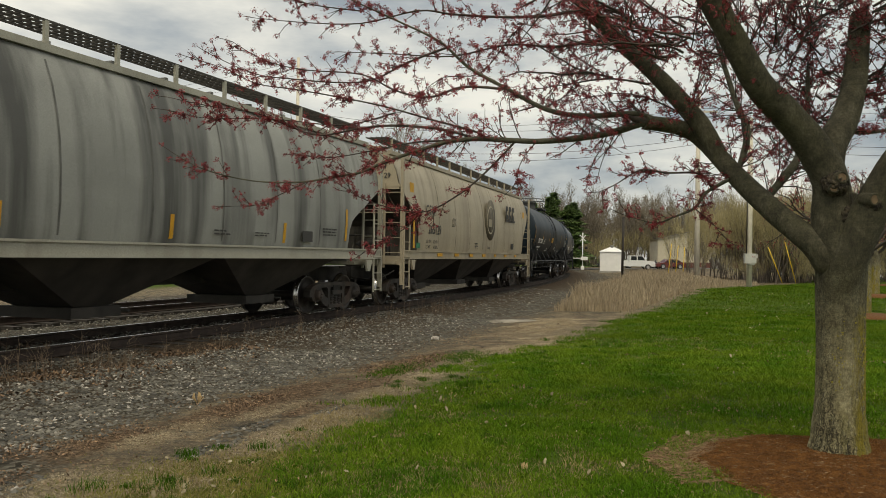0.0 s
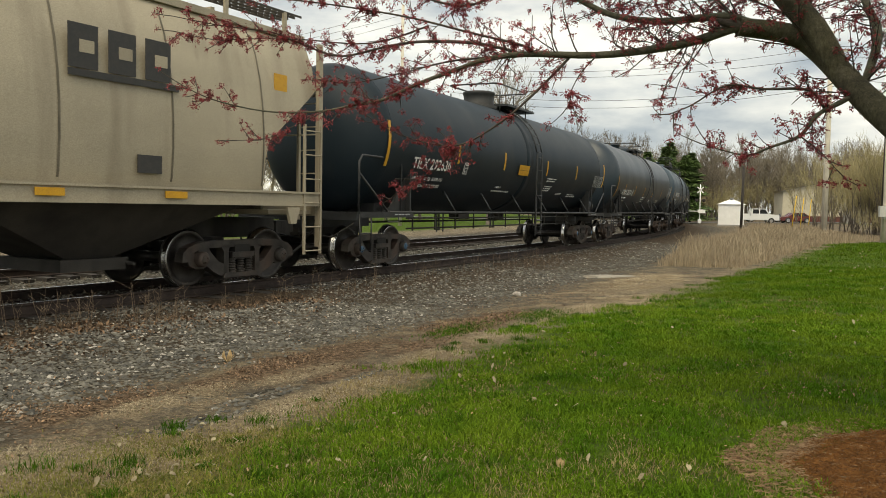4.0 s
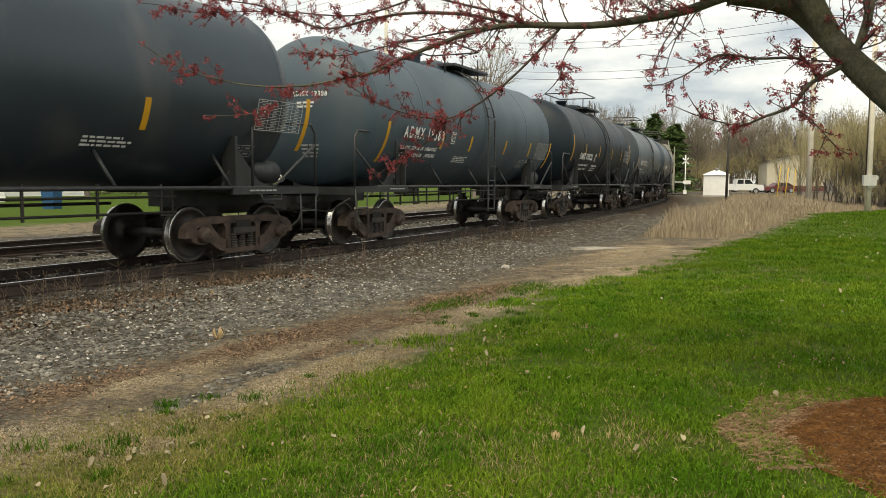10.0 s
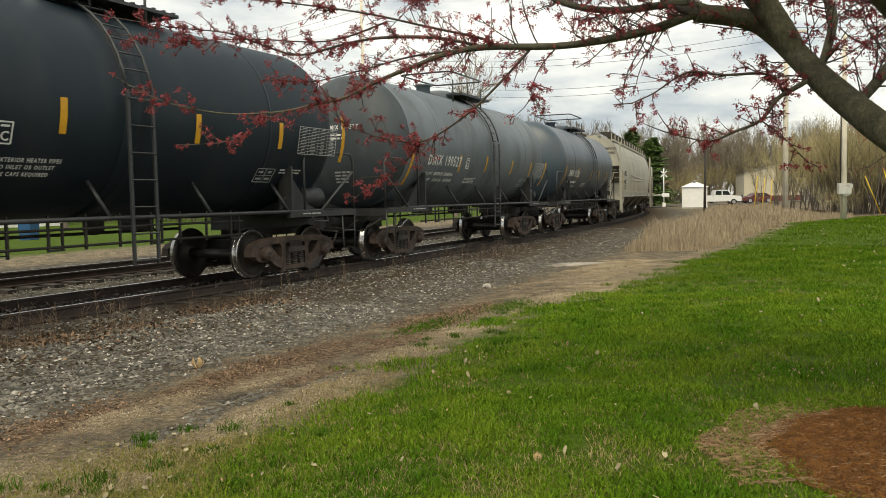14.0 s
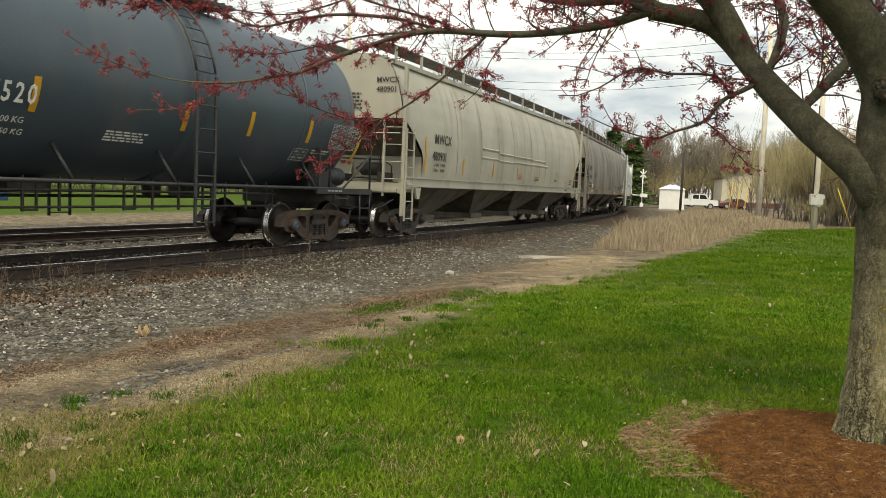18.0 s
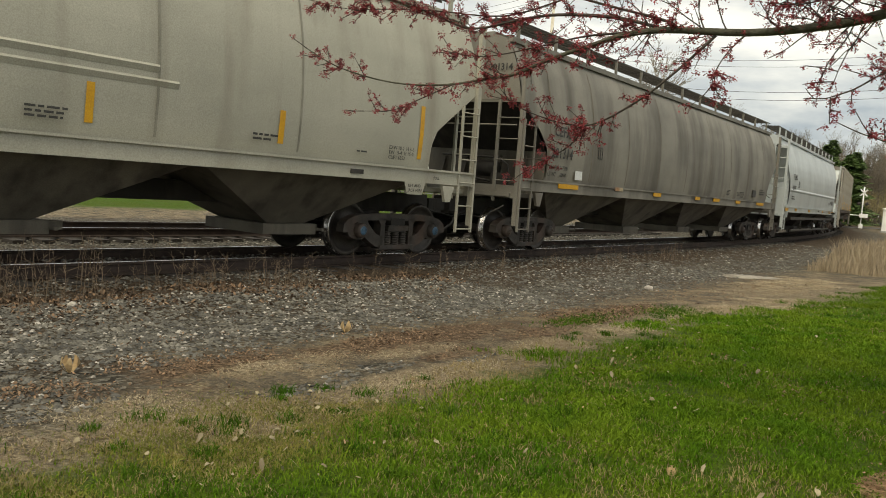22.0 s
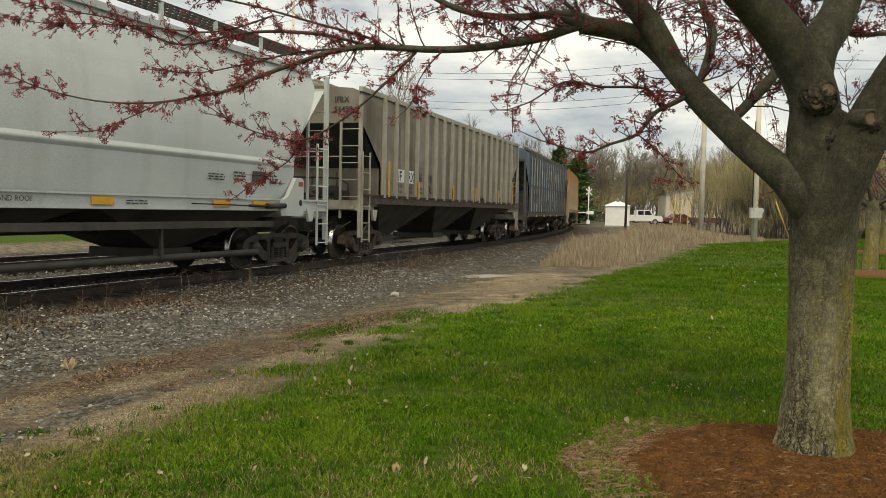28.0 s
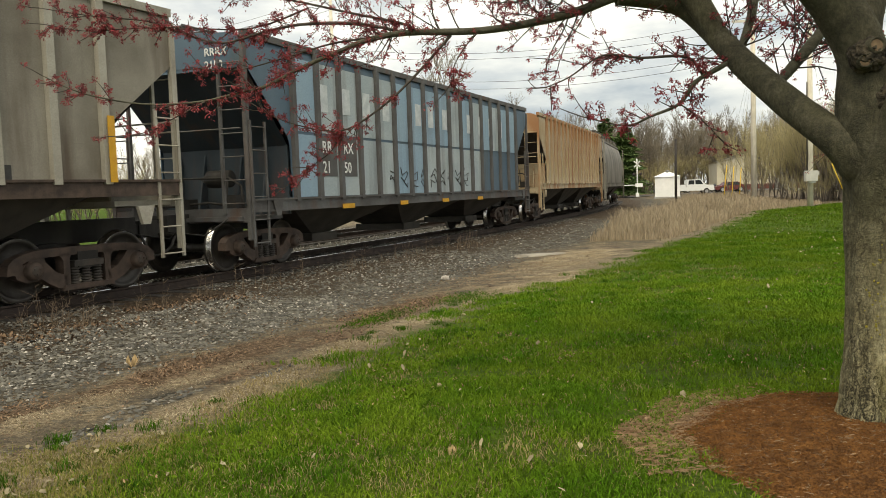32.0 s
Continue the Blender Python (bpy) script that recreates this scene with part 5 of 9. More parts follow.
    for x0, x1, zz in ((-4.2, -2.6, 2.60), (-2.45, -0.86, 2.53), (-0.73, 1.45, 2.52), (1.6, 3.6, 2.5), (-4.2, -2.6, 2.32), (-2.45, -0.86, 2.29), (-0.8, 1.58, 2.32), (1.6, 3.88, 2.33)):
        g = Geo()
        g.add([(x0, -1.583, zz - 0.07), (x1, -1.583, zz - 0.07), (x1, -1.61, zz), (x0, -1.61, zz), (x1, -1.583, zz + 0.03), (x0, -1.583, zz + 0.03)], [(0, 1, 2, 3), (3, 2, 4, 5)])
        part("dent_crease", g, M["pale_hopper"], body, "pressed crease in the side")
    pale_seam = material("pale_seam_grime", (0.27, 0.255, 0.21), (0.20, 0.19, 0.155), 0.7, scale=3)
    seams(body, P, [-6.4, -4.3, -2.5, -0.8, 1.5, 3.6, 5.9], pale_seam)
    for y, z, tx in ((-1.2, 3.85, "MWCX"), (-1.2, 3.62, "480901")):
        t = stencil(c, tx, -L / 2 + 0.73, -0.78, z, 0.19, K)
        t.rotation_euler = (math.pi / 2, 0, -math.pi / 2)
    hb = bars(c, -L / 2 + 0.73, 0.35, 3.4, 0.8, 0.45, 5, K)
    hb.rotation_euler = (math.pi / 2, 0, -math.pi / 2)
    lp = part("lift_plate", Geo().prism([(8.16, 1.33), (8.70, 1.33), (8.62, 1.12), (8.24, 1.12)][::-1], -1.645, -1.625), M["pale_hopper"], body, "small plate with lifting notice")
    stencil(lp, "LIFT AND", 8.25, -1.648, 1.245, 0.075, K)
    stencil(lp, "JACK HERE", 8.25, -1.648, 1.165, 0.075, K)
    stencil(body, "PULL", 8.88, -1.66, 1.40, 0.075, K)
    part("vent_plate", Geo().box((7.05, -1.635, 1.43), (0.27, 0.02, 0.07)), M["chute"], body, "small dark plate on the sill")
    # 9 dirty hopper
    c, L = car_empty(9, "grimy beige covered hopper with rust-brown streaks")
    # dark slope and bulkhead colours carry the shade below the end sheet
    body, P, zs = hopper(c, L, M["dirty_hopper"], chutes=4, fr=0.3, cut=1.2, H=4.42, cut_top=3.16, lower="tan_chute", shear_mat=M["tan_chute"])
    f = lambda z: side_at(P, z)
    stencil(body, "CEFX", -8.84, -1.605, 2.54, 0.31, K, 0.0, 1.05)
    stencil(body, "201314", -8.91, -1.605, 2.08, 0.31, K, 0.0, 1.08)
    stencil(body, "LD LMT  217200", -8.98, -1.60, 1.83, 0.125, K)
    stencil(body, "LT WT     68800", -9.0, -1.59, 1.68, 0.125, K)
    sill_strips(body, [(-8.58, -7.63), (-3.05, -2.5), (0.4, 0.8), (2.15, 2.8), (4.69, 5.2), (7.35, 8.32)], 1.48)
    rust_mark = M["ribbed_rust"]
    part("sill_patch", Geo().box((-5.37, -1.655, 1.53), (0.47, 0.012, 0.09)), rust_mark, body, "rusty patch on the sill")
    part("notice_plate", Geo().box((-7.55, -1.60, 1.75), (0.34, 0.012, 0.20)), W, body, "small white notice plate")
    outline_box(body, -6.6, -6.38, 2.2, 2.46, -1.60, K)
    outline_box(body, 6.86, 7.29, 1.72, 1.97, -1.60, K, True)
    outline_box(body, 5.35, 5.66, 1.66, 1.84, -1.60, K)
    bars(body, 7.8, -1.60, 1.93, 0.75, 0.24, 3, K)
    bars(body, 3.7, -1.60, 1.78, 0.45, 0.2, 4, K)
    bars(body, 4.9, -1.60, 1.76, 0.4, 0.14, 3, K)
    seams(body, P, [-9.0, -6.9, -4.8, -2.6, -0.4, 1.8, 4.0, 6.2, 8.2], seam)
    t = stencil(c, "201314", -L / 2 + 0.73, -0.7, 3.72, 0.19, K)
    t.rotation_euler = (math.pi / 2, 0, -math.pi / 2)
    # 10 white hopper
    c, L = car_empty(10, "clean white covered hopper with rounded sides")
    body, P, zs = hopper(c, L, M["white_hopper"], chutes=3, fr=0.3, cut=1.4, H=4.5, end_in=1.0, cut_top=4.0, zs=1.30, slope=M["white_hopper"])
    stencil(body, "TCMX", -7.48, -1.605, 2.70, 0.36, K)
    stencil(body, "450455", -7.55, -1.605, 2.22, 0.32, K)
    bars(body, -7.55, -1.60, 1.9, 0.9, 0.2, 2, K)
    outline_box(body, -5.9, -5.65, 2.4, 2.66, -1.60, K)
    sill_strips(body, [(-9.2, -8.47), (-6.63, -6.15), (-2.6, -2.1), (2.37, 2.82), (5.26, 5.74), (6.5, 7.11)], 1.37, h=0.12)
    bars(body, 5.18, -1.60, 1.86, 0.55, 0.14, 3, K)
    outline_box(body, 6.55, 7.0, 1.80, 2.02, -1.60, K, True)
    bars(body, 5.95, -1.60, 1.90, 0.4, 0.2, 3, K)
    bars(body, 7.12, -1.60, 1.88, 0.35, 0.2, 3, K)
    g = Geo()
    g.prism([(7.40, 1.42), (7.45, 1.15), (8.32, 1.13), (8.32, 1.90), (8.22, 1.95), (8.02, 1.95), (7.72, 1.55)][::-1], -1.68, -1.58)
    eb = part("end_bracket", g, M["white_hopper"], body, "white gusset at the end of the sill")
    part("jacking_hole", Geo().lathe((8.2, -1.682, 1.42), (8.2, -2, 1.42), [(0.0, 0.07), (0.003, 0.06), (0.003, 0.005)], 14), M["under"], eb, "round dark hole")
    part("red_label", Geo().box((8.2, -1.684, 1.82), (0.17, 0.006, 0.10)), red, eb, "small red label")
    g = Geo().tube([(4.6, -1.70, 1.36), (6.3, -1.70, 1.34)], 0.014, 6).tube([(6.3, -1.70, 1.34), (6.9, -1.70, 1.34)], 0.028, 6).tube([(6.9, -1.70, 1.34), (7.55, -1.70, 1.35)], 0.055, 10)
    part("brake_rod", g, M["under"], body, "dark brake rod and slack adjuster")
    bars(body, 3.08, -1.655, 1.36, 0.5, 0.08, 2, K)
    stencil(body, "AND ROOF", 0.75, -1.66, 1.34, 0.11, K)
    g = Geo()
    g.grid([[(-7.9 + 15.8 * i / 12, -y, z) for i in range(13)] for y, z in ((1.575, 2.14), (1.61, 2.19), (1.625, 2.22), (1.61, 2.25), (1.575, 2.31))], True)
    part("side_ridge", g, M["white_hopper"], body, "long pressed ridge along the side")
    t = stencil(c, "TCMX", -L / 2 + 0.98, -0.75, 3.95, 0.2, K)
    t.rotation_euler = (math.pi / 2, 0, -math.pi / 2)
    g = Geo()
    g.box((0, -1.6, 0.98), (2 * (L / 2 - 3.2), 0.06, 0.12)).tube([(-L / 2 + 4, -1.5, 0.42), (L / 2 - 3.6, -1.5, 0.42)], 0.06, 8)
    for x in (-4, 0, 4):
        g.box((x, -1.55, 0.72), (0.06, 0.05, 0.6))
    part("side_pipe", g, M["chute"], c, "long air pipe under the sill")
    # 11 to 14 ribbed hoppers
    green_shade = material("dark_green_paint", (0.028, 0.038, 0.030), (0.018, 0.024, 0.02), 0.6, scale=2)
    rib_tan = material("worn_rib_paint", (0.40, 0.38, 0.325), (0.30, 0.28, 0.235), 0.7, stain=(0.12, 0.075, 0.045), stain_amt=0.6, scale=2.0)
    c, L = car_empty(11, "weathered tan ribbed covered hopper with rust stains")
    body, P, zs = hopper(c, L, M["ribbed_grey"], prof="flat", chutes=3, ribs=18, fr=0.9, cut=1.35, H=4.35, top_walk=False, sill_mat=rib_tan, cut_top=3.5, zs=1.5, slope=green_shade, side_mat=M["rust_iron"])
    for z, tx in ((3.98, "IFRX"), (3.74, "56498")):
        t = stencil(c, tx, -L / 2 + 0.73, -0.85, z, 0.2, K)
        t.rotation_euler = (math.pi / 2, 0, -math.pi / 2)
    for x, tx in ((-6.2, "IF"), (-5.42, "RX")):
        part("number_panel", Geo().box((x + 0.26, -1.595, 2.26), (0.54, 0.012, 0.36)), W, body, "white lettering panel")
        stencil(body, tx, x + 0.04, -1.605, 2.12, 0.40, K, 0, 1.0, 0.92)
    stencil(body, "56", -4.50, -1.60, 2.16, 0.36, K, 0, 1.0, 0.95)
    stencil(body, "498", -3.78, -1.60, 2.15, 0.36, K, 0, 1.0, 0.9)
    stencil(body, "LD LMT", -6.2, -1.60, 1.93, 0.12, K, 0, 1.0, 0.9)
    stencil(body, "LT WT", -6.2, -1.60, 1.77, 0.12, K, 0, 1.0, 0.9)
    for x, b in ((-5.4, 0.45), (-4.5, 0.45)):
        bars(body, x, -1.60, 1.88, b, 0.24, 2, K)
    outline_box(body, 5.3, 5.75, 1.68, 1.88, -1.60, K, True)
    for x, z1 in ((-7.07, 2.6), (-4.70, 2.15), (-1.27, 2.15), (1.47, 2.16), (4.87, 2.15), (7.3, 2.6)):
        part("reflective_stripe", Geo().box((x, -1.70, (1.65 + z1) / 2), (0.12, 0.012, z1 - 1.65)), M["yellow"], body, "yellow reflective stripe")
    g = Geo()
    for k in range(3):
        pts = [(2.45 + k * 0.27 + 0.10 * math.sin(j * 1.7 + k), -1.597, 1.66 + 0.022 * j + 0.05 * math.cos(j * 2.3 + k)) for j in range(9)]
        g.tube(pts, 0.014, 4)
    for k in range(2):
        pts = [(-3.7 + k * 0.3 + 0.10 * math.sin(j * 1.5 + k), -1.597, 1.85 + 0.025 * j + 0.05 * math.cos(j * 2.6 + k)) for j in range(8)]
        g.tube(pts, 0.010, 4)
    part("graffiti", g, K, body, "scrawled black graffiti")
    rib_dark = material("dark_worn_rib_paint", (0.060, 0.056, 0.055), (0.11, 0.11, 0.112), 0.75, stain=(0.10, 0.05, 0.03), stain_amt=0.7, scale=2.0)
    # slope sheet and bulkhead of the blue hopper, darker than its sides
    dark_end = material("dark_blue_end_paint", (0.020, 0.032, 0.044), (0.034, 0.048, 0.060), 0.65, stain=(0.10, 0.055, 0.035), stain_amt=0.5, scale=2.0)
    c, L = car_empty(12, "faded blue ribbed covered hopper with white letters and graffiti")
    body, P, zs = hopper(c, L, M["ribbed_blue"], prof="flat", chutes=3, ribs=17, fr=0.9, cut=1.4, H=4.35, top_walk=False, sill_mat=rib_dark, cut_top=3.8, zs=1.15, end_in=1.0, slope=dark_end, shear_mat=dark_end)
    pale_bay = material("pale_bay_paint", (0.40, 0.455, 0.475), (0.31, 0.37, 0.40), 0.65, stain=(0.12, 0.10, 0.08), stain_amt=0.6, stain_scale=(1.6, 0.5, 0.15), scale=1.2)
    sky_bay = material("sky_blue_bay_paint", (0.235, 0.35, 0.455), (0.27, 0.375, 0.465), 0.65, stain=(0.09, 0.09, 0.09), stain_amt=0.5, stain_scale=(1.6, 0.5, 0.15), scale=1.2)
    for k in range(16):
        x = -7.2 + k * 0.9 + 0.45
        up = pale_bay if k in (1, 2, 3, 4, 9, 11, 13) else sky_bay
        lo = sky_bay if k in (0, 5, 6) else pale_bay if k < 12 else M["ribbed_blue"]
        part("side_panel", Geo().box((x, -1.586, 3.36), (0.76, 0.012, 1.42)), up, body, "faded painted bay panel")
        part("side_panel", Geo().box((x, -1.586, 1.97), (0.76, 0.012, 1.24)), lo, body, "faded painted bay panel")
    for x, z, tx in ((-6.15, 2.26, "RR"), (-5.26, 2.26, "RX"), (-6.15, 1.84, "21"), (-5.26, 1.84, "50")):
        part("number_panel", Geo().box((x + 0.28, -1.594, z + 0.13), (0.66, 0.008, 0.42)), rib_dark, body, "dark lettering panel")
        stencil(body, tx, x, -1.605, z, 0.34, W)
    for x in LETTERS:
        g = Geo()
        g.box((x, -1.597, 3.38), (0.34, 0.01, 0.56))
        part("company_letter", g, M["faded_white"], body, "faded white block of the company name")
    g = Geo()
    for k in range(9):
        x = -2.8 + k * 0.62
        pts = [(x + 0.22 * math.sin(j * 1.3 + k), -1.600, 1.55 + 0.05 * j + 0.1 * math.cos(j * 2.1 + k)) for j in range(9)]
        g.tube(pts, 0.012, 4)
    part("graffiti", g, K, body, "scrawled black graffiti")
    sill_strips(body, [(-5.48, -4.95), (-2.58, -2.15), (0.15, 0.6), (3.0, 3.45)], 1.12, y=1.66)
    for z, tx in ((3.95, "RRRX"), (3.72, "2150")):
        t = stencil(c, tx, -L / 2 + 0.98, -0.75, z, 0.2, W)
        t.rotation_euler = (math.pi / 2, 0, -math.pi / 2)
    c, L = car_empty(13, "rust-streaked ribbed covered hopper")
    hopper(c, L, M["ribbed_rust"], prof="flat", chutes=3, ribs=17, fr=0.9, cut=1.4, H=4.35, top_walk=False, cut_top=3.6, sill_mat=M["ribbed_rust"])
    c, L = car_empty(14, "dark grey covered hopper at the tail of the train")
    hopper(c, L, M["dirty_hopper"], chutes=3, fr=0.9)


build_train()


# ---- vegetation ----


def bark_material():
    m = bpy.data.materials.new("maple_bark")
    m.use_nodes = True
    nd, li = m.node_tree.nodes, m.node_tree.links
    p = nd["Principled BSDF"]
    co = nd.new("ShaderNodeTexCoord")

    def tex(scale, stretch, detail=8.0, rough=0.65):
        mp = nd.new("ShaderNodeMapping")
        mp.inputs["Scale"].default_value = stretch
        n = nd.new("ShaderNodeTexNoise")
        n.inputs["Scale"].default_value, n.inputs["Detail"].default_value, n.inputs["Roughness"].default_value = scale, detail, rough
        li.new(co.outputs["Object"], mp.inputs["Vector"])
        li.new(mp.outputs["Vector"], n.inputs["Vector"])
        return n.outputs["Fac"]

    def ramp(fac, stops):
        r = nd.new("ShaderNodeValToRGB")
        e = r.color_ramp.elements
        while len(e) < len(stops):
            e.new(0.5)
        for q, (x, c) in zip(e, stops):
            q.position, q.color = x, (*c, 1)
        li.new(fac, r.inputs["Fac"])
        return r.outputs["Color"]

    def mix(f, a, b, mode="MIX"):
        n = nd.new("ShaderNodeMix")
        n.data_type, n.blend_type = "RGBA", mode
        for k, v in (("Factor", f), ("A", a), ("B", b)):
            if isinstance(v, float):
                n.inputs[k].default_value = v
            else:
                li.new(v, n.inputs[k])
        return n.outputs["Result"]

    def scaled(v, a, b, c=0.0, d=1.0):
        r = nd.new("ShaderNodeMapRange")
        r.inputs["From Min"].default_value, r.inputs["From Max"].default_value = a, b
        r.inputs["To Min"].default_value, r.inputs["To Max"].default_value = c, d
        li.new(v, r.inputs["Value"])
        return r.outputs["Result"]

    def times(a, b):
        n = nd.new("ShaderNodeMath")
        n.operation = "MULTIPLY"
        li.new(a, n.inputs[0])
        li.new(b, n.inputs[1])
        return n.outputs["Value"]

    grey = lambda v: (v, v, v)
    mottle = tex(9, (1, 1, 0.8), 9, 0.75)
    rings = tex(5, (2.2, 2.2, 14), 9, 0.8)               # fine level lines of the smooth bark
    plates = tex(60, (1, 1, 0.55), 8, 0.8)
    patch = tex(3.5, (1, 1, 0.7), 6)
    sep = nd.new("ShaderNodeSeparateXYZ")
    li.new(co.outputs["Object"], sep.inputs["Vector"])
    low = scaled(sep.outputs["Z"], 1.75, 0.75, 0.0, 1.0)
    # upper ramp: darker smooth olive bark, with the crown's shade put into its colour
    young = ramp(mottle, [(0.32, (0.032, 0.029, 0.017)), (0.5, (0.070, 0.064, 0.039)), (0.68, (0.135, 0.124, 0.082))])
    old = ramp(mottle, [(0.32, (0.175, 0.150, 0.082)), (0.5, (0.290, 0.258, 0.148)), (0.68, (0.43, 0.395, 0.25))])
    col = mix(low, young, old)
    col = mix(0.4, col, ramp(rings, [(0.32, grey(0.2)), (0.68, grey(0.8))]), "OVERLAY")
    col = mix(0.7, col, ramp(plates, [(0.3, grey(0.12)), (0.7, grey(0.88))]), "OVERLAY")
    col = mix(ramp(patch, [(0.5, grey(0.0)), (0.68, grey(0.5))]), col, ramp(plates, [(0.4, (0.085, 0.080, 0.035)), (0.65, (0.18, 0.17, 0.095))]))

    def furrows(scale, stretch, warp):
        """Cracks between bark plates, as the distance to the nearest one."""
        vo = nd.new("ShaderNodeTexVoronoi")
        vo.feature = "DISTANCE_TO_EDGE"
        vo.inputs["Scale"].default_value = scale
        wp = nd.new("ShaderNodeMapping")
        wp.inputs["Scale"].default_value = (1, 1, stretch)
        li.new(co.outputs["Object"], wp.inputs["Vector"])
        wn = nd.new("ShaderNodeTexNoise")
        wn.inputs["Scale"].default_value, wn.inputs["Detail"].default_value = 16, 7
        li.new(co.outputs["Object"], wn.inputs["Vector"])
        wv = nd.new("ShaderNodeVectorMath")
        wv.operation = "MULTIPLY_ADD"
        wv.inputs[1].default_value = (warp, warp, warp)
        li.new(wn.outputs["Color"], wv.inputs[0])
        li.new(wp.outputs["Vector"], wv.inputs[2])
        li.new(wv.outputs["Vector"], vo.inputs["Vector"])
        return vo.outputs["Distance"]

    long_cracks = ramp(furrows(26, 0.16, 0.10), [(0.0, grey(0.10)), (0.045, grey(0.35)), (0.13, grey(1.0))])
    scales = ramp(furrows(58, 0.45, 0.08), [(0.0, grey(0.25)), (0.06, grey(0.6)), (0.16, grey(1.0))])
    rough_spots = times(scaled(sep.outputs["Z"], 2.1, 0.2, 0.12, 1.0), scaled(tex(4.2, (1, 1, 0.35), 6), 0.40, 0.54, 0.12, 1.0))
    crack = mix(rough_spots, ramp(mottle, [(0.0, grey(1.0))]), mix(1.0, long_cracks, scales, "MULTIPLY"))
    col = mix(1.0, col, crack, "MULTIPLY")
    side = nd.new("ShaderNodeVectorMath")                # yellow lichen runs down one side
    side.operation = "DOT_PRODUCT"
    side.inputs[1].default_value = (0.906, -0.42, 0)
    li.new(co.outputs["Object"], side.inputs[0])
    mid = 0.906 * TREE[0] - 0.42 * TREE[1]
    run = times(scaled(side.outputs["Value"], mid + 0.09, mid + 0.15), scaled(sep.outputs["Z"], 1.35, 1.15))
    run = times(run, scaled(tex(11, (1, 1, 0.3), 8, 0.75), 0.44, 0.54))
    foot = times(scaled(side.outputs["Value"], mid + 0.0, mid + 0.05), scaled(sep.outputs["Z"], 0.62, 0.42))
    foot = times(foot, scaled(tex(9, (1, 1, 0.35), 8, 0.75), 0.46, 0.58, 0.0, 0.7))
    lichen = ramp(plates, [(0.35, (0.10, 0.085, 0.012)), (0.65, (0.33, 0.27, 0.03))])
    col = mix(run, col, lichen)
    col = mix(foot, col, ramp(plates, [(0.35, (0.12, 0.105, 0.03)), (0.65, (0.30, 0.27, 0.10))]))
    li.new(col, p.inputs["Base Color"])
    p.inputs["Roughness"].default_value = 0.9
    ad = nd.new("ShaderNodeMath")
    ad.operation = "MULTIPLY_ADD"
    li.new(crack, ad.inputs[0])
    ad.inputs[1].default_value = 2.5
    li.new(plates, ad.inputs[2])
    bp = nd.new("ShaderNodeBump")
    bp.inputs["Strength"].default_value, bp.inputs["Distance"].default_value = 0.6, 0.02
    li.new(ad.outputs["Value"], bp.inputs["Height"])
    li.new(bp.outputs["Normal"], p.inputs["Normal"])
    return m


M["bark"] = bark_material()
M["young_bark"] = material("young_branch_bark", (0.100, 0.098, 0.066), (0.050, 0.048, 0.032), 0.85, scale=22, bump=0.5, spread=(0.3, 0.7))
M["twig"] = material("twig_bark", (0.075, 0.060, 0.048), (0.040, 0.032, 0.026), 0.8, scale=20, bump=0.2)
M["blossom"] = material("red_maple_blossom", (0.29, 0.034, 0.042), (0.12, 0.016, 0.022), 0.6, scale=18, bump=0.0, rnd=0.65)
M["burl"] = material("cracked_burl_bark", (0.075, 0.060, 0.038), (0.018, 0.014, 0.009), 0.9, scale=26, detail=9, bump=0.8, spread=(0.4, 0.6))
M["cut_wood"] = material("cut_wood", (0.22, 0.15, 0.085), (0.13, 0.085, 0.05), 0.8, scale=30)
M["lichen"] = material("yellow_lichen", (0.36, 0.30, 0.03), (0.24, 0.21, 0.04), 0.9, scale=30)
M["mulch"] = material("red_brown_mulch", (0.170, 0.074, 0.018), (0.108, 0.045, 0.012), 0.95, scale=40, fine=160, bump=0.8)
M["mulch_chip"] = material("mulch_chip", (0.200, 0.088, 0.022), (0.118, 0.050, 0.013), 0.95, scale=12, rnd=0.4, bump=0.0)
M["mulch_strand"] = material("weathered_mulch_strand", (0.33, 0.225, 0.135), (0.20, 0.12, 0.068), 0.95, scale=12, rnd=0.5, bump=0.0)
M["blade"] = material("grass_blade", (0.059, 0.131, 0.008), (0.123, 0.186, 0.016), 0.8, scale=1.3, detail=8, bump=0.0, rnd=0.75, spec=0.04)
M["tuft"] = material("tuft_blade", (0.040, 0.105, 0.008), (0.075, 0.148, 0.013), 0.8, scale=1.1, bump=0.0, rnd=0.6, spec=0.04)
M["sallow"] = material("sallow_grass", (0.18, 0.172, 0.046), (0.10, 0.112, 0.024), 0.8, scale=2.5, bump=0.0, rnd=0.6, spec=0.04)
M["straw"] = material("dry_grass", (0.56, 0.47, 0.32), (0.34, 0.265, 0.165), 0.8, scale=1.6, bump=0.0, rnd=0.6)
M["tall_straw"] = material("tall_dry_grass", (0.44, 0.36, 0.245), (0.31, 0.245, 0.165), 0.8, scale=1.2, bump=0.0, rnd=0.4)
M["stone"] = material("ballast_stone", (0.150, 0.142, 0.122), (0.046, 0.045, 0.041), 0.85, scale=5, bump=0.3, rnd=0.8)
M["dusty_slab"] = material("dusty_slab", (0.36, 0.33, 0.28), (0.24, 0.215, 0.18), 0.9, scale=4, fine=40, bump=0.4)
M["pale_stone"] = material("pale_stone", (0.44, 0.41, 0.37), (0.30, 0.275, 0.24), 0.85, scale=9, bump=0.3, rnd=0.3)
M["tan_stone"] = material("tan_stone", (0.30, 0.19, 0.11), (0.19, 0.12, 0.07), 0.9, scale=9, bump=0.4)
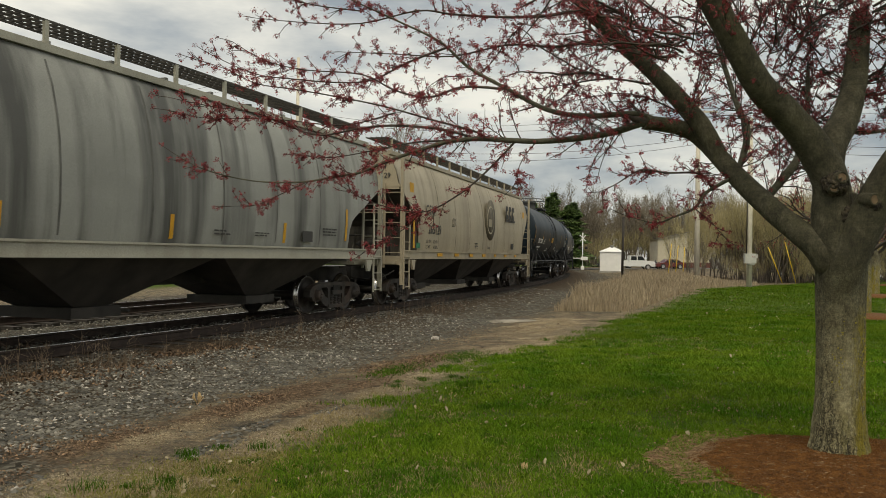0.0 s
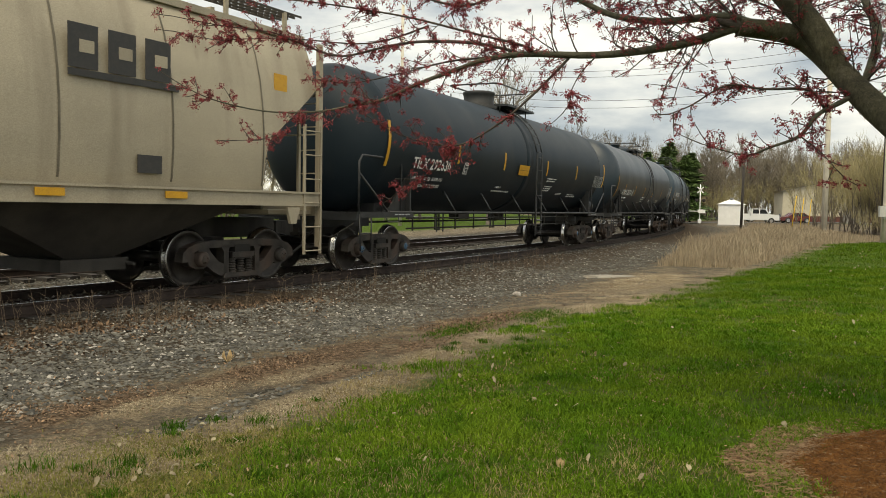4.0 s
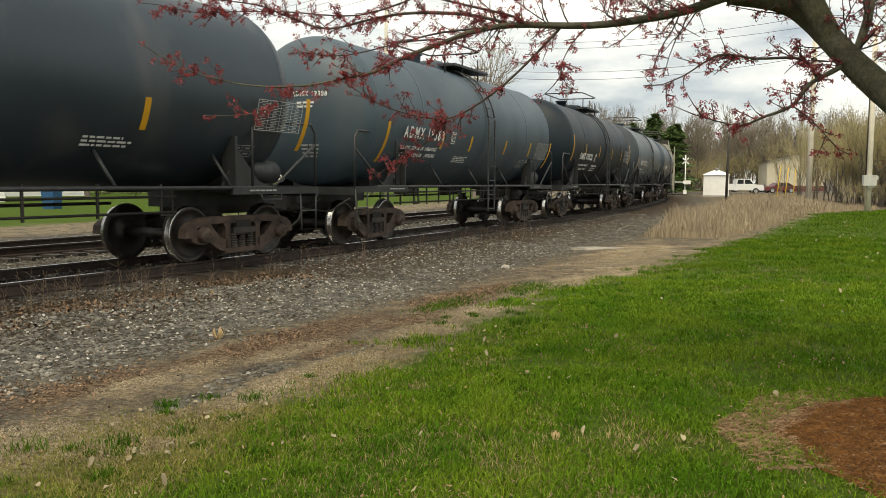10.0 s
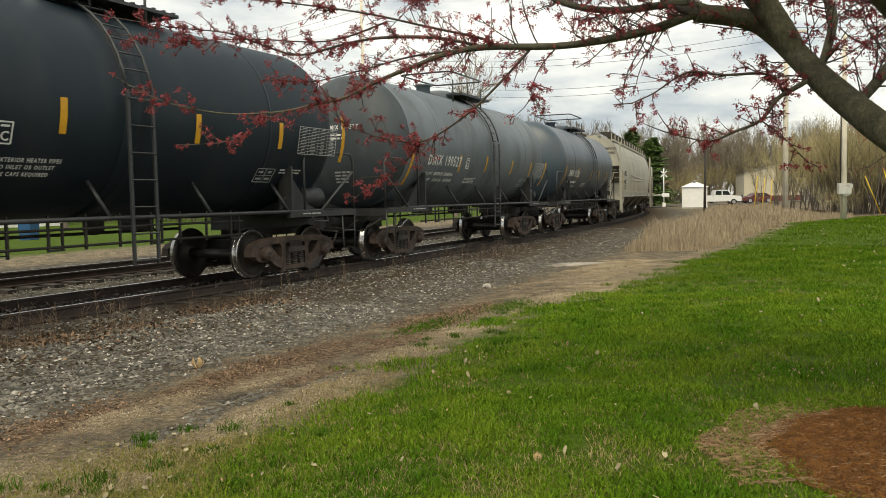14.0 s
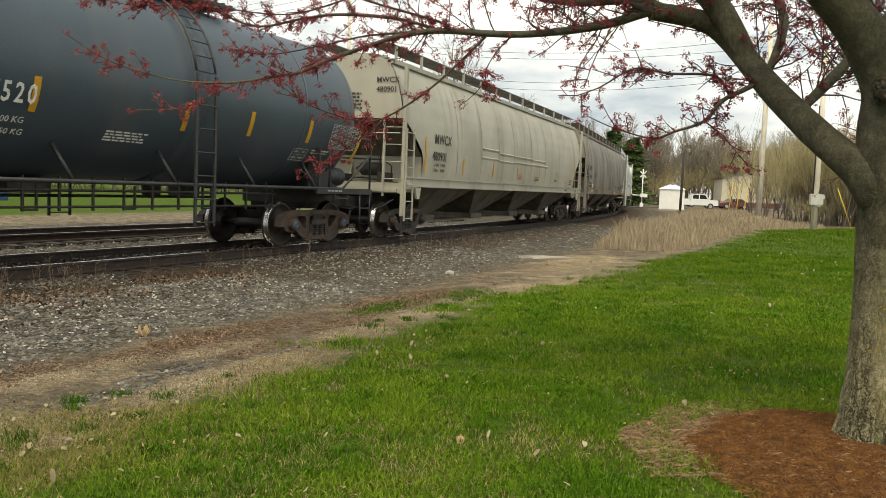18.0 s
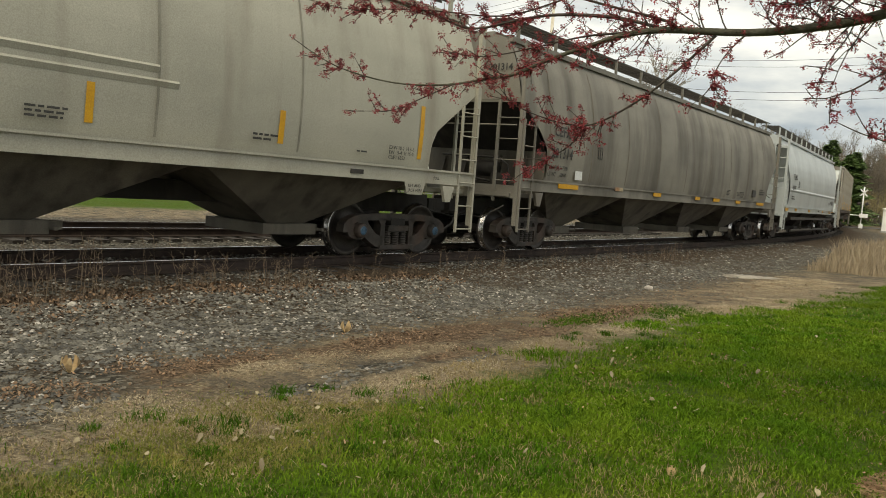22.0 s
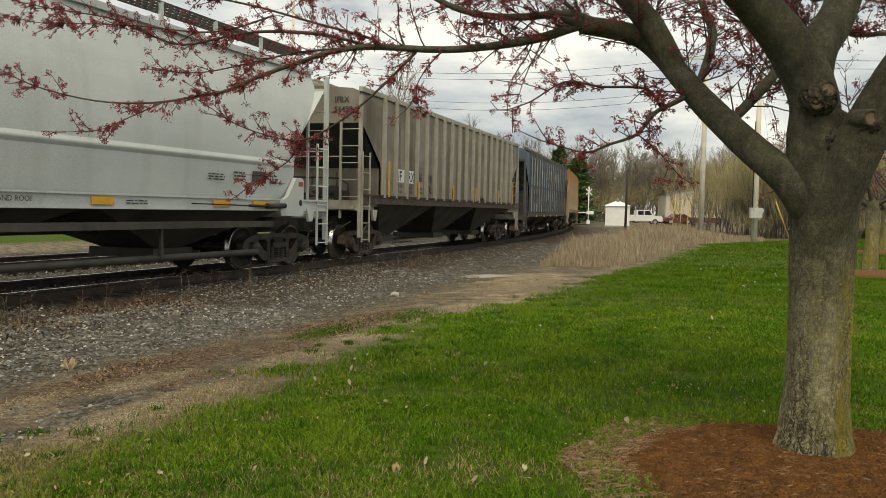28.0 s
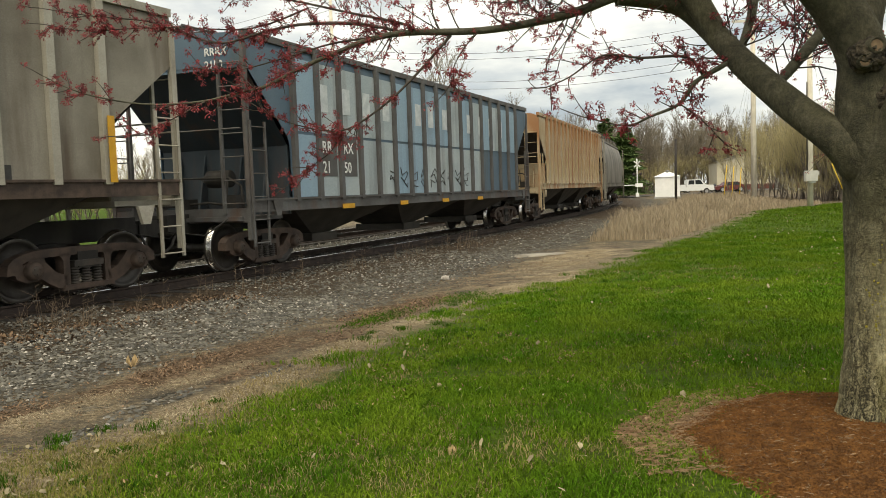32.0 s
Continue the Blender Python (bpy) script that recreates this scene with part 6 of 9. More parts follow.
M["dead_leaf"] = material("dead_leaf", (0.31, 0.20, 0.12), (0.12, 0.073, 0.045), 0.85, scale=9, bump=0.1, rnd=0.8)
M["thatch"] = material("dead_thatch", (0.27, 0.215, 0.10), (0.14, 0.105, 0.05), 0.85, scale=9, bump=0.0, rnd=0.5)
M["tan_leaf"] = material("tan_leaf", (0.50, 0.37, 0.20), (0.38, 0.26, 0.13), 0.8, scale=9, bump=0.1, rnd=0.3)
M["petal"] = material("pale_fallen_leaf", (0.36, 0.315, 0.20), (0.20, 0.16, 0.095), 0.8, scale=9, bump=0.0, rnd=0.3)
M["weed"] = material("dry_weed_stalk", (0.22, 0.165, 0.115), (0.13, 0.095, 0.065), 0.85, scale=9, bump=0.0, rnd=0.3)
M["far_bark"] = material("bare_tree_bark", (0.17, 0.145, 0.12), (0.12, 0.10, 0.085), 0.9, scale=3, bump=0.2)
M["far_twig"] = material("bare_twigs", (0.225, 0.192, 0.145), (0.16, 0.137, 0.105), 0.9, scale=2, bump=0.0, rnd=0.25)
M["shrub_twig"] = material("budding_twigs", (0.38, 0.33, 0.175), (0.28, 0.24, 0.13), 0.9, scale=1.0, bump=0.0, rnd=0.35)
M["needles"] = material("conifer_needles", (0.15, 0.235, 0.065), (0.09, 0.15, 0.043), 0.8, scale=1.5, bump=0.0, rnd=0.4)


def soup(name, verts, faces, mat, shade=False):
    """A mesh from numpy arrays: verts (n, 3), faces (m, 3)."""
    me = bpy.data.meshes.new(name)
    n, m = len(verts), len(faces)
    me.vertices.add(n)
    me.vertices.foreach_set("co", np.asarray(verts, np.float32).ravel())
    me.loops.add(m * 3)
    me.loops.foreach_set("vertex_index", np.asarray(faces, np.int32).ravel())
    me.polygons.add(m)
    me.polygons.foreach_set("loop_start", np.arange(0, 3 * m, 3, dtype=np.int32))
    me.polygons.foreach_set("use_smooth", np.full(m, shade))
    me.materials.append(mat)
    me.update(calc_edges=True)
    return me


def arc_np(s, o):
    a, r = s / RAD, RAD + o
    return CX + r * (DVX * np.sin(a) + DVY * np.cos(a)), CY + r * (DVY * np.sin(a) - DVX * np.cos(a))


def ground_np(x, y):
    return np.array([ground_z(a, b) for a, b in zip(x, y)])


def value_noise(x, y, size, seed=0):
    """Smooth noise from 0 to 1 over the ground, its patches about size metres across."""
    u, v = np.asarray(x) / size, np.asarray(y) / size
    i, j = np.floor(u).astype(np.int64), np.floor(v).astype(np.int64)
    fu, fv = u - i, v - j
    fu, fv = fu * fu * (3 - 2 * fu), fv * fv * (3 - 2 * fv)

    def corner(a, b):
        h = np.sin(a * 127.1 + b * 311.7 + seed * 74.7) * 43758.5453
        return h - np.floor(h)
    low = corner(i, j) * (1 - fu) + corner(i + 1, j) * fu
    high = corner(i, j + 1) * (1 - fu) + corner(i + 1, j + 1) * fu
    return low * (1 - fv) + high * fv


def patchy(x, y, size, seed=0):
    return 0.55 * value_noise(x, y, size, seed) + 0.3 * value_noise(x, y, size * 0.43, seed + 1) + 0.15 * value_noise(x, y, size * 0.19, seed + 2)


def blades(name, x, y, z, h, w, lean, mat, rng, label, category="grass", simple=False):
    """One bent blade of three triangles for each place; a simple one has a single triangle."""
    n = len(x)
    a = rng.uniform(0, 2 * np.pi, n)
    b = rng.uniform(0, 2 * np.pi, n)
    l = h * lean * rng.uniform(0.2, 1.3, n)
    dx, dy = np.cos(a) * w / 2, np.sin(a) * w / 2
    base1, base2 = np.stack([x - dx, y - dy, z - 0.01], 1), np.stack([x + dx, y + dy, z - 0.01], 1)
    tip = np.stack([x + np.cos(b) * l, y + np.sin(b) * l, z + h], 1)
    if simple:
        v = np.stack([base1, base2, tip], 1).reshape(-1, 3)
        f = np.arange(n)[:, None] * 3 + np.array([[0, 1, 2]])
    else:
        mx, my = x + np.cos(b) * l * 0.35, y + np.sin(b) * l * 0.35
        mid1, mid2 = np.stack([mx - dx * 0.8, my - dy * 0.8, z + h * 0.7], 1), np.stack([mx + dx * 0.8, my + dy * 0.8, z + h * 0.7], 1)
        v = np.stack([base1, base2, mid1, mid2, tip], 1).reshape(-1, 3)
        i = np.arange(n)[:, None] * 5
        f = np.concatenate([i + [0, 1, 3], i + [0, 3, 2], i + [2, 3, 4]], 1).reshape(-1, 3)
    ob = new(name, soup(name, v, f, mat))
    return tagged(ob, label, category, kind="stuff")


BED = (3.20, 6.65, 1.36, 1.23)            # middle and half-axes of the mulch ring


def bed_rim(a):
    return 1 + 0.03 * np.sin(3 * a + 1) + 0.02 * np.sin(7 * a) + 0.02 * np.sin(13 * a + 2)


def in_mulch(x, y):
    """Inside the ring, or in the thin scatter along its western rim."""
    u, v = (x - BED[0]) / BED[2], (y - BED[1]) / BED[3]
    a = np.arctan2(v, u)
    west = np.clip(1 - np.abs(a - 2.65) / 0.65, 0, 1) ** 0.5
    return u * u + v * v < (bed_rim(a) * (0.97 + 0.09 * west + 0.10 * (value_noise(x, y, 0.13, 5) - 0.5))) ** 2


def build_lawn():
    rng = np.random.default_rng(3)
    zones = (("lawn_grass", 0.0, 6.5, 12.0, 6200, False, "short green lawn grass with darker clumps"),
             ("lawn_grass", 6.5, 12.5, 15.0, 2600, False, "short green lawn grass under the maple"),
             ("lawn_grass", 12.5, 23.0, 20.0, 1500, True, "green lawn grass further out"),
             ("lawn_grass", 23.0, 50.0, 30.0, 190, True, "green lawn grass towards the thicket"))
    for name, s0, s1, o1, dens, simple, lab in zones:
        n = int((s1 - s0 + 3) * (o1 - 5.2) * dens)
        s, o = rng.uniform(s0 - 1.5, s1 + 1.5, n), rng.uniform(5.2, o1, n)
        x, y = arc_np(s, o)
        rag = patchy(x, y, 0.9, 4) - 0.5
        past = o - lawn_edge(s) + rag * 2.2
        full = patchy(x, y, 0.42, 11)
        keep = rng.random(n) < np.clip((past + 0.35) / 0.9, 0.0, 1) * np.clip((full - 0.22) / 0.22, 0.35, 1) * np.clip((o - lawn_edge(s) - 0.2) / 1.1 + np.maximum(0, s - 3.0) * 0.6, 0.16, 1)
        keep &= rng.random(n) < np.clip((s - s0 + 1.5) / 3, 0, 1) * np.clip((s1 + 1.5 - s) / 3, 0, 1)
        keep &= ~in_mulch(x, y)
        keep &= (x - 0.6) ** 2 + (y - 1.5) ** 2 > 1.6 ** 2
        keep &= ~((s < 2.0) & (o > 9.0))
        x, y, full = x[keep], y[keep], full[keep]
        d = np.hypot(x - 0.6, y - 2.0)
        h = rng.uniform(0.012, 0.038, len(x)) * (0.35 + 1.3 * full) * (1 + 0.025 * d)
        blades(name, x, y, ground_np(x, y), h, 0.0030 + 0.00075 * d, 1.25, M["blade"], rng, lab, simple=simple)
    # dead blades lying among the green ones
    n = 150000
    s, o = 0.5 + 14 * rng.random(n) ** 1.4, rng.uniform(5.4, 12, n)
    x, y = arc_np(s, o)
    dead = patchy(x, y, 0.55, 31) + 0.16 * np.exp(-np.maximum(0, o - lawn_edge(s)) / 0.8)
    keep = (rng.random(n) < np.clip((dead - 0.50) / 0.10, 0.10, 1) * np.clip((8.5 - s) / 4.5, 0.04, 0.8)) & ~in_mulch(x, y) & ((x - 0.6) ** 2 + (y - 1.5) ** 2 > 1.6 ** 2) & (o > lawn_edge(s) - 0.6)
    x, y = x[keep], y[keep]
    d = np.hypot(x - 0.6, y - 2.0)
    blades("dead_blades", x, y, ground_np(x, y) + 0.014, rng.uniform(0.008, 0.024, len(x)), 0.0018 + 0.0006 * d, 2.2, M["thatch"], rng, "dry tan blades among the green grass")
    # thin olive-yellow grass where the lawn gives out
    n = 52000
    s, o = rng.uniform(0.5, 4.2, n), rng.normal(6.35, 0.42, n)
    x, y = arc_np(s, o)
    keep = (rng.random(n) < np.clip((patchy(x, y, 0.5, 61) - 0.30) / 0.25, 0.1, 1)) & ((x - 0.6) ** 2 + (y - 1.5) ** 2 > 1.6 ** 2)
    x, y = x[keep], y[keep]
    blades("sparse_grass", x, y, ground_np(x, y), rng.uniform(0.008, 0.026, len(x)), 0.0042, 1.7, M["sallow"], rng, "sparse olive-yellow grass where the lawn is thin")
    # straw on the bare strip
    n = 420000
    s, o = 0.3 + 20 * rng.random(n) ** 1.3, rng.uniform(4.3, 7.0, n)
    x, y = arc_np(s, o)
    past = o - lawn_edge(s)
    mat = cover(STRAW_SPOTS, s, o) + 2.2 * (patchy(x, y, 0.7, 21) - 0.5)
    keep = (rng.random(n) < np.clip((mat + 0.25) / 0.5, 0.05, 1) ** 1.5 * np.clip((patchy(x, y, 0.22, 23) - 0.30) / 0.3, 0.08, 1)) & (past < 0.35 + (patchy(x, y, 0.8, 22) - 0.5) * 2)
    x, y = x[keep], y[keep]
    d = np.hypot(x - 0.6, y - 2.0)
    blades("dry_grass", x, y, ground_np(x, y), rng.uniform(0.004, 0.012, len(x)), 0.0018 + 0.0008 * d, 5.0, M["straw"], rng, "matted dry grass along the lawn's edge", simple=True)
    # taller dark tufts along the lawn's edge
    n = 150
    s0, u = np.concatenate([rng.uniform(1.2, 4.2, n // 2), rng.uniform(4.2, 14, n // 2)]), np.concatenate([rng.uniform(-0.9, 1.6, n // 2), rng.uniform(-0.6, 1.6, n // 2)])
    per = 70
    big = np.repeat(rng.uniform(0.5, 1.25, n), per)
    s = np.repeat(s0, per) + rng.normal(0, 0.055, n * per) * big
    o = np.repeat(lawn_edge(s0) + u, per) + rng.normal(0, 0.055, n * per) * big
    x, y = arc_np(s, o)
    away = ~in_mulch(x, y) & ((x - 0.6) ** 2 + (y - 1.5) ** 2 > 1.6 ** 2)
    x, y, big = x[away], y[away], big[away]
    blades("grass_tufts", x, y, ground_np(x, y), rng.uniform(0.025, 0.075, len(x)) * big, 0.0055, 1.1, M["tuft"], rng, "taller dark green tufts of grass")
    # tall dry stand by the track
    n = 56000
    s = 23.0 + 42 * rng.random(n) ** 1.15
    inner, outer = 4.3 + 0.028 * (s - 20), np.minimum(lawn_edge(s) - 0.5, 13.0)
    o = inner + (outer - inner) * rng.random(n)
    x, y = arc_np(s, o)
    keep = rng.random(n) < np.clip((s - 21.5) / 6, 0.05, 1) * np.clip((patchy(x, y, 2.2, 41) - 0.25) / 0.3, 0.25, 1)
    x, y, s, o = x[keep], y[keep], s[keep], o[keep]
    rim = np.clip((lawn_edge(s) - 0.2 - o) / 0.9, 0.25, 1)
    blades("tall_dry_grass", x, y, ground_np(x, y), rng.uniform(0.2, 0.85, len(x)) * np.clip((s - 20) / 7, 0.25, 1) * rim * (0.55 + 0.9 * patchy(x, y, 1.6, 43)) * np.clip((12.5 - o) / 4, 0.28, 1), 0.008 + 0.00035 * s, 0.38, M["tall_straw"], rng, "stand of tall tan dry grass beside the track")
    n = 1100                                         # green weeds in the dirt
    s, o = rng.normal(9.2, 0.45, n), rng.normal(5.0, 0.13, n)
    s2, o2 = rng.normal(11.0, 0.35, n), rng.normal(5.4, 0.2, n)
    x, y = arc_np(np.concatenate([s, s2]), np.concatenate([o, o2]))
    blades("low_weeds", x, y, ground_np(x, y), rng.uniform(0.012, 0.035, len(x)), 0.011, 1.8, M["tuft"], rng, "patches of low green weeds in the dirt")


OCTA = np.array([(1, 0, 0), (-1, 0, 0), (0, 1, 0), (0, -1, 0), (0, 0, 1), (0, 0, -1)], float)
OCTF = np.array([(0, 2, 4), (2, 1, 4), (1, 3, 4), (3, 0, 4), (2, 0, 5), (1, 2, 5), (3, 1, 5), (0, 3, 5)])


def stones(name, x, y, z, size, mat, rng, label, flat=0.6):
    n = len(x)
    k = OCTA[None] * rng.uniform(0.65, 1.35, (n, 6, 1)) + rng.normal(0, 0.18, (n, 6, 3))
    k[:, :, 2] *= flat
    a = rng.uniform(0, 2 * np.pi, n)
    c, s = np.cos(a)[:, None], np.sin(a)[:, None]
    v = np.stack([k[:, :, 0] * c - k[:, :, 1] * s, k[:, :, 0] * s + k[:, :, 1] * c, k[:, :, 2]], 2) * size[:, None, None]
    v += np.stack([x, y, z], 1)[:, None]
    f = (np.arange(n)[:, None, None] * 6 + OCTF[None]).reshape(-1, 3)
    return tagged(new(name, soup(name, v.reshape(-1, 3), f, mat)), label, "stones", kind="stuff")


def build_ballast():
    rng = np.random.default_rng(5)
    X, Y, Z, R = [], [], [], []
    for s0, s1, o0, o1, dens, lift in ((-6, 5, 1.3, 4.5, 950, 0.0), (5, 11, 1.2, 4.4, 560, 0.0), (-6, 9, 0.15, 1.8, 260, 0.0), (11, 20, 0.15, 4.4, 170, 0.0), (20, 40, 0.15, 4.2, 45, 0.0), (1.0, 3.4, 4.2, 5.4, 520, 0.0), (3.6, 6.3, 5.2, 5.75, 330, 0.0), (-6, 30, -1.4, -0.1, 110, 0.06), (-8, 34, -5.0, -1.6, 55, 0.03), (-8, 40, -9.5, -6.6, 22, 0.02)):
        n = int((s1 - s0) * (o1 - o0) * dens)
        s, o = rng.uniform(s0, s1, n), rng.uniform(o0, o1, n)
        edge = (o > 3.2) & (rng.random(n) < np.clip((o - 3.2) / 1.2, 0, 1)) & (rng.random(n) > np.clip(0.3 + 2.5 * cover(STONE_SPOTS, s, o), 0, 1))
        s, o = s[~edge], o[~edge]
        x, y = arc_np(s, o)
        X.append(x), Y.append(y), Z.append(ground_np(x, y) + lift), R.append((0.010 + 0.024 * rng.random(len(x)) ** 1.8) * (1 + np.maximum(0, s - 6) * 0.02))
    x, y, z, r = (np.concatenate(q) for q in (X, Y, Z, R))
    pale = rng.random(len(x)) < 0.075
    stones("ballast", x[~pale], y[~pale], z[~pale] + 0.003, r[~pale], M["stone"], rng, "loose grey ballast stones along the track")
    stones("pale_gravel", x[pale], y[pale], z[pale] + 0.006, r[pale] * 0.85, M["pale_stone"], rng, "pale stones scattered in the ballast")


def leaves(name, x, y, z, size, mat, rng, label):
    n = len(x)
    a = rng.uniform(0, 2 * np.pi, n)
    ca, sa = np.cos(a), np.sin(a)
    tilt = rng.normal(0, 0.5, (n, 2))
    pts = np.array([(1, 0), (0.35, 0.55), (-0.7, 0.45), (-1, 0), (-0.7, -0.45), (0.35, -0.55)])
    px, py = pts[None, :, 0] * size[:, None], pts[None, :, 1] * size[:, None]
    vx, vy = px * ca[:, None] - py * sa[:, None], px * sa[:, None] + py * ca[:, None]
    vz = px * tilt[:, :1] + np.abs(py) * 0.5 + py * tilt[:, 1:]
    vz -= vz.min(1, keepdims=True)
    v = np.stack([vx + x[:, None], vy + y[:, None], vz + z[:, None] + 0.004], 2).reshape(-1, 3)
    f = (np.arange(n)[:, None, None] * 6 + np.array([(0, 1, 5), (1, 2, 4), (1, 4, 5), (2, 3, 4)])[None]).reshape(-1, 3)
    return tagged(new(name, soup(name, v, f, mat)), label, "leaves", kind="stuff")


def build_litter():
    rng = np.random.default_rng(8)
    n = 90000
    s, o = -4 + 22 * rng.random(n) ** 1.4, rng.normal(4.6, 0.7, n)
    x, y = arc_np(s, o)
    keep = rng.random(n) < np.clip((cover(LEAF_SPOTS, s, o) + 2.6 * (patchy(x, y, 0.6, 51) - 0.5)) / 0.5, 0.07, 0.8)
    s, x, y = s[keep], x[keep], y[keep]
    leaves("leaf_litter", x, y, ground_np(x, y), rng.uniform(0.004, 0.013, len(x)) * (1 + 0.02 * np.maximum(0, s - 5)), M["dead_leaf"], rng, "brown dead leaves strewn over the dirt")
    s, o = rng.uniform(-6, 11, 15000), 0.9 + np.abs(rng.normal(0, 0.62, 15000))
    keep = np.sin(s * 2.1 + 2 * np.sin(o * 2.7)) + np.sin(s * 4.7 - o * 3) > rng.uniform(-1.6, 1.3, 15000) + 0.9 * (s > 7)
    s, o = s[keep], o[keep]
    x, y = arc_np(s, o)
    leaves("leaf_litter", x, y, ground_np(x, y), rng.uniform(0.010, 0.028, len(x)), M["dead_leaf"], rng, "brown leaves caught in the weeds by the track")
    n = 620
    s, o = 1 + 36 * rng.random(n) ** 1.3, rng.uniform(6.0, 15, n)
    x, y = arc_np(s, o)
    away = ~in_mulch(x, y)
    x, y, s = x[away], y[away], s[away]
    leaves("fallen_leaves", x, y, ground_np(x, y) + 0.016, rng.uniform(0.006, 0.027, len(x)) * (1 + 0.015 * s), M["petal"], rng, "small pale leaves scattered on the lawn")
    n = 90                                           # pale leaves where the lawn is thin
    s, o = rng.normal(2.9, 0.8, n), rng.normal(6.2, 0.45, n)
    x, y = arc_np(s, o)
    leaves("fallen_leaves", x, y, ground_np(x, y) + 0.012, rng.uniform(0.008, 0.024, n), M["petal"], rng, "pale crumpled leaves where the lawn is thin")
    n = 4200                                         # dead bits caught in thin spots of the lawn
    c = rng.integers(0, 150, n)
    cs, co = rng.uniform(0.5, 15, 150), rng.uniform(6.2, 11.5, 150)
    s, o = cs[c] + rng.normal(0, 0.15, n), co[c] + rng.normal(0, 0.10, n)
    x, y = arc_np(s, o)
    away = ~in_mulch(x, y)
    x, y = x[away], y[away]
    leaves("lawn_litter", x, y, ground_np(x, y) + 0.015, rng.uniform(0.005, 0.013, len(x)), M["dead_leaf"], rng, "brown dead bits caught in thin spots of the lawn")
    for nm, px_, py_, sz, lab in (("dry_leaf", -2.85, 10.02, 0.11, "curled tan leaf lying on the dirt"), ("dry_leaf", -3.78, 7.17, 0.12, "bright tan curled leaf on the gravel"), ("dry_leaf", 0.55, 6.8, 0.045, "pale curled leaf standing in the lawn")):
        g = Geo()
        for k in range(5):
            a = k * 1.25
            g.grid([[(0.02 * math.cos(a), 0.02 * math.sin(a), 0), (0.02 * math.cos(a + 0.8), 0.02 * math.sin(a + 0.8), 0)], [(sz * 0.6 * math.cos(a - 0.1), sz * 0.6 * math.sin(a - 0.1), sz * 0.5), (sz * 0.6 * math.cos(a + 0.7), sz * 0.6 * math.sin(a + 0.7), sz * 0.6)], [(sz * 0.5 * math.cos(a + 0.2), sz * 0.5 * math.sin(a + 0.2), sz), (sz * 0.45 * math.cos(a + 0.5), sz * 0.45 * math.sin(a + 0.5), sz * 1.05)]], True)
        ob = part(nm, g, M["tan_leaf"])
        ob.location = (px_, py_, ground_z(px_, py_))
        tagged(ob, lab, "leaf")
    rng2 = random.Random(2)
    for nm, px_, py_, r, mt, lab in (("rock", -0.3, 17.38, 0.085, "pale_stone", "pale angular rock on the verge"), ("rock", -5.69, 9.27, 0.05, "pale_stone", "white stone in the weeds"), ("rock", -6.43, 7.82, 0.085, "pale_stone", "white stone among dry weeds"), ("rock", -6.15, 7.86, 0.11, "tan_stone", "tan lump of stone among dry weeds")):
        bm = bmesh.new()
        bmesh.ops.create_icosphere(bm, subdivisions=2, radius=r)
        for v in bm.verts:
            v.co *= rng2.uniform(0.8, 1.15)
            v.co.z *= 0.65
        me = bpy.data.meshes.new(nm)
        bm.to_mesh(me)
        bm.free()
        me.materials.append(M[mt])
        ob = new(nm, me)
        ob.location = (px_, py_, ground_z(px_, py_) + r * 0.35)
        tagged(ob, lab, "rock")
    # pale slab of broken concrete lying flush in the verge
    g = Geo()
    n = 22
    ring = [(0.62 * math.cos(2 * math.pi * k / n) * (1 + 0.25 * math.sin(3.3 * k)), 0.34 * math.sin(2 * math.pi * k / n) * (1 + 0.2 * math.cos(2.1 * k))) for k in range(n)]
    g.add([(x, y, 0.0) for x, y in ring] + [(x * 0.93, y * 0.9, 0.05) for x, y in ring], [tuple(range(n, 2 * n))] + [(k, (k + 1) % n, (k + 1) % n + n, k + n) for k in range(n)])
    ob = part("concrete_slab", g, M["dusty_slab"])
    ob.matrix_basis = pose(1.75, 22.1, ground_z(1.75, 22.1) - 0.02, 0, 0, 14)
    tagged(ob, "long pale slab of broken concrete in the gravel", "slab")


def build_weeds():
    rng = random.Random(12)
    g = Geo()
    for i in range(900):
        s = rng.gauss(0.3, 1.7) if i < 640 else rng.uniform(2, 8) if i < 780 else rng.uniform(8, 24)
        o = 0.85 + abs(rng.gauss(0, 0.42))
        p = arc(s, o)
        p.z = ground_z(p.x, p.y)
        h = rng.uniform(0.2, 0.8) ** 1.2 * (0.7 if s > 6 else 1)
        q = p + Vector((rng.gauss(0, 0.12) * h, rng.gauss(0, 0.12) * h, h))
        g.tube([p, p.lerp(q, 0.5) + Vector((rng.gauss(0, 0.02), rng.gauss(0, 0.02), 0)), q], [0.0042, 0.0032, 0.0015], 3, False)
        for k in range(rng.randint(2, 6)):
            b = p.lerp(q, rng.uniform(0.25, 0.95))
            g.tube([b, b + Vector((rng.gauss(0, 0.07), rng.gauss(0, 0.07), rng.uniform(0.03, 0.13)))], [0.003, 0.0012], 3, False)
    ob = part("dry_weeds", g, M["weed"])
    tagged(ob, "leafless brown weed stalks beside the rail", "weeds", kind="stuff")


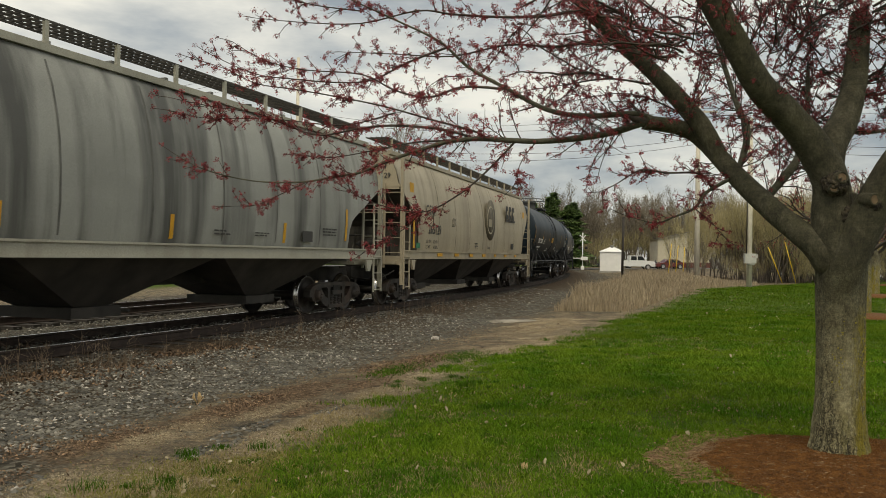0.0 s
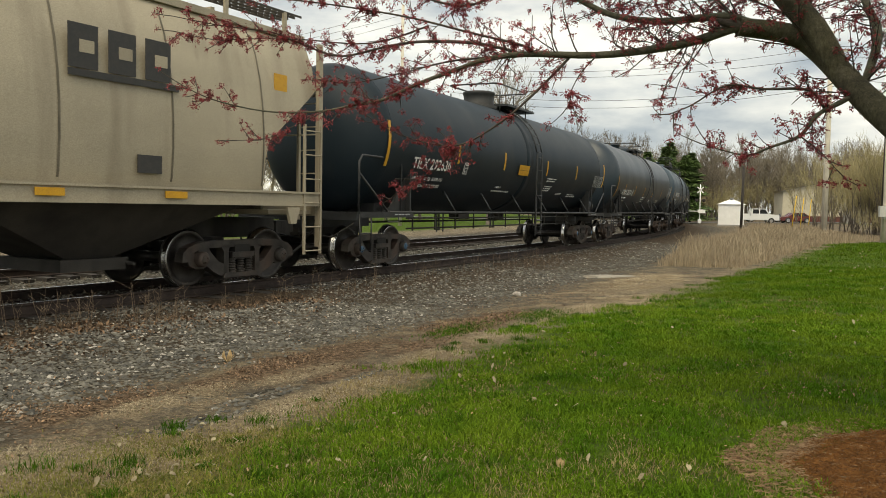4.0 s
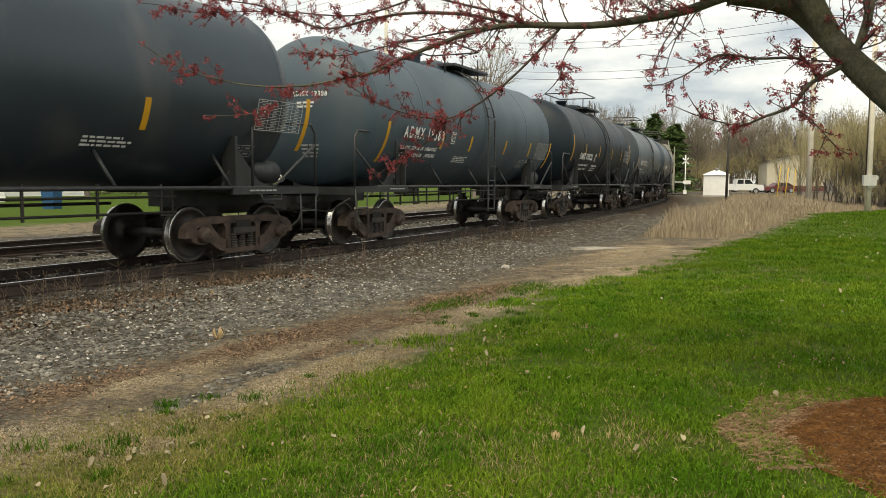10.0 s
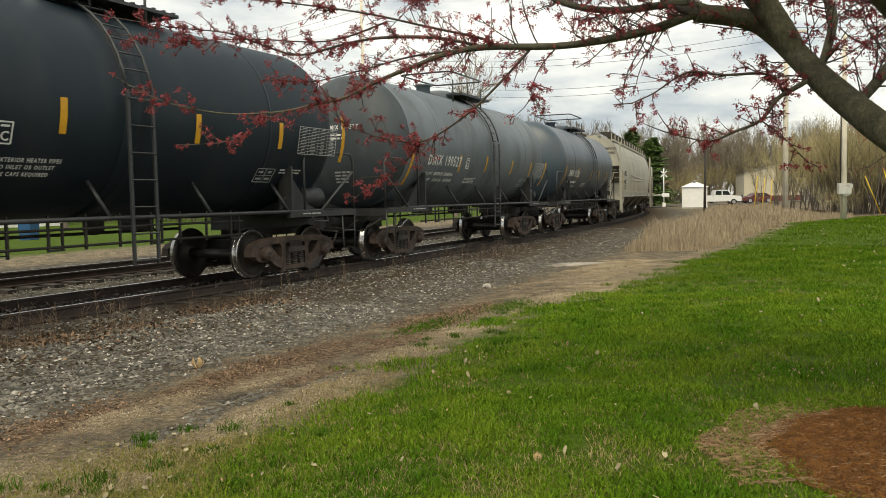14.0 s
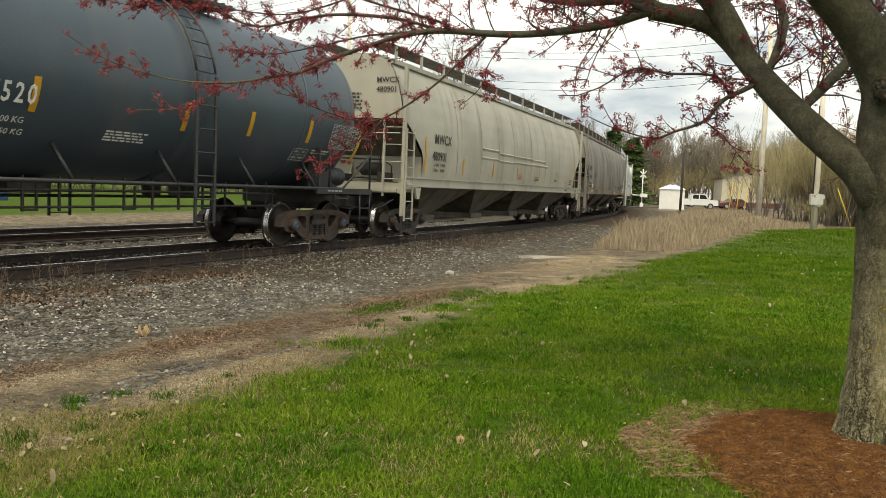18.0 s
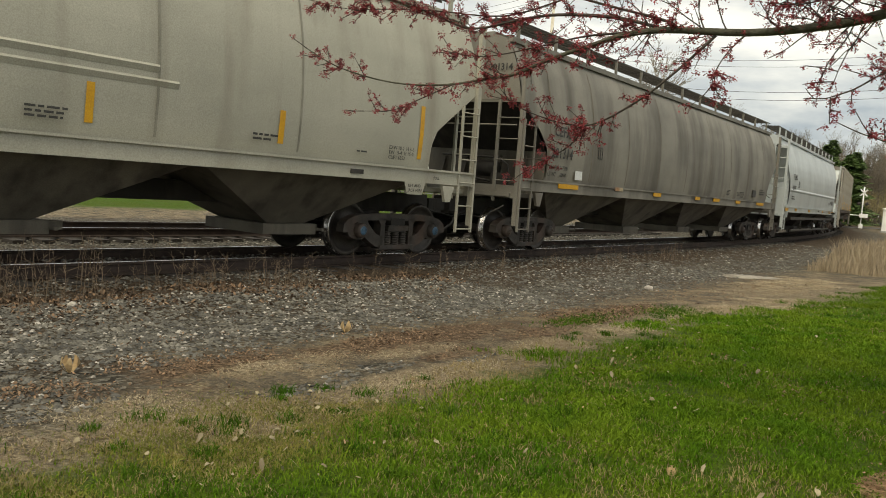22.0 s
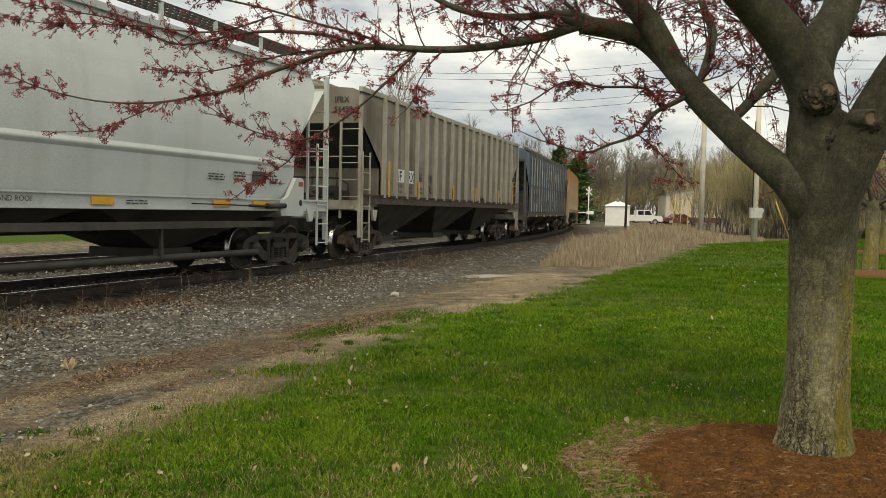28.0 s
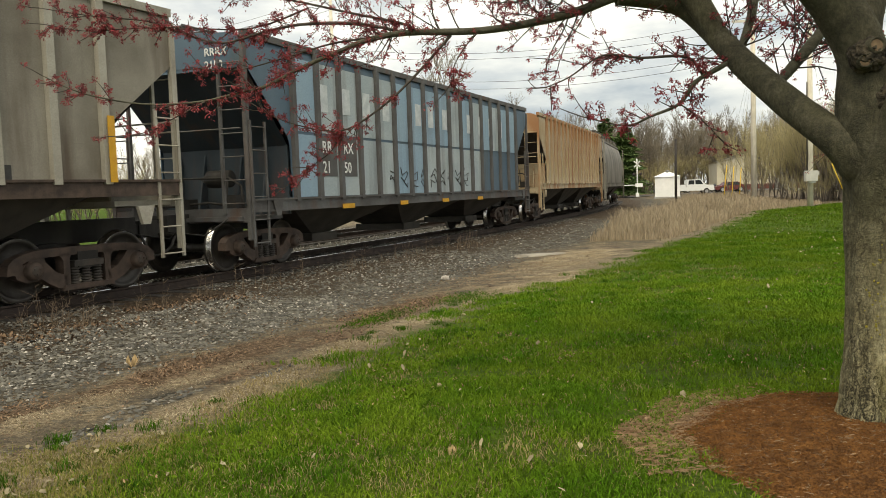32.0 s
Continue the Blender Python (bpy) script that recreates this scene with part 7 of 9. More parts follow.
# ---- the maple ----
def build_maple():
    tree = thing("maple_tree", "budding maple with red blossom clusters, standing in a ring of mulch", "tree", m=pose(0, 0, 0))
    rng = random.Random(21)
    g = Geo()
    zb = ground_z(*TREE)
    st = [(-0.1, 0.28), (0.0, 0.265), (0.06, 0.24), (0.18, 0.205), (0.5, 0.178), (0.9, 0.173), (1.3, 0.18), (1.58, 0.192), (1.76, 0.188), (1.95, 0.165), (2.08, 0.11), (2.14, 0.01)]
    rows = []
    nseg = 180
    st = [(z0 + (z1 - z0) * i / 14, r0 + (r1 - r0) * i / 14) for (z0, r0), (z1, r1) in zip(st, st[1:]) for i in range(14)] + [st[-1]]
    for z, r in st:
        cx, cy = TREE[0] + 0.02, TREE[1]
        row = []
        for k in range(nseg + 1):
            a = 2 * math.pi * (k % nseg) / nseg
            rr = r * (1 + 0.05 * noise.noise((3 * math.cos(a), 3 * math.sin(a), z * 2)) - 0.05 * max(0, noise.noise((9 * math.cos(a), 9 * math.sin(a), z * 3.5))) - (0.09 * max(0.0, 1 - z) + 0.015) * max(0.0, 1 - 5.5 * abs(noise.noise((6.5 * math.cos(a), 6.5 * math.sin(a), z * 9)))) + 0.06 * math.cos(5 * a + 1) * max(0, 0.35 - z))
            row.append((cx + rr * math.cos(a), cy + rr * math.sin(a), zb - 0.04 + z))
        rows.append(row)
    g.grid(rows, True, flip=False)
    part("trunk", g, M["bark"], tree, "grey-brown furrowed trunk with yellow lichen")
    limbs = {
        "A": ([(3.0, 7.14, 1.42), (2.91, 7.1, 1.62), (2.78, 7.1, 1.80), (2.59, 7.35, 2.05), (2.41, 7.65, 2.34), (2.24, 7.95, 2.66), (2.05, 8.02, 2.82), (1.68, 7.97, 2.87)], 0.12, 0.062),
        "Aup": ([(2.34, 7.80, 2.47), (2.16, 7.95, 2.85), (1.86, 8.05, 3.24), (1.48, 8.2, 3.66), (1.1, 8.3, 4.1), (0.8, 8.4, 4.6)], 0.10, 0.05),
        "A1": ([(1.85, 8.0, 2.86), (1.68, 7.97, 2.87), (1.43, 8.0, 2.79), (1.13, 8.0, 2.73), (0.74, 8.05, 2.7), (0.21, 8.15, 2.73), (-0.08, 8.2, 2.7), (-0.29, 8.25, 2.64), (-0.6, 8.3, 2.54), (-0.87, 8.35, 2.43), (-1.08, 8.4, 2.4), (-1.42, 8.4, 2.34), (-1.89, 8.45, 2.35), (-2.31, 8.35, 2.44), (-2.56, 8.25, 2.57)], 0.046, 0.003),
        "A1b": ([(0.21, 8.15, 2.73), (-0.13, 8.25, 2.83), (-0.58, 8.4, 2.88), (-0.91, 8.5, 2.86), (-1.3, 8.6, 2.81), (-1.65, 8.7, 2.93), (-1.93, 8.75, 3.04), (-2.4, 8.7, 3.1), (-2.8, 8.7, 3.18)], 0.016, 0.003),
        "A1d": ([(0.54, 8.1, 2.69), (0.31, 8.05, 2.44), (0.07, 8.05, 2.23), (-0.23, 8.15, 2.07), (-0.53, 8.45, 2.1), (-0.87, 8.6, 2.21), (-1.07, 8.65, 2.33)], 0.011, 0.003),
        "A1e": ([(-0.27, 8.2, 2.08), (-0.44, 8.5, 1.93), (-0.65, 8.65, 1.82), (-0.85, 8.75, 1.7)], 0.006, 0.002),
        "A1f": ([(-1.35, 8.4, 2.35), (-1.6, 8.35, 2.22), (-1.8, 8.3, 2.12), (-2.05, 8.3, 2.1)], 0.006, 0.002),
        "A1g": ([(-0.85, 8.35, 2.44), (-0.75, 8.45, 2.6), (-0.62, 8.5, 2.75)], 0.006, 0.002),
        "A1h": ([(0.0, 8.2, 2.72), (-0.35, 8.35, 2.72), (-0.75, 8.5, 2.66), (-1.15, 8.6, 2.60), (-1.5, 8.65, 2.62)], 0.010, 0.003),
        "A1i": ([(0.74, 8.05, 2.7), (0.62, 7.95, 2.55), (0.55, 7.85, 2.38), (0.57, 7.8, 2.3)], 0.006, 0.002),
        "U1": ([(1.9, 8.0, 2.85), (1.6, 7.98, 2.94), (1.19, 8.05, 2.93), (0.84, 8.1, 2.99), (0.49, 8.2, 3.19), (0.13, 8.3, 3.41), (-0.14, 8.4, 3.67), (-0.57, 8.5, 3.9), (-1.01, 8.6, 4.12)], 0.035, 0.006),
        "U2": ([(1.49, 8.15, 3.66), (1.2, 8.2, 3.63), (0.91, 8.3, 3.61), (0.5, 8.4, 3.65), (-0.03, 8.5, 3.56), (-0.57, 8.6, 3.6), (-1.13, 8.7, 3.64)], 0.02, 0.003),
        "U3": ([(1.36, 8.2, 3.84), (1.1, 8.2, 3.91), (0.8, 8.3, 3.89), (0.39, 8.4, 3.91), (-0.03, 8.5, 3.96), (-0.36, 8.6, 4.02), (-0.91, 8.7, 3.92), (-1.48, 8.8, 3.95), (-2.01, 8.9, 4.02)], 0.02, 0.003),
        "U4": ([(0.49, 8.2, 3.19), (0.08, 8.3, 3.23), (-0.23, 8.4, 3.15), (-0.56, 8.5, 3.23), (-0.89, 8.6, 3.4), (-1.46, 8.7, 3.46), (-1.87, 8.8, 3.57), (-2.19, 8.8, 3.75)], 0.014, 0.003),
        "U5": ([(-0.08, 8.38, 3.61), (-0.46, 8.5, 3.49), (-0.78, 8.6, 3.35), (-1.12, 8.7, 3.34), (-1.57, 8.7, 3.37), (-1.98, 8.8, 3.44), (-2.42, 8.8, 3.63)], 0.012, 0.003),
        "U6": ([(0.21, 8.15, 2.73), (0.24, 8.14, 2.78), (-0.23, 8.3, 2.93), (-0.66, 8.4, 3.06), (-1.09, 8.5, 3.16), (-1.54, 8.6, 3.25), (-1.9, 8.6, 3.3), (-2.23, 8.7, 3.46), (-2.53, 8.7, 3.55)], 0.012, 0.003),
        "U7": ([(-0.55, 8.45, 3.01), (-1.05, 8.6, 2.91), (-1.67, 8.7, 2.97), (-2.11, 8.7, 2.98), (-2.44, 8.7, 2.98), (-2.77, 8.7, 3.05)], 0.008, 0.002),
        "U8": ([(0.79, 8.1, 3.01), (1.01, 8.2, 3.14), (1.17, 8.3, 3.37), (1.33, 8.3, 3.48)], 0.008, 0.003),
        "U9": ([(-0.9, 8.6, 4.01), (-1.34, 8.6, 4.06), (-1.67, 8.6, 4.14)], 0.008, 0.003),
        "U10": ([(1.56, 8.15, 3.5), (2.0, 8.5, 3.64), (2.45, 8.9, 3.58)], 0.01, 0.003),
        "U11": ([(0.65, 8.35, 3.85), (0.5, 8.4, 3.7), (0.24, 8.5, 3.4), (-0.13, 8.6, 3.37), (-0.45, 8.6, 3.09)], 0.008, 0.003),
        "U12": ([(1.75, 8.1, 3.23), (1.41, 8.2, 3.3), (1.0, 8.2, 3.24), (0.7, 8.2, 3.19)], 0.012, 0.003),
        "U13": ([(2.13, 8.0, 2.89), (1.88, 8.4, 3.14), (1.6, 8.6, 3.25), (1.24, 8.7, 3.21)], 0.01, 0.003),
        "A2": ([(2.39, 7.70, 2.38), (2.25, 7.64, 2.31), (2.09, 7.54, 2.22), (1.99, 7.53, 2.09), (1.79, 7.42, 2.01), (1.64, 7.42, 1.96), (1.36, 7.32, 2.02)], 0.022, 0.003),
        "A2b": ([(2.15, 7.59, 2.27), (2.04, 7.55, 2.38), (1.74, 7.44, 2.37), (1.5, 7.34, 2.38), (1.3, 7.33, 2.26), (1.15, 7.22, 2.19)], 0.012, 0.003),
        "A2c": ([(1.99, 7.53, 2.09), (2.11, 7.53, 2.0), (2.22, 7.53, 1.88)], 0.006, 0.002),
        "A3": ([(2.53, 7.46, 2.14), (2.84, 7.67, 2.44), (2.99, 7.88, 2.58), (3.2, 8.2, 2.88), (3.39, 8.63, 3.49)], 0.045, 0.02),
        "A4": ([(2.39, 7.68, 2.38), (2.55, 7.88, 2.77), (2.55, 8.19, 3.11), (2.52, 8.62, 3.73)], 0.04, 0.02),
        "B1": ([(3.0, 7.14, 1.25), (2.97, 7.1, 1.62), (2.92, 7.09, 2.0), (2.90, 7.08, 2.28), (2.74, 7.05, 2.56), (2.47, 6.97, 2.82), (2.26, 6.88, 2.99), (2.01, 6.79, 3.35), (1.7, 6.7, 3.8)], 0.185, 0.085),
        "B2": ([(2.92, 7.12, 2.05), (2.95, 7.22, 2.52), (3.15, 7.39, 2.81), (3.34, 7.61, 3.19), (3.55, 7.95, 3.82)], 0.145, 0.085),
        "C1": ([(3.0, 7.13, 1.20), (2.98, 7.08, 1.50), (3.02, 6.99, 1.74), (3.09, 6.92, 1.99), (3.18, 6.84, 2.23), (3.29, 6.76, 2.47), (3.48, 6.62, 2.82), (3.85, 6.4, 3.3)], 0.168, 0.10),
        "B3": ([(3.1, 7.35, 2.76), (3.3, 7.45, 2.72), (3.7, 7.6, 2.78), (4.1, 7.8, 2.86), (4.6, 8.0, 3.0)], 0.024, 0.004),
        "B4": ([(3.3, 7.55, 3.1), (3.6, 7.8, 3.1), (4.0, 8.0, 3.2), (4.5, 8.2, 3.25)], 0.02, 0.004),
        "C3": ([(3.34, 6.73, 2.55), (3.6, 6.9, 2.62), (3.95, 7.1, 2.66), (4.4, 7.4, 2.72)], 0.018, 0.004),
    }
    buds = []

    def spray(p, d, length, r, depth):
        """A thin twig with short side twigs; a blossom cluster at every few centimetres."""
        n = max(2, int(length / 0.07))
        pts = [p]
        for i in range(n):
            d = (d + Vector((rng.gauss(0, 0.13), rng.gauss(0, 0.13), rng.gauss(0.03, 0.11)))).normalized()
            pts.append(pts[-1] + d * length / n)
        tw.tube(pts, [r * (1 - 0.7 * i / n) + 0.0012 for i in range(n + 1)], 4, False)
        for i in range(1, n + 1):
            if i == n or rng.random() < 0.48 + 0.5 * (i / n) ** 2:
                off = Vector((rng.gauss(0, 0.014), rng.gauss(0, 0.014), rng.gauss(0.002, 0.014)))
                buds.append((pts[i] + off, 0.65 + 0.85 * rng.random() ** 1.5))
            if depth > 0 and i < n and rng.random() < 0.34:
                side = d.orthogonal().normalized()
                side.rotate(Matrix.Rotation(rng.uniform(0, 6.28), 3, d))
                spray(pts[i], (d * 0.6 + side * 0.9 + Vector((0, 0, rng.uniform(-0.1, 0.35)))).normalized(), length * rng.uniform(0.3, 0.55), r * 0.6, depth - 1)

    for name, (pts, r0, r1) in limbs.items():
        lb = Geo()
        tw = Geo()
        fine = []
        P = [Vector(p) for p in pts]
        for i in range(len(P) - 1):
            a, b, c, e = P[max(i - 1, 0)], P[i], P[i + 1], P[min(i + 2, len(P) - 1)]
            for k in range(4):
                t = k / 4
                fine.append(0.5 * ((2 * b) + (c - a) * t + (2 * a - 5 * b + 4 * c - e) * t * t + (3 * b - a - 3 * c + e) * t ** 3))
        fine.append(P[-1])
        m = len(fine) - 1
        rs = [(r0 + (r1 - r0) * (i / m) ** (0.55 if name == "A1" else 0.8)) * (1 + 0.05 * noise.noise(fine[i] * 6)) for i in range(m + 1)]
        if r0 > 0.11 and name != "B2":               # grows out of the trunk without a collar
            rs = [r * min(1.0, 0.62 + 0.38 * i / 5) for i, r in enumerate(rs)]
        elif r0 > 0.015:                             # slims into the wood of the limb that bears it
            rs = [r * min(1.0, 0.6 + 0.4 * i / 4) for i, r in enumerate(rs)]
        lb.tube(fine, rs, 24 if r0 > 0.04 else 7)
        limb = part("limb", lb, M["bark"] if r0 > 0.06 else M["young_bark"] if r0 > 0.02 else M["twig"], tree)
        length = sum((fine[i + 1] - fine[i]).length for i in range(m))
        big = r0 > 0.09
        thin = r0 < 0.03
        count = int(length * (21.0 if thin else 7.0 if big else 21.0))
        for k in range(count):
            t = rng.uniform(0.55 if big else 0.06, 1.0)
            i = min(int(t * m), m - 1)
            d = (fine[i + 1] - fine[i]).normalized()
            side = d.orthogonal().normalized()
            side.rotate(Matrix.Rotation(rng.uniform(0, 6.28), 3, d))
            slight = rs[i] < 0.020
            ln = rng.uniform(0.04, 0.20) if slight else rng.uniform(0.15, 0.55)
            spray(fine[i], (d * 0.7 + side * 0.9 + Vector((0, 0, 0.15))).normalized(), ln, 0.003 if slight else 0.0045, 0 if slight and rng.random() < 0.4 else 1)
            if slight:
                buds.append((fine[i] + side * 0.012, 0.6 + 0.5 * rng.random()))
        spray(fine[-1], (fine[-1] - fine[-2]).normalized(), 0.16, max(r1 * 0.8, 0.003), 1)
        tagged(part("twig_spray", tw, M["twig"], limb, "thin dark twigs"), kind="stuff")
    # upper crown, mostly out of view
    tw = Geo()
    for k in range(200):
        a, e = rng.uniform(0, 6.28), rng.uniform(0.0, 1.2)
        d = Vector((math.cos(a) * math.cos(e), math.sin(a) * math.cos(e), math.sin(e)))
        spray(Vector((2.6, 7.5, 3.2)) + d * rng.uniform(0.8, 1.6), d, rng.uniform(0.7, 1.3), 0.010, 2)
    for k in range(45):
        a, e = rng.uniform(-0.6, 1.9), rng.uniform(-0.1, 0.9)
        d = Vector((math.cos(a) * math.cos(e), math.sin(a) * math.cos(e), math.sin(e)))
        spray(Vector((3.4, 7.8, 2.9)) + d * rng.uniform(0.4, 1.5), d, rng.uniform(0.6, 1.2), 0.009, 2)
    tagged(part("crown_spray", tw, M["twig"], tree, "thin dark twigs of the upper crown"), kind="stuff")
    # blossoms: little hanging bunches
    nr = np.random.default_rng(9)
    B = np.array([tuple(p) for p, _ in buds])
    W = np.array([w for _, w in buds])
    def bunches(per, spread, l0, l1, wide):
        """Slender stalks that fan out and hang from each cluster."""
        n = len(B) * per
        c, w = np.repeat(B, per, 0), np.repeat(W, per)[:, None]
        d = nr.normal(0, 1, (n, 3))
        d /= np.linalg.norm(d, axis=1)[:, None]
        d[:, 2] = d[:, 2] * 0.8 - 0.35
        side = np.cross(d, nr.normal(0, 1, (n, 3)))
        side /= np.linalg.norm(side, axis=1)[:, None]
        p = c + nr.normal(0, spread, (n, 3)) * w
        q = p + d * nr.uniform(l0, l1, (n, 1)) * w
        return np.stack([p - side * wide * 0.3, p + side * wide * 0.3, q + side * wide, q - side * wide], 1).reshape(-1, 3)

    v = np.concatenate([bunches(17, 0.010, 0.010, 0.028, 0.0034), bunches(13, 0.013, 0.004, 0.011, 0.0080)])
    f = (np.arange(len(v) // 4)[:, None, None] * 4 + np.array([(0, 1, 2), (0, 2, 3)])[None]).reshape(-1, 3)
    bl = new("blossoms", soup("blossoms", v, f, M["blossom"]))
    bl.parent = tree
    tagged(bl, "dark red maple blossom clusters", kind="stuff")
    # swollen, cracked burl round the old cuts
    for x, y, z, r in ((2.88, 6.965, 2.25, 0.105), (3.10, 6.83, 2.10, 0.085), (2.99, 7.0, 2.0, 0.10)):
        bm = bmesh.new()
        bmesh.ops.create_icosphere(bm, subdivisions=4, radius=r)
        for v in bm.verts:
            q = v.co * 22 + Vector((x, y, z)) * 5
            v.co *= 1 + 0.10 * noise.noise(q * 0.6) - 0.16 * max(0.0, 1 - 5 * abs(noise.noise(q)))
            v.co += Vector((x, y, z))
        me = bpy.data.meshes.new("burl")
        bm.to_mesh(me)
        bm.free()
        me.materials.append(M["burl"])
        part("burl", me, None, tree, "dark cracked burl round old cuts")
    # pruned stubs
    for x, y, z, dx, dy, dz, r in ((2.893, 6.87, 2.295, 0.1, -1, 0.15, 0.032), (2.838, 6.88, 2.216, -0.15, -1, -0.05, 0.028), (3.074, 6.75, 2.124, 0.2, -1, 0.0, 0.032)):
        g = Geo()
        d = Vector((dx, dy, dz)).normalized()
        p = Vector((x, y, z))
        g.lathe(p - d * 0.12, p + d, [(0, r * 2.0), (0.08, r * 1.7), (0.115, r * 1.45), (0.127, r * 1.2), (0.115, r)], 16)
        k = part("stub", g, M["bark"], tree, "healed pruning stub")
        g = Geo()
        g.lathe(p - d * 0.004, p + d, [(0, r), (0.002, r * 0.6), (0.0, r * 0.2), (0.0, 0.001)], 16)
        part("cut_face", g, M["cut_wood"], k, "orange-brown cut face")
    g = Geo()
    for k in range(420):
        z = rng.choice((rng.uniform(0.02, 0.4), rng.gauss(0.75, 0.16), rng.uniform(0.1, 1.15)))
        a = (rng.gauss(-0.62, 0.2) if z > 0.4 else rng.gauss(-1.05, 0.3)) if k % 3 else rng.gauss(-1.9, 0.35)
        r = 0.172 + (0.02 * (0.4 - z) / 0.4 if z < 0.4 else 0)
        p = Vector((TREE[0] + 0.025 + r * math.cos(a), TREE[1] + r * math.sin(a), zb + z))
        g.lathe(p, p + Vector((math.cos(a), math.sin(a), 0)), [(-0.004, rng.uniform(0.004, 0.011)), (0.003, rng.uniform(0.002, 0.007)), (0.004, 0.001)], 5)
    tagged(part("lichen", g, M["lichen"], tree, "patches of yellow lichen"), kind="stuff")
    # mulch bed
    g = Geo()
    rows = []
    for i in range(9):
        q = i / 8
        row = []
        for k in range(41):
            a = 2 * math.pi * (k % 40) / 40
            w = float(bed_rim(a))
            x, y = BED[0] + BED[2] * q * w * math.cos(a), BED[1] + BED[3] * q * w * math.sin(a)
            row.append((x, y, ground_z(x, y) + 0.045 * (1 - q ** 3) + (0.012 if q < 0.99 else -0.02) + 0.012 * noise.noise((x * 9, y * 9, 1))))
        rows.append(row)
    g.grid(rows, True)
    ob = part("mulch_bed", g, M["mulch"])
    tagged(ob, "ring of red-brown wood mulch round the tree", "mulch bed")
    nr = np.random.default_rng(4)

    def strands(name, n, q0, q1, ln0, ln1, wd, mat, lab, west=False):
        """Loose fibres strewn over a ring of the bed."""
        q, a = np.sqrt(nr.uniform(q0 * q0, q1 * q1, n)), np.clip(nr.normal(2.65, 0.34, n), 1.9, 3.35) if west else nr.uniform(0, 2 * np.pi, n)
        w = bed_rim(a)
        x, y = BED[0] + BED[2] * q * w * np.cos(a), BED[1] + BED[3] * q * w * np.sin(a)
        z = ground_np(x, y) + 0.05 * np.maximum(0, 1 - q ** 3) + 0.014
        b = nr.uniform(0, 2 * np.pi, n)
        ln, wd = nr.uniform(ln0, ln1, n), nr.uniform(0.5, 1.0, n) * wd
        dx, dy = np.cos(b), np.sin(b)
        t1, t2 = nr.normal(0, 0.35, n) * ln, nr.uniform(0.002, 0.01, n)
        v = np.stack([np.stack([x - dx * ln, y - dy * ln, z - t1 * 0.3], 1), np.stack([x - dy * wd, y + dx * wd, z + t2], 1), np.stack([x + dy * wd, y - dx * wd, z], 1), np.stack([x + dx * ln, y + dy * ln, z + t1 * 0.3 + 0.004], 1)], 1).reshape(-1, 3)
        f = (np.arange(n)[:, None, None] * 4 + np.array([(0, 2, 1), (1, 2, 3)])[None]).reshape(-1, 3)
        tagged(new(name, soup(name, v, f, mat)), lab, "mulch", kind="stuff")

    strands("mulch_chips", 110000, 0.0, 1.03, 0.003, 0.014, 0.0012, M["mulch_chip"], "loose red-brown bark fibres")
    strands("mulch_strands", 2600, 0.1, 1.05, 0.012, 0.045, 0.0014, M["mulch_strand"], "longer pale strands lying on the mulch")
    strands("mulch_strands", 4600, 0.97, 1.26, 0.010, 0.045, 0.0013, M["mulch_strand"], "thin scatter of weathered mulch and needles on the grass", True)


build_lawn()
build_ballast()
build_litter()
build_weeds()
build_maple()


# ---- background ----
M["asphalt"] = material("asphalt_road", (0.105, 0.10, 0.095), (0.075, 0.072, 0.07), 0.9, scale=2, fine=90, bump=0.3)
M["concrete"] = material("pale_concrete", (0.36, 0.35, 0.32), (0.29, 0.28, 0.26), 0.9, scale=2, fine=60, bump=0.2)
M["pole"] = material("weathered_pole", (0.72, 0.665, 0.56), (0.62, 0.57, 0.475), 0.9, scale=3, stain=(0.30, 0.26, 0.21), stain_amt=0.5, stain_scale=(8, 8, 0.6))
M["dark_pole"] = material("dark_post", (0.045, 0.038, 0.034), (0.03, 0.026, 0.024), 0.85, scale=5)
M["white_paint"] = material("white_paint", (0.86, 0.86, 0.85), (0.80, 0.80, 0.79), 0.5, scale=2, bump=0.02)
M["tan_siding"] = material("tan_siding", (0.58, 0.53, 0.41), (0.50, 0.455, 0.35), 0.7, scale=1.5)
M["roof"] = material("grey_roof", (0.17, 0.16, 0.155), (0.12, 0.115, 0.11), 0.85, scale=2)
M["guard"] = material("yellow_guard", (0.70, 0.48, 0.03), (0.62, 0.41, 0.03), 0.5, scale=4, bump=0.0)
M["wire"] = material("black_wire", (0.03, 0.03, 0.03), None, 0.6, bump=0.0)
M["tyre"] = material("tyre_rubber", (0.02, 0.02, 0.02), (0.03, 0.03, 0.03), 0.85)
M["rim"] = material("alloy_rim", (0.45, 0.45, 0.46), (0.35, 0.35, 0.36), 0.35, 0.8)
M["car_glass"] = material("dark_car_glass", (0.02, 0.024, 0.028), (0.03, 0.034, 0.038), 0.08, 0.0, bump=0.0)
M["white_car"] = material("white_car_paint", (0.74, 0.75, 0.75), (0.70, 0.71, 0.71), 0.25, bump=0.0)
M["red_car"] = material("dark_red_car_paint", (0.13, 0.03, 0.028), (0.11, 0.025, 0.024), 0.25, bump=0.0)
M["dark_car"] = material("dark_car_paint", (0.04, 0.042, 0.048), (0.03, 0.032, 0.036), 0.25, bump=0.0)
M["box_grey"] = material("grey_meter_box", (0.52, 0.52, 0.49), (0.45, 0.45, 0.42), 0.5, scale=5)
M["signal_red"] = material("signal_red", (0.25, 0.02, 0.02), None, 0.4, bump=0.0)
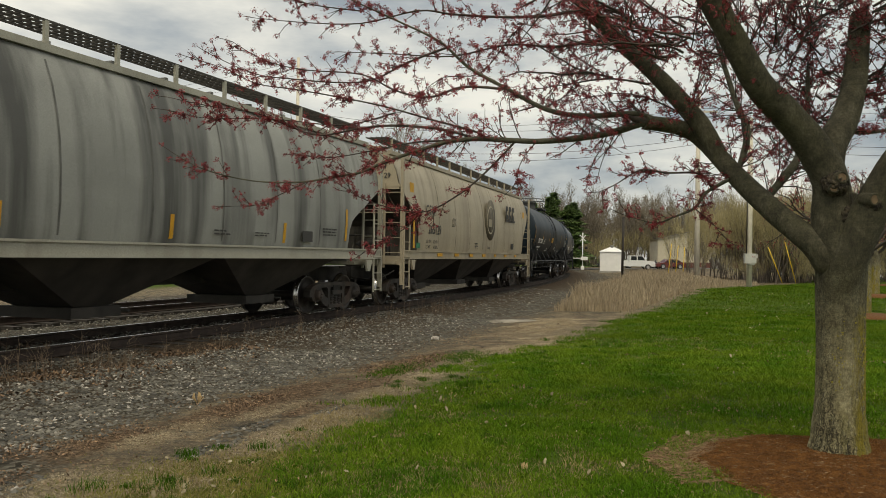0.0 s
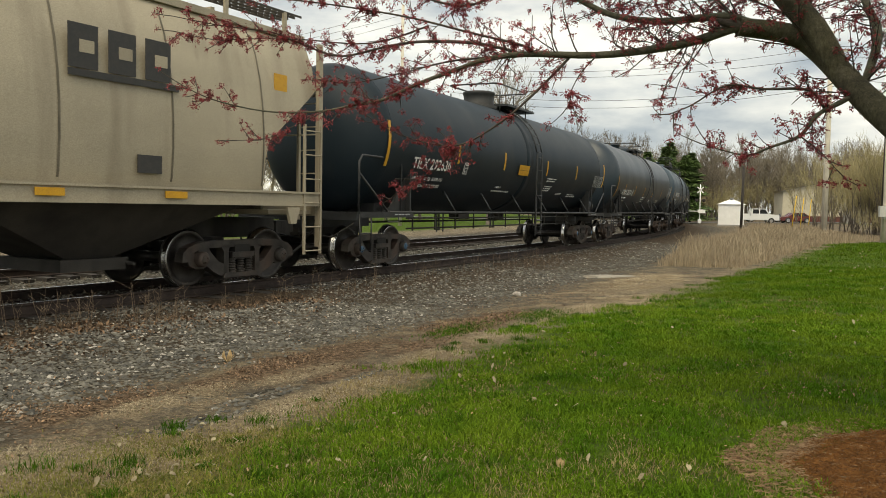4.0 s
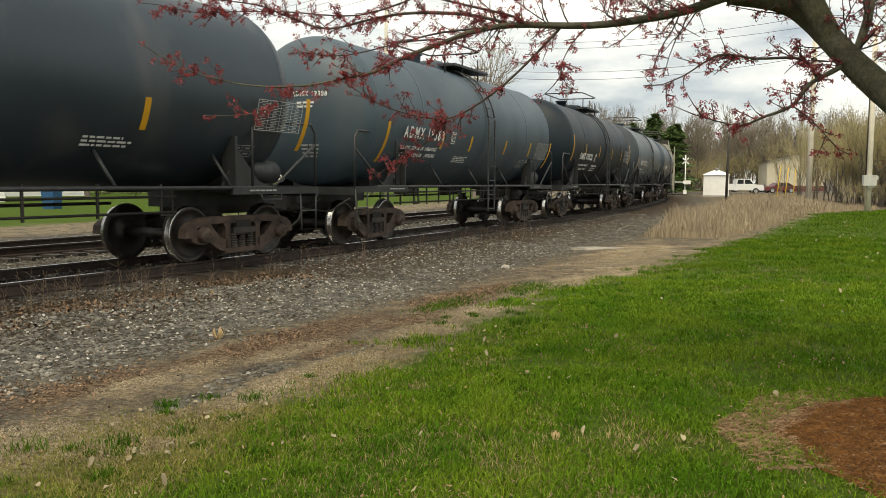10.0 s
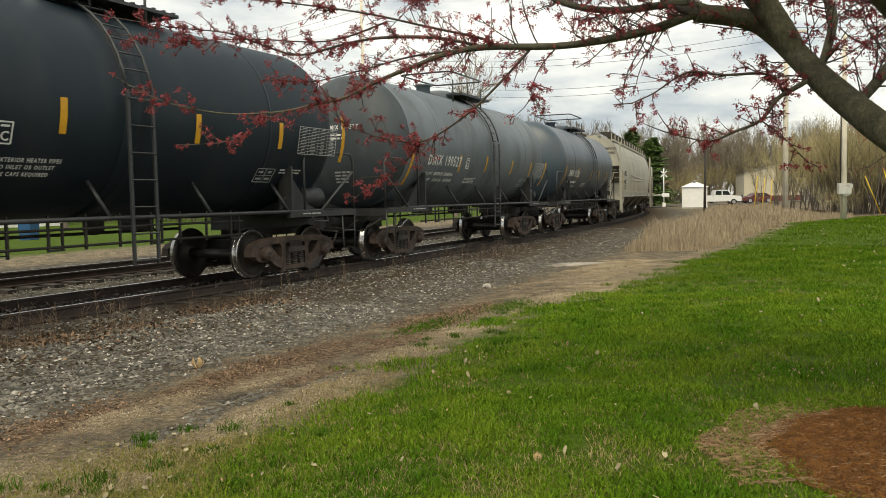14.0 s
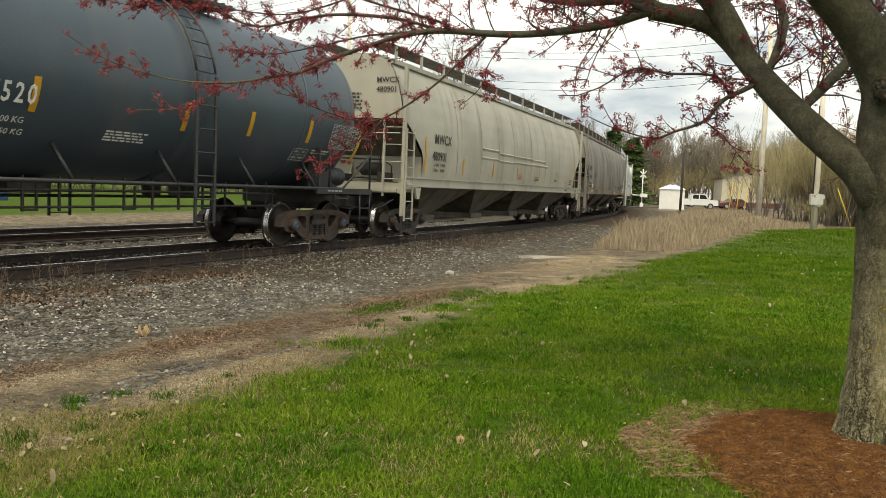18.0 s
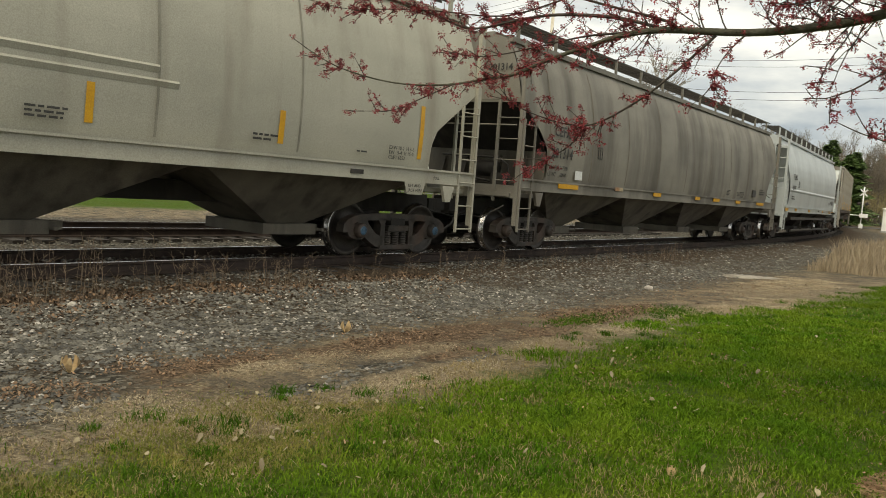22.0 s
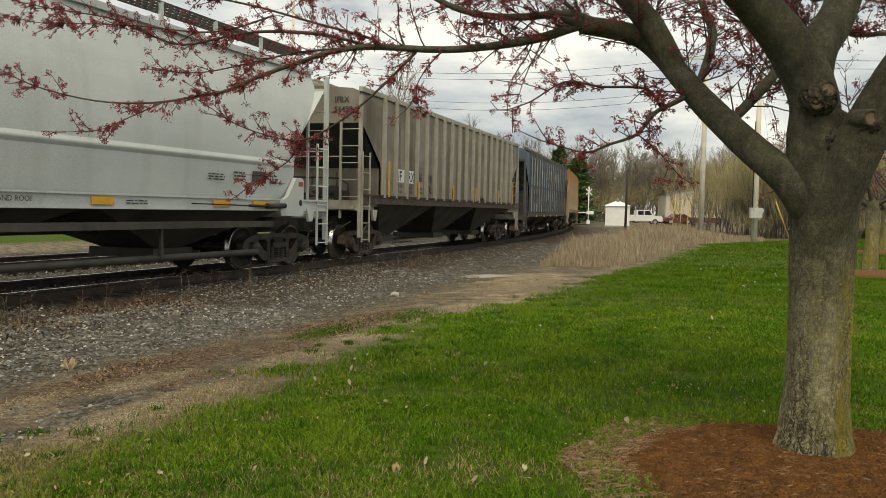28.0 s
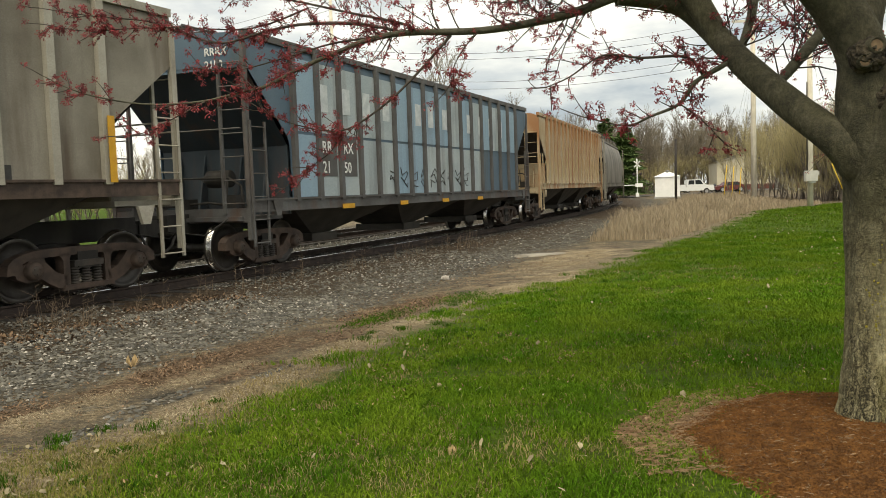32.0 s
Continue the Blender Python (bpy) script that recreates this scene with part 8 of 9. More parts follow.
M["steel"] = material("dull_steel", (0.30, 0.30, 0.30), (0.22, 0.22, 0.22), 0.5, 0.6, scale=5)


def bare_tree_meshes(seed, H, twig_mat, levels=4, spread=0.55, slim=1.0, stems=1):
    """Trunk with tapering limbs, and a crown of fine bare twigs."""
    rng = random.Random(seed)
    limb = Geo()
    tv, tf = [], []

    def sliver(a, b, w):
        d = (b - a)
        s = d.cross(Vector((rng.gauss(0, 1), rng.gauss(0, 1), rng.gauss(0, 1))))
        s = s.normalized() * w if s.length > 1e-6 else Vector((w, 0, 0))
        i = len(tv)
        tv.extend([a - s, a + s, b])
        tf.append((i, i + 1, i + 2))

    def grow(p, d, length, r, lev):
        n = 4
        pts = [p]
        for i in range(n):
            d = (d + Vector((rng.gauss(0, 0.10), rng.gauss(0, 0.10), rng.gauss(0.05, 0.07)))).normalized()
            pts.append(pts[-1] + d * length / n)
        if lev >= 3:
            limb.tube(pts, [r * (1 - 0.55 * i / n) for i in range(n + 1)], 7 if lev >= levels else 5, False)
        elif lev == 2:
            limb.tube(pts, [r * (1 - 0.6 * i / n) for i in range(n + 1)], 3, False)
        else:
            for a, b in zip(pts, pts[1:]):
                sliver(a, b + (b - a) * 0.3, r * 1.8)
        if lev == 0:
            return
        kids = (5 if lev >= levels else 4) + (2 if lev <= 1 else 0)
        for k in range(kids):
            t = rng.uniform(0.35 if lev < levels else 0.28, 1.0)
            i = min(int(t * n), n - 1)
            q = pts[i].lerp(pts[i + 1], t * n - i)
            side = d.orthogonal().normalized()
            side.rotate(Matrix.Rotation(rng.uniform(0, 6.28), 3, d))
            nd = (d + side * spread * rng.uniform(0.7, 1.8) + Vector((0, 0, 0.22))).normalized()
            grow(q, nd, length * rng.uniform(0.45, 0.68), r * 0.48, lev - 1)
        grow(pts[-1], d, length * 0.55, r * 0.45, lev - 1)

    for k in range(stems):
        a = 6.28 * k / max(stems, 1)
        base = Vector((0.25 * math.cos(a), 0.25 * math.sin(a), -0.1)) if stems > 1 else Vector((0, 0, -0.1))
        lean = Vector((0.3 * math.cos(a), 0.3 * math.sin(a), 1)).normalized() if stems > 1 else Vector((0, 0, 1))
        grow(base, lean, H * 0.52, H * 0.017 * slim, levels)
    crown = soup("crown", np.array([tuple(v) for v in tv]), np.array(tf), twig_mat)
    return limb.mesh("trunk", M["far_bark"]), crown


def place_trees():
    rng = random.Random(77)
    kinds = [bare_tree_meshes(s, 1.0, M["far_twig"], 4) for s in (1, 2, 3, 4, 5)]
    shrubs = [bare_tree_meshes(s, 1.0, M["shrub_twig"], 3, 0.5, 0.55, 6) for s in (11, 12, 13)]

    def put(name, meshes, x, y, h, lab, group, wide=1.0):
        t = thing(name, lab, "tree" if name != "shrub" else "shrub", group)
        t.matrix_basis = Matrix.Translation((x, y, ground_z(x, y) - 0.05)) @ Euler((0, 0, rng.uniform(0, 6.28))).to_matrix().to_4x4() @ Matrix.Diagonal((h * wide, h * wide, h, 1))
        part("trunk", meshes[0], None, t)
        part("crown", meshes[1], None, t)

    for i in range(230):                             # wood behind the road
        x = rng.uniform(0, 110)
        y = 150 + rng.uniform(-10, 34) - 0.35 * max(0, x - 40)
        put("bare_tree", rng.choice(kinds), x, y, rng.uniform(11.5, 16.5), "bare grey-brown tree in the far wood", "far wood", 0.9)
    for i in range(40):                              # nearer edge of the wood to the east
        x = rng.uniform(47, 90)
        put("bare_tree", rng.choice(kinds), x, rng.uniform(112, 130) - 0.3 * (x - 34) + 8, rng.uniform(9, 13), "bare grey-brown tree at the wood's edge", "far wood", 0.9)
    for x, y, h in ((-6.5, 78, 17), (1.5, 96, 13), (-26, 84, 14), (-34, 60, 13), (-48, 62, 15), (-58, 52, 14), (-62, 40, 15), (-74, 30, 14), (-44, 36, 11), (-70, 60, 16), (-16, 96, 12)):
        put("bare_tree", rng.choice(kinds), x, y, h, "tall bare tree beyond the tracks", "trees beyond the tracks", 1.1)
    for i in range(110):                              # thicket by the poles
        x = rng.uniform(18.2, 44)
        y = 57 + rng.uniform(-2.5, 6) + 0.10 * (x - 17)
        if x < 20:
            y += 2.5
        put("shrub", rng.choice(shrubs), x, y, rng.uniform(4.6, 7.8), "dense olive-brown budding thicket shrub", "roadside thicket", 0.62)
    for i in range(96):
        x = rng.uniform(2, 95)
        if 27 < x < 50 and i < 50:
            continue
        put("shrub", rng.choice(shrubs), x, 143 + rng.uniform(-2, 10) - 0.2 * max(0, x - 40), rng.uniform(5.0, 9.5), "bare brown brush along the wood's edge", "far brush", 1.3)
    for i in range(14):
        x = rng.uniform(18, 30)
        put("shrub", rng.choice(shrubs), x, rng.uniform(52.8, 55) + 0.1 * (x - 18), rng.uniform(1.2, 2.4), "low tan brush at the thicket's foot", "roadside thicket", 0.9)
    for i in range(70):                              # trees and brush far down the line and behind the houses
        a, d = rng.uniform(1.75, 3.35), rng.uniform(75, 125)
        x, y = d * math.cos(a), 2 + d * math.sin(a)
        put("bare_tree", rng.choice(kinds), x, y, rng.uniform(8, 14), "bare tree behind the far houses", "trees beyond the tracks", 1.0)
        if i % 2:
            continue
        a, d = rng.uniform(1.75, 3.35), rng.uniform(80, 100)
        put("shrub", rng.choice(shrubs), d * math.cos(a), 2 + d * math.sin(a), rng.uniform(3, 5.5), "brown brush beyond the tracks", "far brush", 1.8)
    for i in range(26):                              # brush closing the view beyond the far lawn
        x = rng.uniform(-64, -34)
        put("shrub", rng.choice(shrubs), x, 80 + 0.25 * (x + 50) + rng.uniform(-3, 5), rng.uniform(4.5, 7.5), "brown brush beyond the tracks", "far brush", 1.0)
    # conifers
    for j, (x, y, h) in enumerate(((14.6, 121, 10.5), (17.6, 123, 9.6), (12.4, 124, 10.0), (16.0, 128, 11.8), (19.0, 127, 10.2), (13.5, 118, 8.0))):
        r = random.Random(40 + j)
        t = thing("conifer", "dark green conifer beside the crossing", "tree", "conifers by the crossing", m=pose(x, y, ground_z(x, y)))
        g = Geo()
        g.tube([(0, 0, -0.1), (0, 0, h * 0.96)], [0.2, 0.03], 8)
        part("trunk", g, M["far_bark"], t)
        v, f = [], []
        for k in range(6500):
            z = h * (0.06 + 0.94 * r.random() ** 1.15)
            rad = (1 - z / h) ** 0.7 * h * 0.33 + 0.2
            rad *= 0.75 + 0.35 * math.sin(z * 5.1 + 3 * math.sin(z))
            a = r.uniform(0, 6.28)
            q = rad * r.uniform(0.35, 1.0)
            p = Vector((q * math.cos(a), q * math.sin(a), z - q * 0.18))
            d = Vector((math.cos(a), math.sin(a), r.uniform(-0.35, 0.15))) * r.uniform(0.35, 0.7)
            s = Vector((-math.sin(a), math.cos(a), r.uniform(-0.5, 0.5))) * r.uniform(0.08, 0.18)
            i = len(v)
            v.extend([p - s, p + s, p + d])
            f.append((i, i + 1, i + 2))
        part("crown", soup("crown", np.array([tuple(q) for q in v]), np.array(f), M["needles"]), None, t, "layered green needles")
    # two more young trees in the row on the lawn
    for x, y, h in ((11.26, 23.12, 6.0), (17.65, 34.89, 6.0), (25.5, 47.5, 6.0)):
        t = thing("maple_tree", "young budding maple in a mulch ring on the lawn", "tree", "row of lawn maples")
        t.matrix_basis = pose(x, y, ground_z(x, y))
        r = random.Random(int(x * 10))
        g, tw = Geo(), Geo()
        g.tube([(0, 0, -0.1), (0, 0, 0.2), (0.02, 0, 1.0), (0, 0, 1.9)], [0.26, 0.19, 0.165, 0.17], 14)
        part("trunk", g, M["bark"], t)
        pts = []

        def grow(p, d, ln, rad, lev):
            ps = [p]
            for i in range(4):
                d = (d + Vector((r.gauss(0, 0.13), r.gauss(0, 0.13), r.gauss(0, 0.1)))).normalized()
                ps.append(ps[-1] + d * ln / 4)
            tw.tube(ps, [rad * (1 - 0.17 * i) for i in range(5)], 5, False)
            if lev == 0:
                pts.extend(ps[1:])
                return
            for k in range(4):
                q = ps[r.randint(1, 4)]
                s = d.orthogonal().normalized()
                s.rotate(Matrix.Rotation(r.uniform(0, 6.28), 3, d))
                grow(q, (d + s * r.uniform(0.5, 1.1)).normalized(), ln * 0.6, rad * 0.5, lev - 1)
        for k in range(6):
            a = k * 1.05 + r.uniform(-0.3, 0.3)
            grow(Vector((0, 0, 1.7)), Vector((math.cos(a) * 0.8, math.sin(a) * 0.8, r.uniform(0.45, 1.2))).normalized(), r.uniform(1.5, 2.2), 0.06, 3)
        tagged(part("limb", tw, M["twig"], t, "bare spreading limbs"), kind="stuff")
        nr = np.random.default_rng(int(x))
        B = np.array([tuple(p) for p in pts])
        c = B + nr.normal(0, 0.04, (len(B), 3))
        v = c[:, None] + OCTA[None] * nr.uniform(0.010, 0.024, (len(c), 6, 1))
        f = (np.arange(len(c))[:, None, None] * 6 + OCTF[None]).reshape(-1, 3)
        bl = part("blossoms", soup("blossoms", v.reshape(-1, 3), f, M["blossom"]), None, t, "haze of red blossom")
        tagged(bl, kind="stuff")
        g = Geo()
        g.lathe((0, 0, 0.14), (0, 0, 1), [(0, 0.15), (-0.01, 0.5), (-0.06, 1.05), (-0.16, 1.15)], 24)
        mb = part("mulch_bed", g, M["mulch"])
        mb.location = (x, y, ground_z(x, y))
        tagged(mb, "ring of red-brown mulch on the lawn", "mulch bed")


def utility_pole(x, y, h, r, lab):
    t = thing("utility_pole", lab, "utility pole", "utility poles", m=pose(x, y, ground_z(x, y)))
    g = Geo()
    g.tube([(0, 0, -0.3), (0, 0, h * 0.5), (0.0, 0, h)], [r, r * 0.88, r * 0.72], 14)
    part("pole", g, M["pole"], t, "weathered pale wooden pole")
    return t


def wire(p, q, sag, n=12, r=0.012):
    g = Geo()
    pts = []
    for i in range(n + 1):
        k = i / n
        v = Vector(p).lerp(Vector(q), k)
        v.z -= sag * 4 * k * (1 - k)
        pts.append(v)
    g.tube(pts, r, 4, False)
    ob = part("overhead_wire", g, M["wire"])
    tagged(ob, "black overhead wire sagging between poles", "wire", "overhead wires")


def build_poles():
    t = utility_pole(15.65, 52.76, 12.0, 0.17, "tall weathered wooden utility pole beside the thicket")
    g = Geo()
    g.box((0, 0, 10.9), (2.4, 0.1, 0.12))
    part("crossarm", g, M["pole"], t)
    t = utility_pole(16.75, 46.7, 9.5, 0.16, "wooden utility pole carrying a grey meter box")
    g = Geo()
    g.box((-0.05, -0.24, 1.62), (0.62, 0.26, 0.55)).box((0.02, -0.2, 1.30), (0.34, 0.2, 0.1)).box((0.30, -0.22, 1.75), (0.1, 0.2, 0.2))
    part("meter_box", g, M["box_grey"], t, "grey steel meter box")
    g = Geo()
    g.tube([(-0.17, -0.05, 1.9), (-0.16, -0.03, 6.5)], 0.03, 6)
    part("conduit", g, M["dark_pole"], t, "dark conduit pipe")
    utility_pole(-12.45, 66.5, 17.5, 0.16, "distant utility pole beyond the tracks")
    t = thing("utility_pole", "thin dark wooden post in the dry grass", "utility pole", m=pose(13.4, 64.5, ground_z(13.4, 64.5)))
    part("pole", Geo().tube([(0, 0, -0.2), (0.05, 0, 4.9)], [0.10, 0.09], 10), M["dark_pole"], t)
    for dz, sag in ((0.0, 1.2), (-0.6, 1.0), (-1.9, 1.3), (-2.3, 1.4)):
        wire((15.65, 52.76, 11.3 + dz), (-12.45, 66.5, 13.2 + dz), sag)
        wire((15.65, 52.76, 11.3 + dz), (48, 36, 11.0 + dz), sag)
    for dz in (0, -0.5, -1.1):
        wire((-12.45, 66.5, 17.2 + dz), (-60, 88, 16.5 + dz), 1.3)
    for x0, y0, x1, y1, z1 in ((14.75, 56.3, 15.05, 56.5, 2.7), (15.25, 56.3, 15.5, 56.5, 2.6), (15.75, 56.3, 15.95, 56.5, 2.5), (21.0, 52.6, 20.15, 52.75, 2.5), (21.9, 52.7, 21.2, 52.8, 2.9)):
        g = Geo()
        g.tube([(x0, y0, 0.25), (x1, y1, z1)], 0.028, 8)
        ob = part("guy_guard", g, M["guard"])
        tagged(ob, "bright yellow plastic guy-wire guard", "guy guard", "yellow guy guards")
        wire((x1, y1, z1), (15.65 if x0 < 18 else 16.75, 52.76 if x0 < 18 else 46.7, 9.0), 0.0, 2, 0.004)


def vehicle(name, lab, x, y, rz, paint, L=5.3, H=1.75, pickup=True, group="parked vehicles"):
    t = thing(name, lab, "vehicle", group, m=pose(x, y, ground_z(x, y), 0, 0, rz))
    h = L / 2
    if pickup:
        prof = [(-h, 0.5), (-h, 1.0), (-h + 0.12, 1.16), (-h + 1.15, 1.24), (-h + 1.7, H), (-h + 3.45, H), (-h + 3.58, 1.28), (-h + 3.6, 0.95), (-h + 3.68, 0.95), (-h + 3.7, 1.28), (h - 0.03, 1.28), (h, 1.2), (h, 0.55), (h - 0.2, 0.48), (-h + 0.2, 0.45)]
        wins = [[(-h + 1.40, 1.30), (-h + 1.80, H - 0.1), (-h + 2.45, H - 0.1), (-h + 2.45, 1.30)], [(-h + 2.58, 1.30), (-h + 2.58, H - 0.1), (-h + 3.30, H - 0.1), (-h + 3.38, 1.30)]]
    else:
        prof = [(-h, 0.4), (-h, 0.7), (-h + 0.2, 0.8), (-h + 1.1, 0.9), (-h + 1.8, H), (h - 1.4, H), (h - 0.6, 0.95), (h - 0.05, 0.9), (h, 0.5), (h - 0.2, 0.32), (-h + 0.2, 0.32)]
        wins = [[(-h + 1.35, 0.95), (-h + 1.9, H - 0.08), (-0.05, H - 0.08), (-0.05, 0.95)], [(0.05, 0.95), (0.05, H - 0.08), (h - 1.45, H - 0.08), (h - 0.9, 0.95)]]
    g = Geo()
    g.prism(prof[::-1], -0.92, 0.92)
    body = part("body", g, paint, t)
    for sy in (-1, 1):
        for w in wins:
            g = Geo()
            g.prism(w if sy > 0 else w, sy * 0.925 - 0.008, sy * 0.925 + 0.008)
            part("side_window", g, M["car_glass"], body)
    for sx in (-1, 1):
        for sy in (-1, 1):
            g = Geo()
            g.lathe((sx * (h - 1.0), sy * 0.98, 0.38), (sx * (h - 1.0), 0, 0.38), [(0.0, 0.22), (0.0, 0.36), (0.04, 0.385), (0.22, 0.385), (0.24, 0.2)], 20)
            w = part("wheel", g, M["tyre"], t)
            g = Geo()
            g.lathe((sx * (h - 1.0), sy * 0.985, 0.38), (sx * (h - 1.0), 0, 0.38), [(0.0, 0.01), (0.0, 0.08), (0.03, 0.2), (0.0, 0.23)], 16)
            part("rim", g, M["rim"], w)
    g = Geo()
    g.box((h + 0.02, 0, 0.55), (0.1, 1.7, 0.16)).box((-h - 0.02, 0, 0.5), (0.1, 1.7, 0.2))
    part("bumper", g, M["steel"], t)
    return t


def build_crossing():
    g = Geo()
    rows = []
    for o in [-60 + i * 3 for i in range(48)]:
        row = []
        for ds in (-5.0, 5.0):
            p = arc(116 + ds + 0.1 * max(0, o), o)
            row.append((p.x, p.y, ground_z(p.x, p.y) + (0.05 if abs(o) > 8 else 0.09)))
        rows.append(row)
    g.grid(rows, False, flip=True)
    tagged(part("road", g, M["asphalt"]), "pale grey road crossing the tracks", "road", kind="structure")
    t = thing("crossing_signal", "white crossing signal mast with crossbuck and lamps", "signal", m=pose(17.6, 109.5, 0.1))
    g = Geo()
    g.tube([(0, 0, 0), (0, 0, 4.9)], 0.07, 8).box((0, 0, 0.25), (0.4, 0.4, 0.5))
    part("mast", g, M["white_paint"], t)
    for k in (-1, 1):
        part("crossbuck", Geo().box((0, -0.1, 4.2), (1.1, 0.03, 0.13), Matrix.Rotation(k * radians(45), 3, "Y")), M["white_paint"], t, "white crossbuck board")
        g = Geo()
        g.lathe((k * 0.42, -0.1, 2.9), (k * 0.42, -1, 2.9), [(0, 0.02), (0.0, 0.2), (0.05, 0.2), (0.05, 0.01)], 14)
        part("lamp", g, M["dark_pole"], t, "round black signal lamp")
    part("lamp_arm", Geo().box((0, 0, 2.9), (0.9, 0.06, 0.06)), M["dark_pole"], t)
    g = Geo()
    g.box((0.2, -0.1, 1.5), (0.9, 0.25, 0.45)).tube([(0.2, -0.1, 1.5), (-7.5, 0.5, 1.55)], [0.06, 0.035], 8)
    part("gate_arm", g, M["white_paint"], t, "lowered gate arm and motor")
    # equipment shed
    t = thing("signal_shed", "white steel equipment shed with a low hipped roof", "shed", m=pose(19.0, 96.9, ground_z(19, 96.9), 0, 0, -12))
    part("wall", Geo().box((0, 0, 1.25), (2.7, 2.2, 2.3)), M["white_paint"], t, "white steel walls")
    g = Geo()
    g.add([(-1.5, -1.25, 2.4), (1.5, -1.25, 2.4), (1.5, 1.25, 2.4), (-1.5, 1.25, 2.4), (-0.25, 0, 2.95), (0.25, 0, 2.95)], [(0, 1, 5, 4), (1, 2, 5), (2, 3, 4, 5), (3, 0, 4), (3, 2, 1, 0)])
    part("roof", g, M["white_paint"], t, "low hipped roof")
    part("vent", Geo().tube([(0, 0, 2.85), (0, 0, 3.15)], 0.2, 10), M["steel"], t)
    part("door", Geo().box((-0.55, -1.115, 1.2), (0.85, 0.03, 1.95)), M["white_paint"], t)
    part("base", Geo().box((0, 0, 0.05), (2.9, 2.4, 0.2)), M["concrete"], t)
    vehicle("pickup_truck", "white crew-cab pickup truck parked by the road", 25.4, 114.8, 180, M["white_car"], 5.9, 1.95)
    vehicle("car", "dark red car parked behind the pickup truck", 31.2, 117.5, 8, M["red_car"], 4.5, 1.4, False)
    for x, y, pn in ((25.0, 127, "dark_car"), (29.0, 128, "white_car"), (33.0, 128, "dark_car")):
        vehicle("car", "car parked in the far lot", x, y, random.Random(int(x)).uniform(-15, 15), M[pn], 4.6, 1.5, False)
    vehicle("car", "silver-dark car parked beyond the lawn", 29.6, 73.5, 20, M["dark_car"], 4.5, 1.45, False)
    # metal building
    t = thing("metal_building", "tan metal-sided building with a low gabled roof", "building", m=pose(39.5, 131, 0.2, 0, 0, -8))
    g = Geo()
    g.add([(-7, -6, 0), (7, -6, 0), (7, 6, 0), (-7, 6, 0), (-7, -6, 4.6), (0, -6, 6.2), (7, -6, 4.6), (7, 6, 4.6), (0, 6, 6.2), (-7, 6, 4.6)], [(0, 1, 6, 5, 4), (1, 2, 7, 6), (2, 3, 9, 8, 7), (3, 0, 4, 9)])
    wl = part("wall", g, M["tan_siding"], t, "tan ribbed metal siding")
    me = Geo().box((0, 0, 2.35), (0.05, 0.06, 4.6)).mesh("rib", M["tan_siding"])
    for i in range(26):
        ob = part("rib", me, None, wl)
        ob.location = (-6.8 + i * 0.54, -6.02, 0)
    g = Geo()
    g.add([(-7.4, -6.4, 4.52), (0, -6.4, 6.25), (7.4, -6.4, 4.52), (7.4, 6.4, 4.52), (0, 6.4, 6.25), (-7.4, 6.4, 4.52), (-7.4, -6.4, 4.42), (0, -6.4, 6.15), (7.4, -6.4, 4.42)], [(0, 1, 4, 5), (1, 2, 3, 4), (0, 6, 7, 1), (1, 7, 8, 2)])
    part("roof", g, M["roof"], t)
    part("door", Geo().box((2.5, -6.05, 1.5), (3.0, 0.08, 3.0)), M["concrete"], t, "pale roll-up door")
    part("brick_base", Geo().box((0, -6.05, 0.5), (14.02, 0.08, 1.0)), material("red_brown_base", (0.16, 0.06, 0.045), (0.12, 0.05, 0.04), 0.8), t, "red-brown base course")


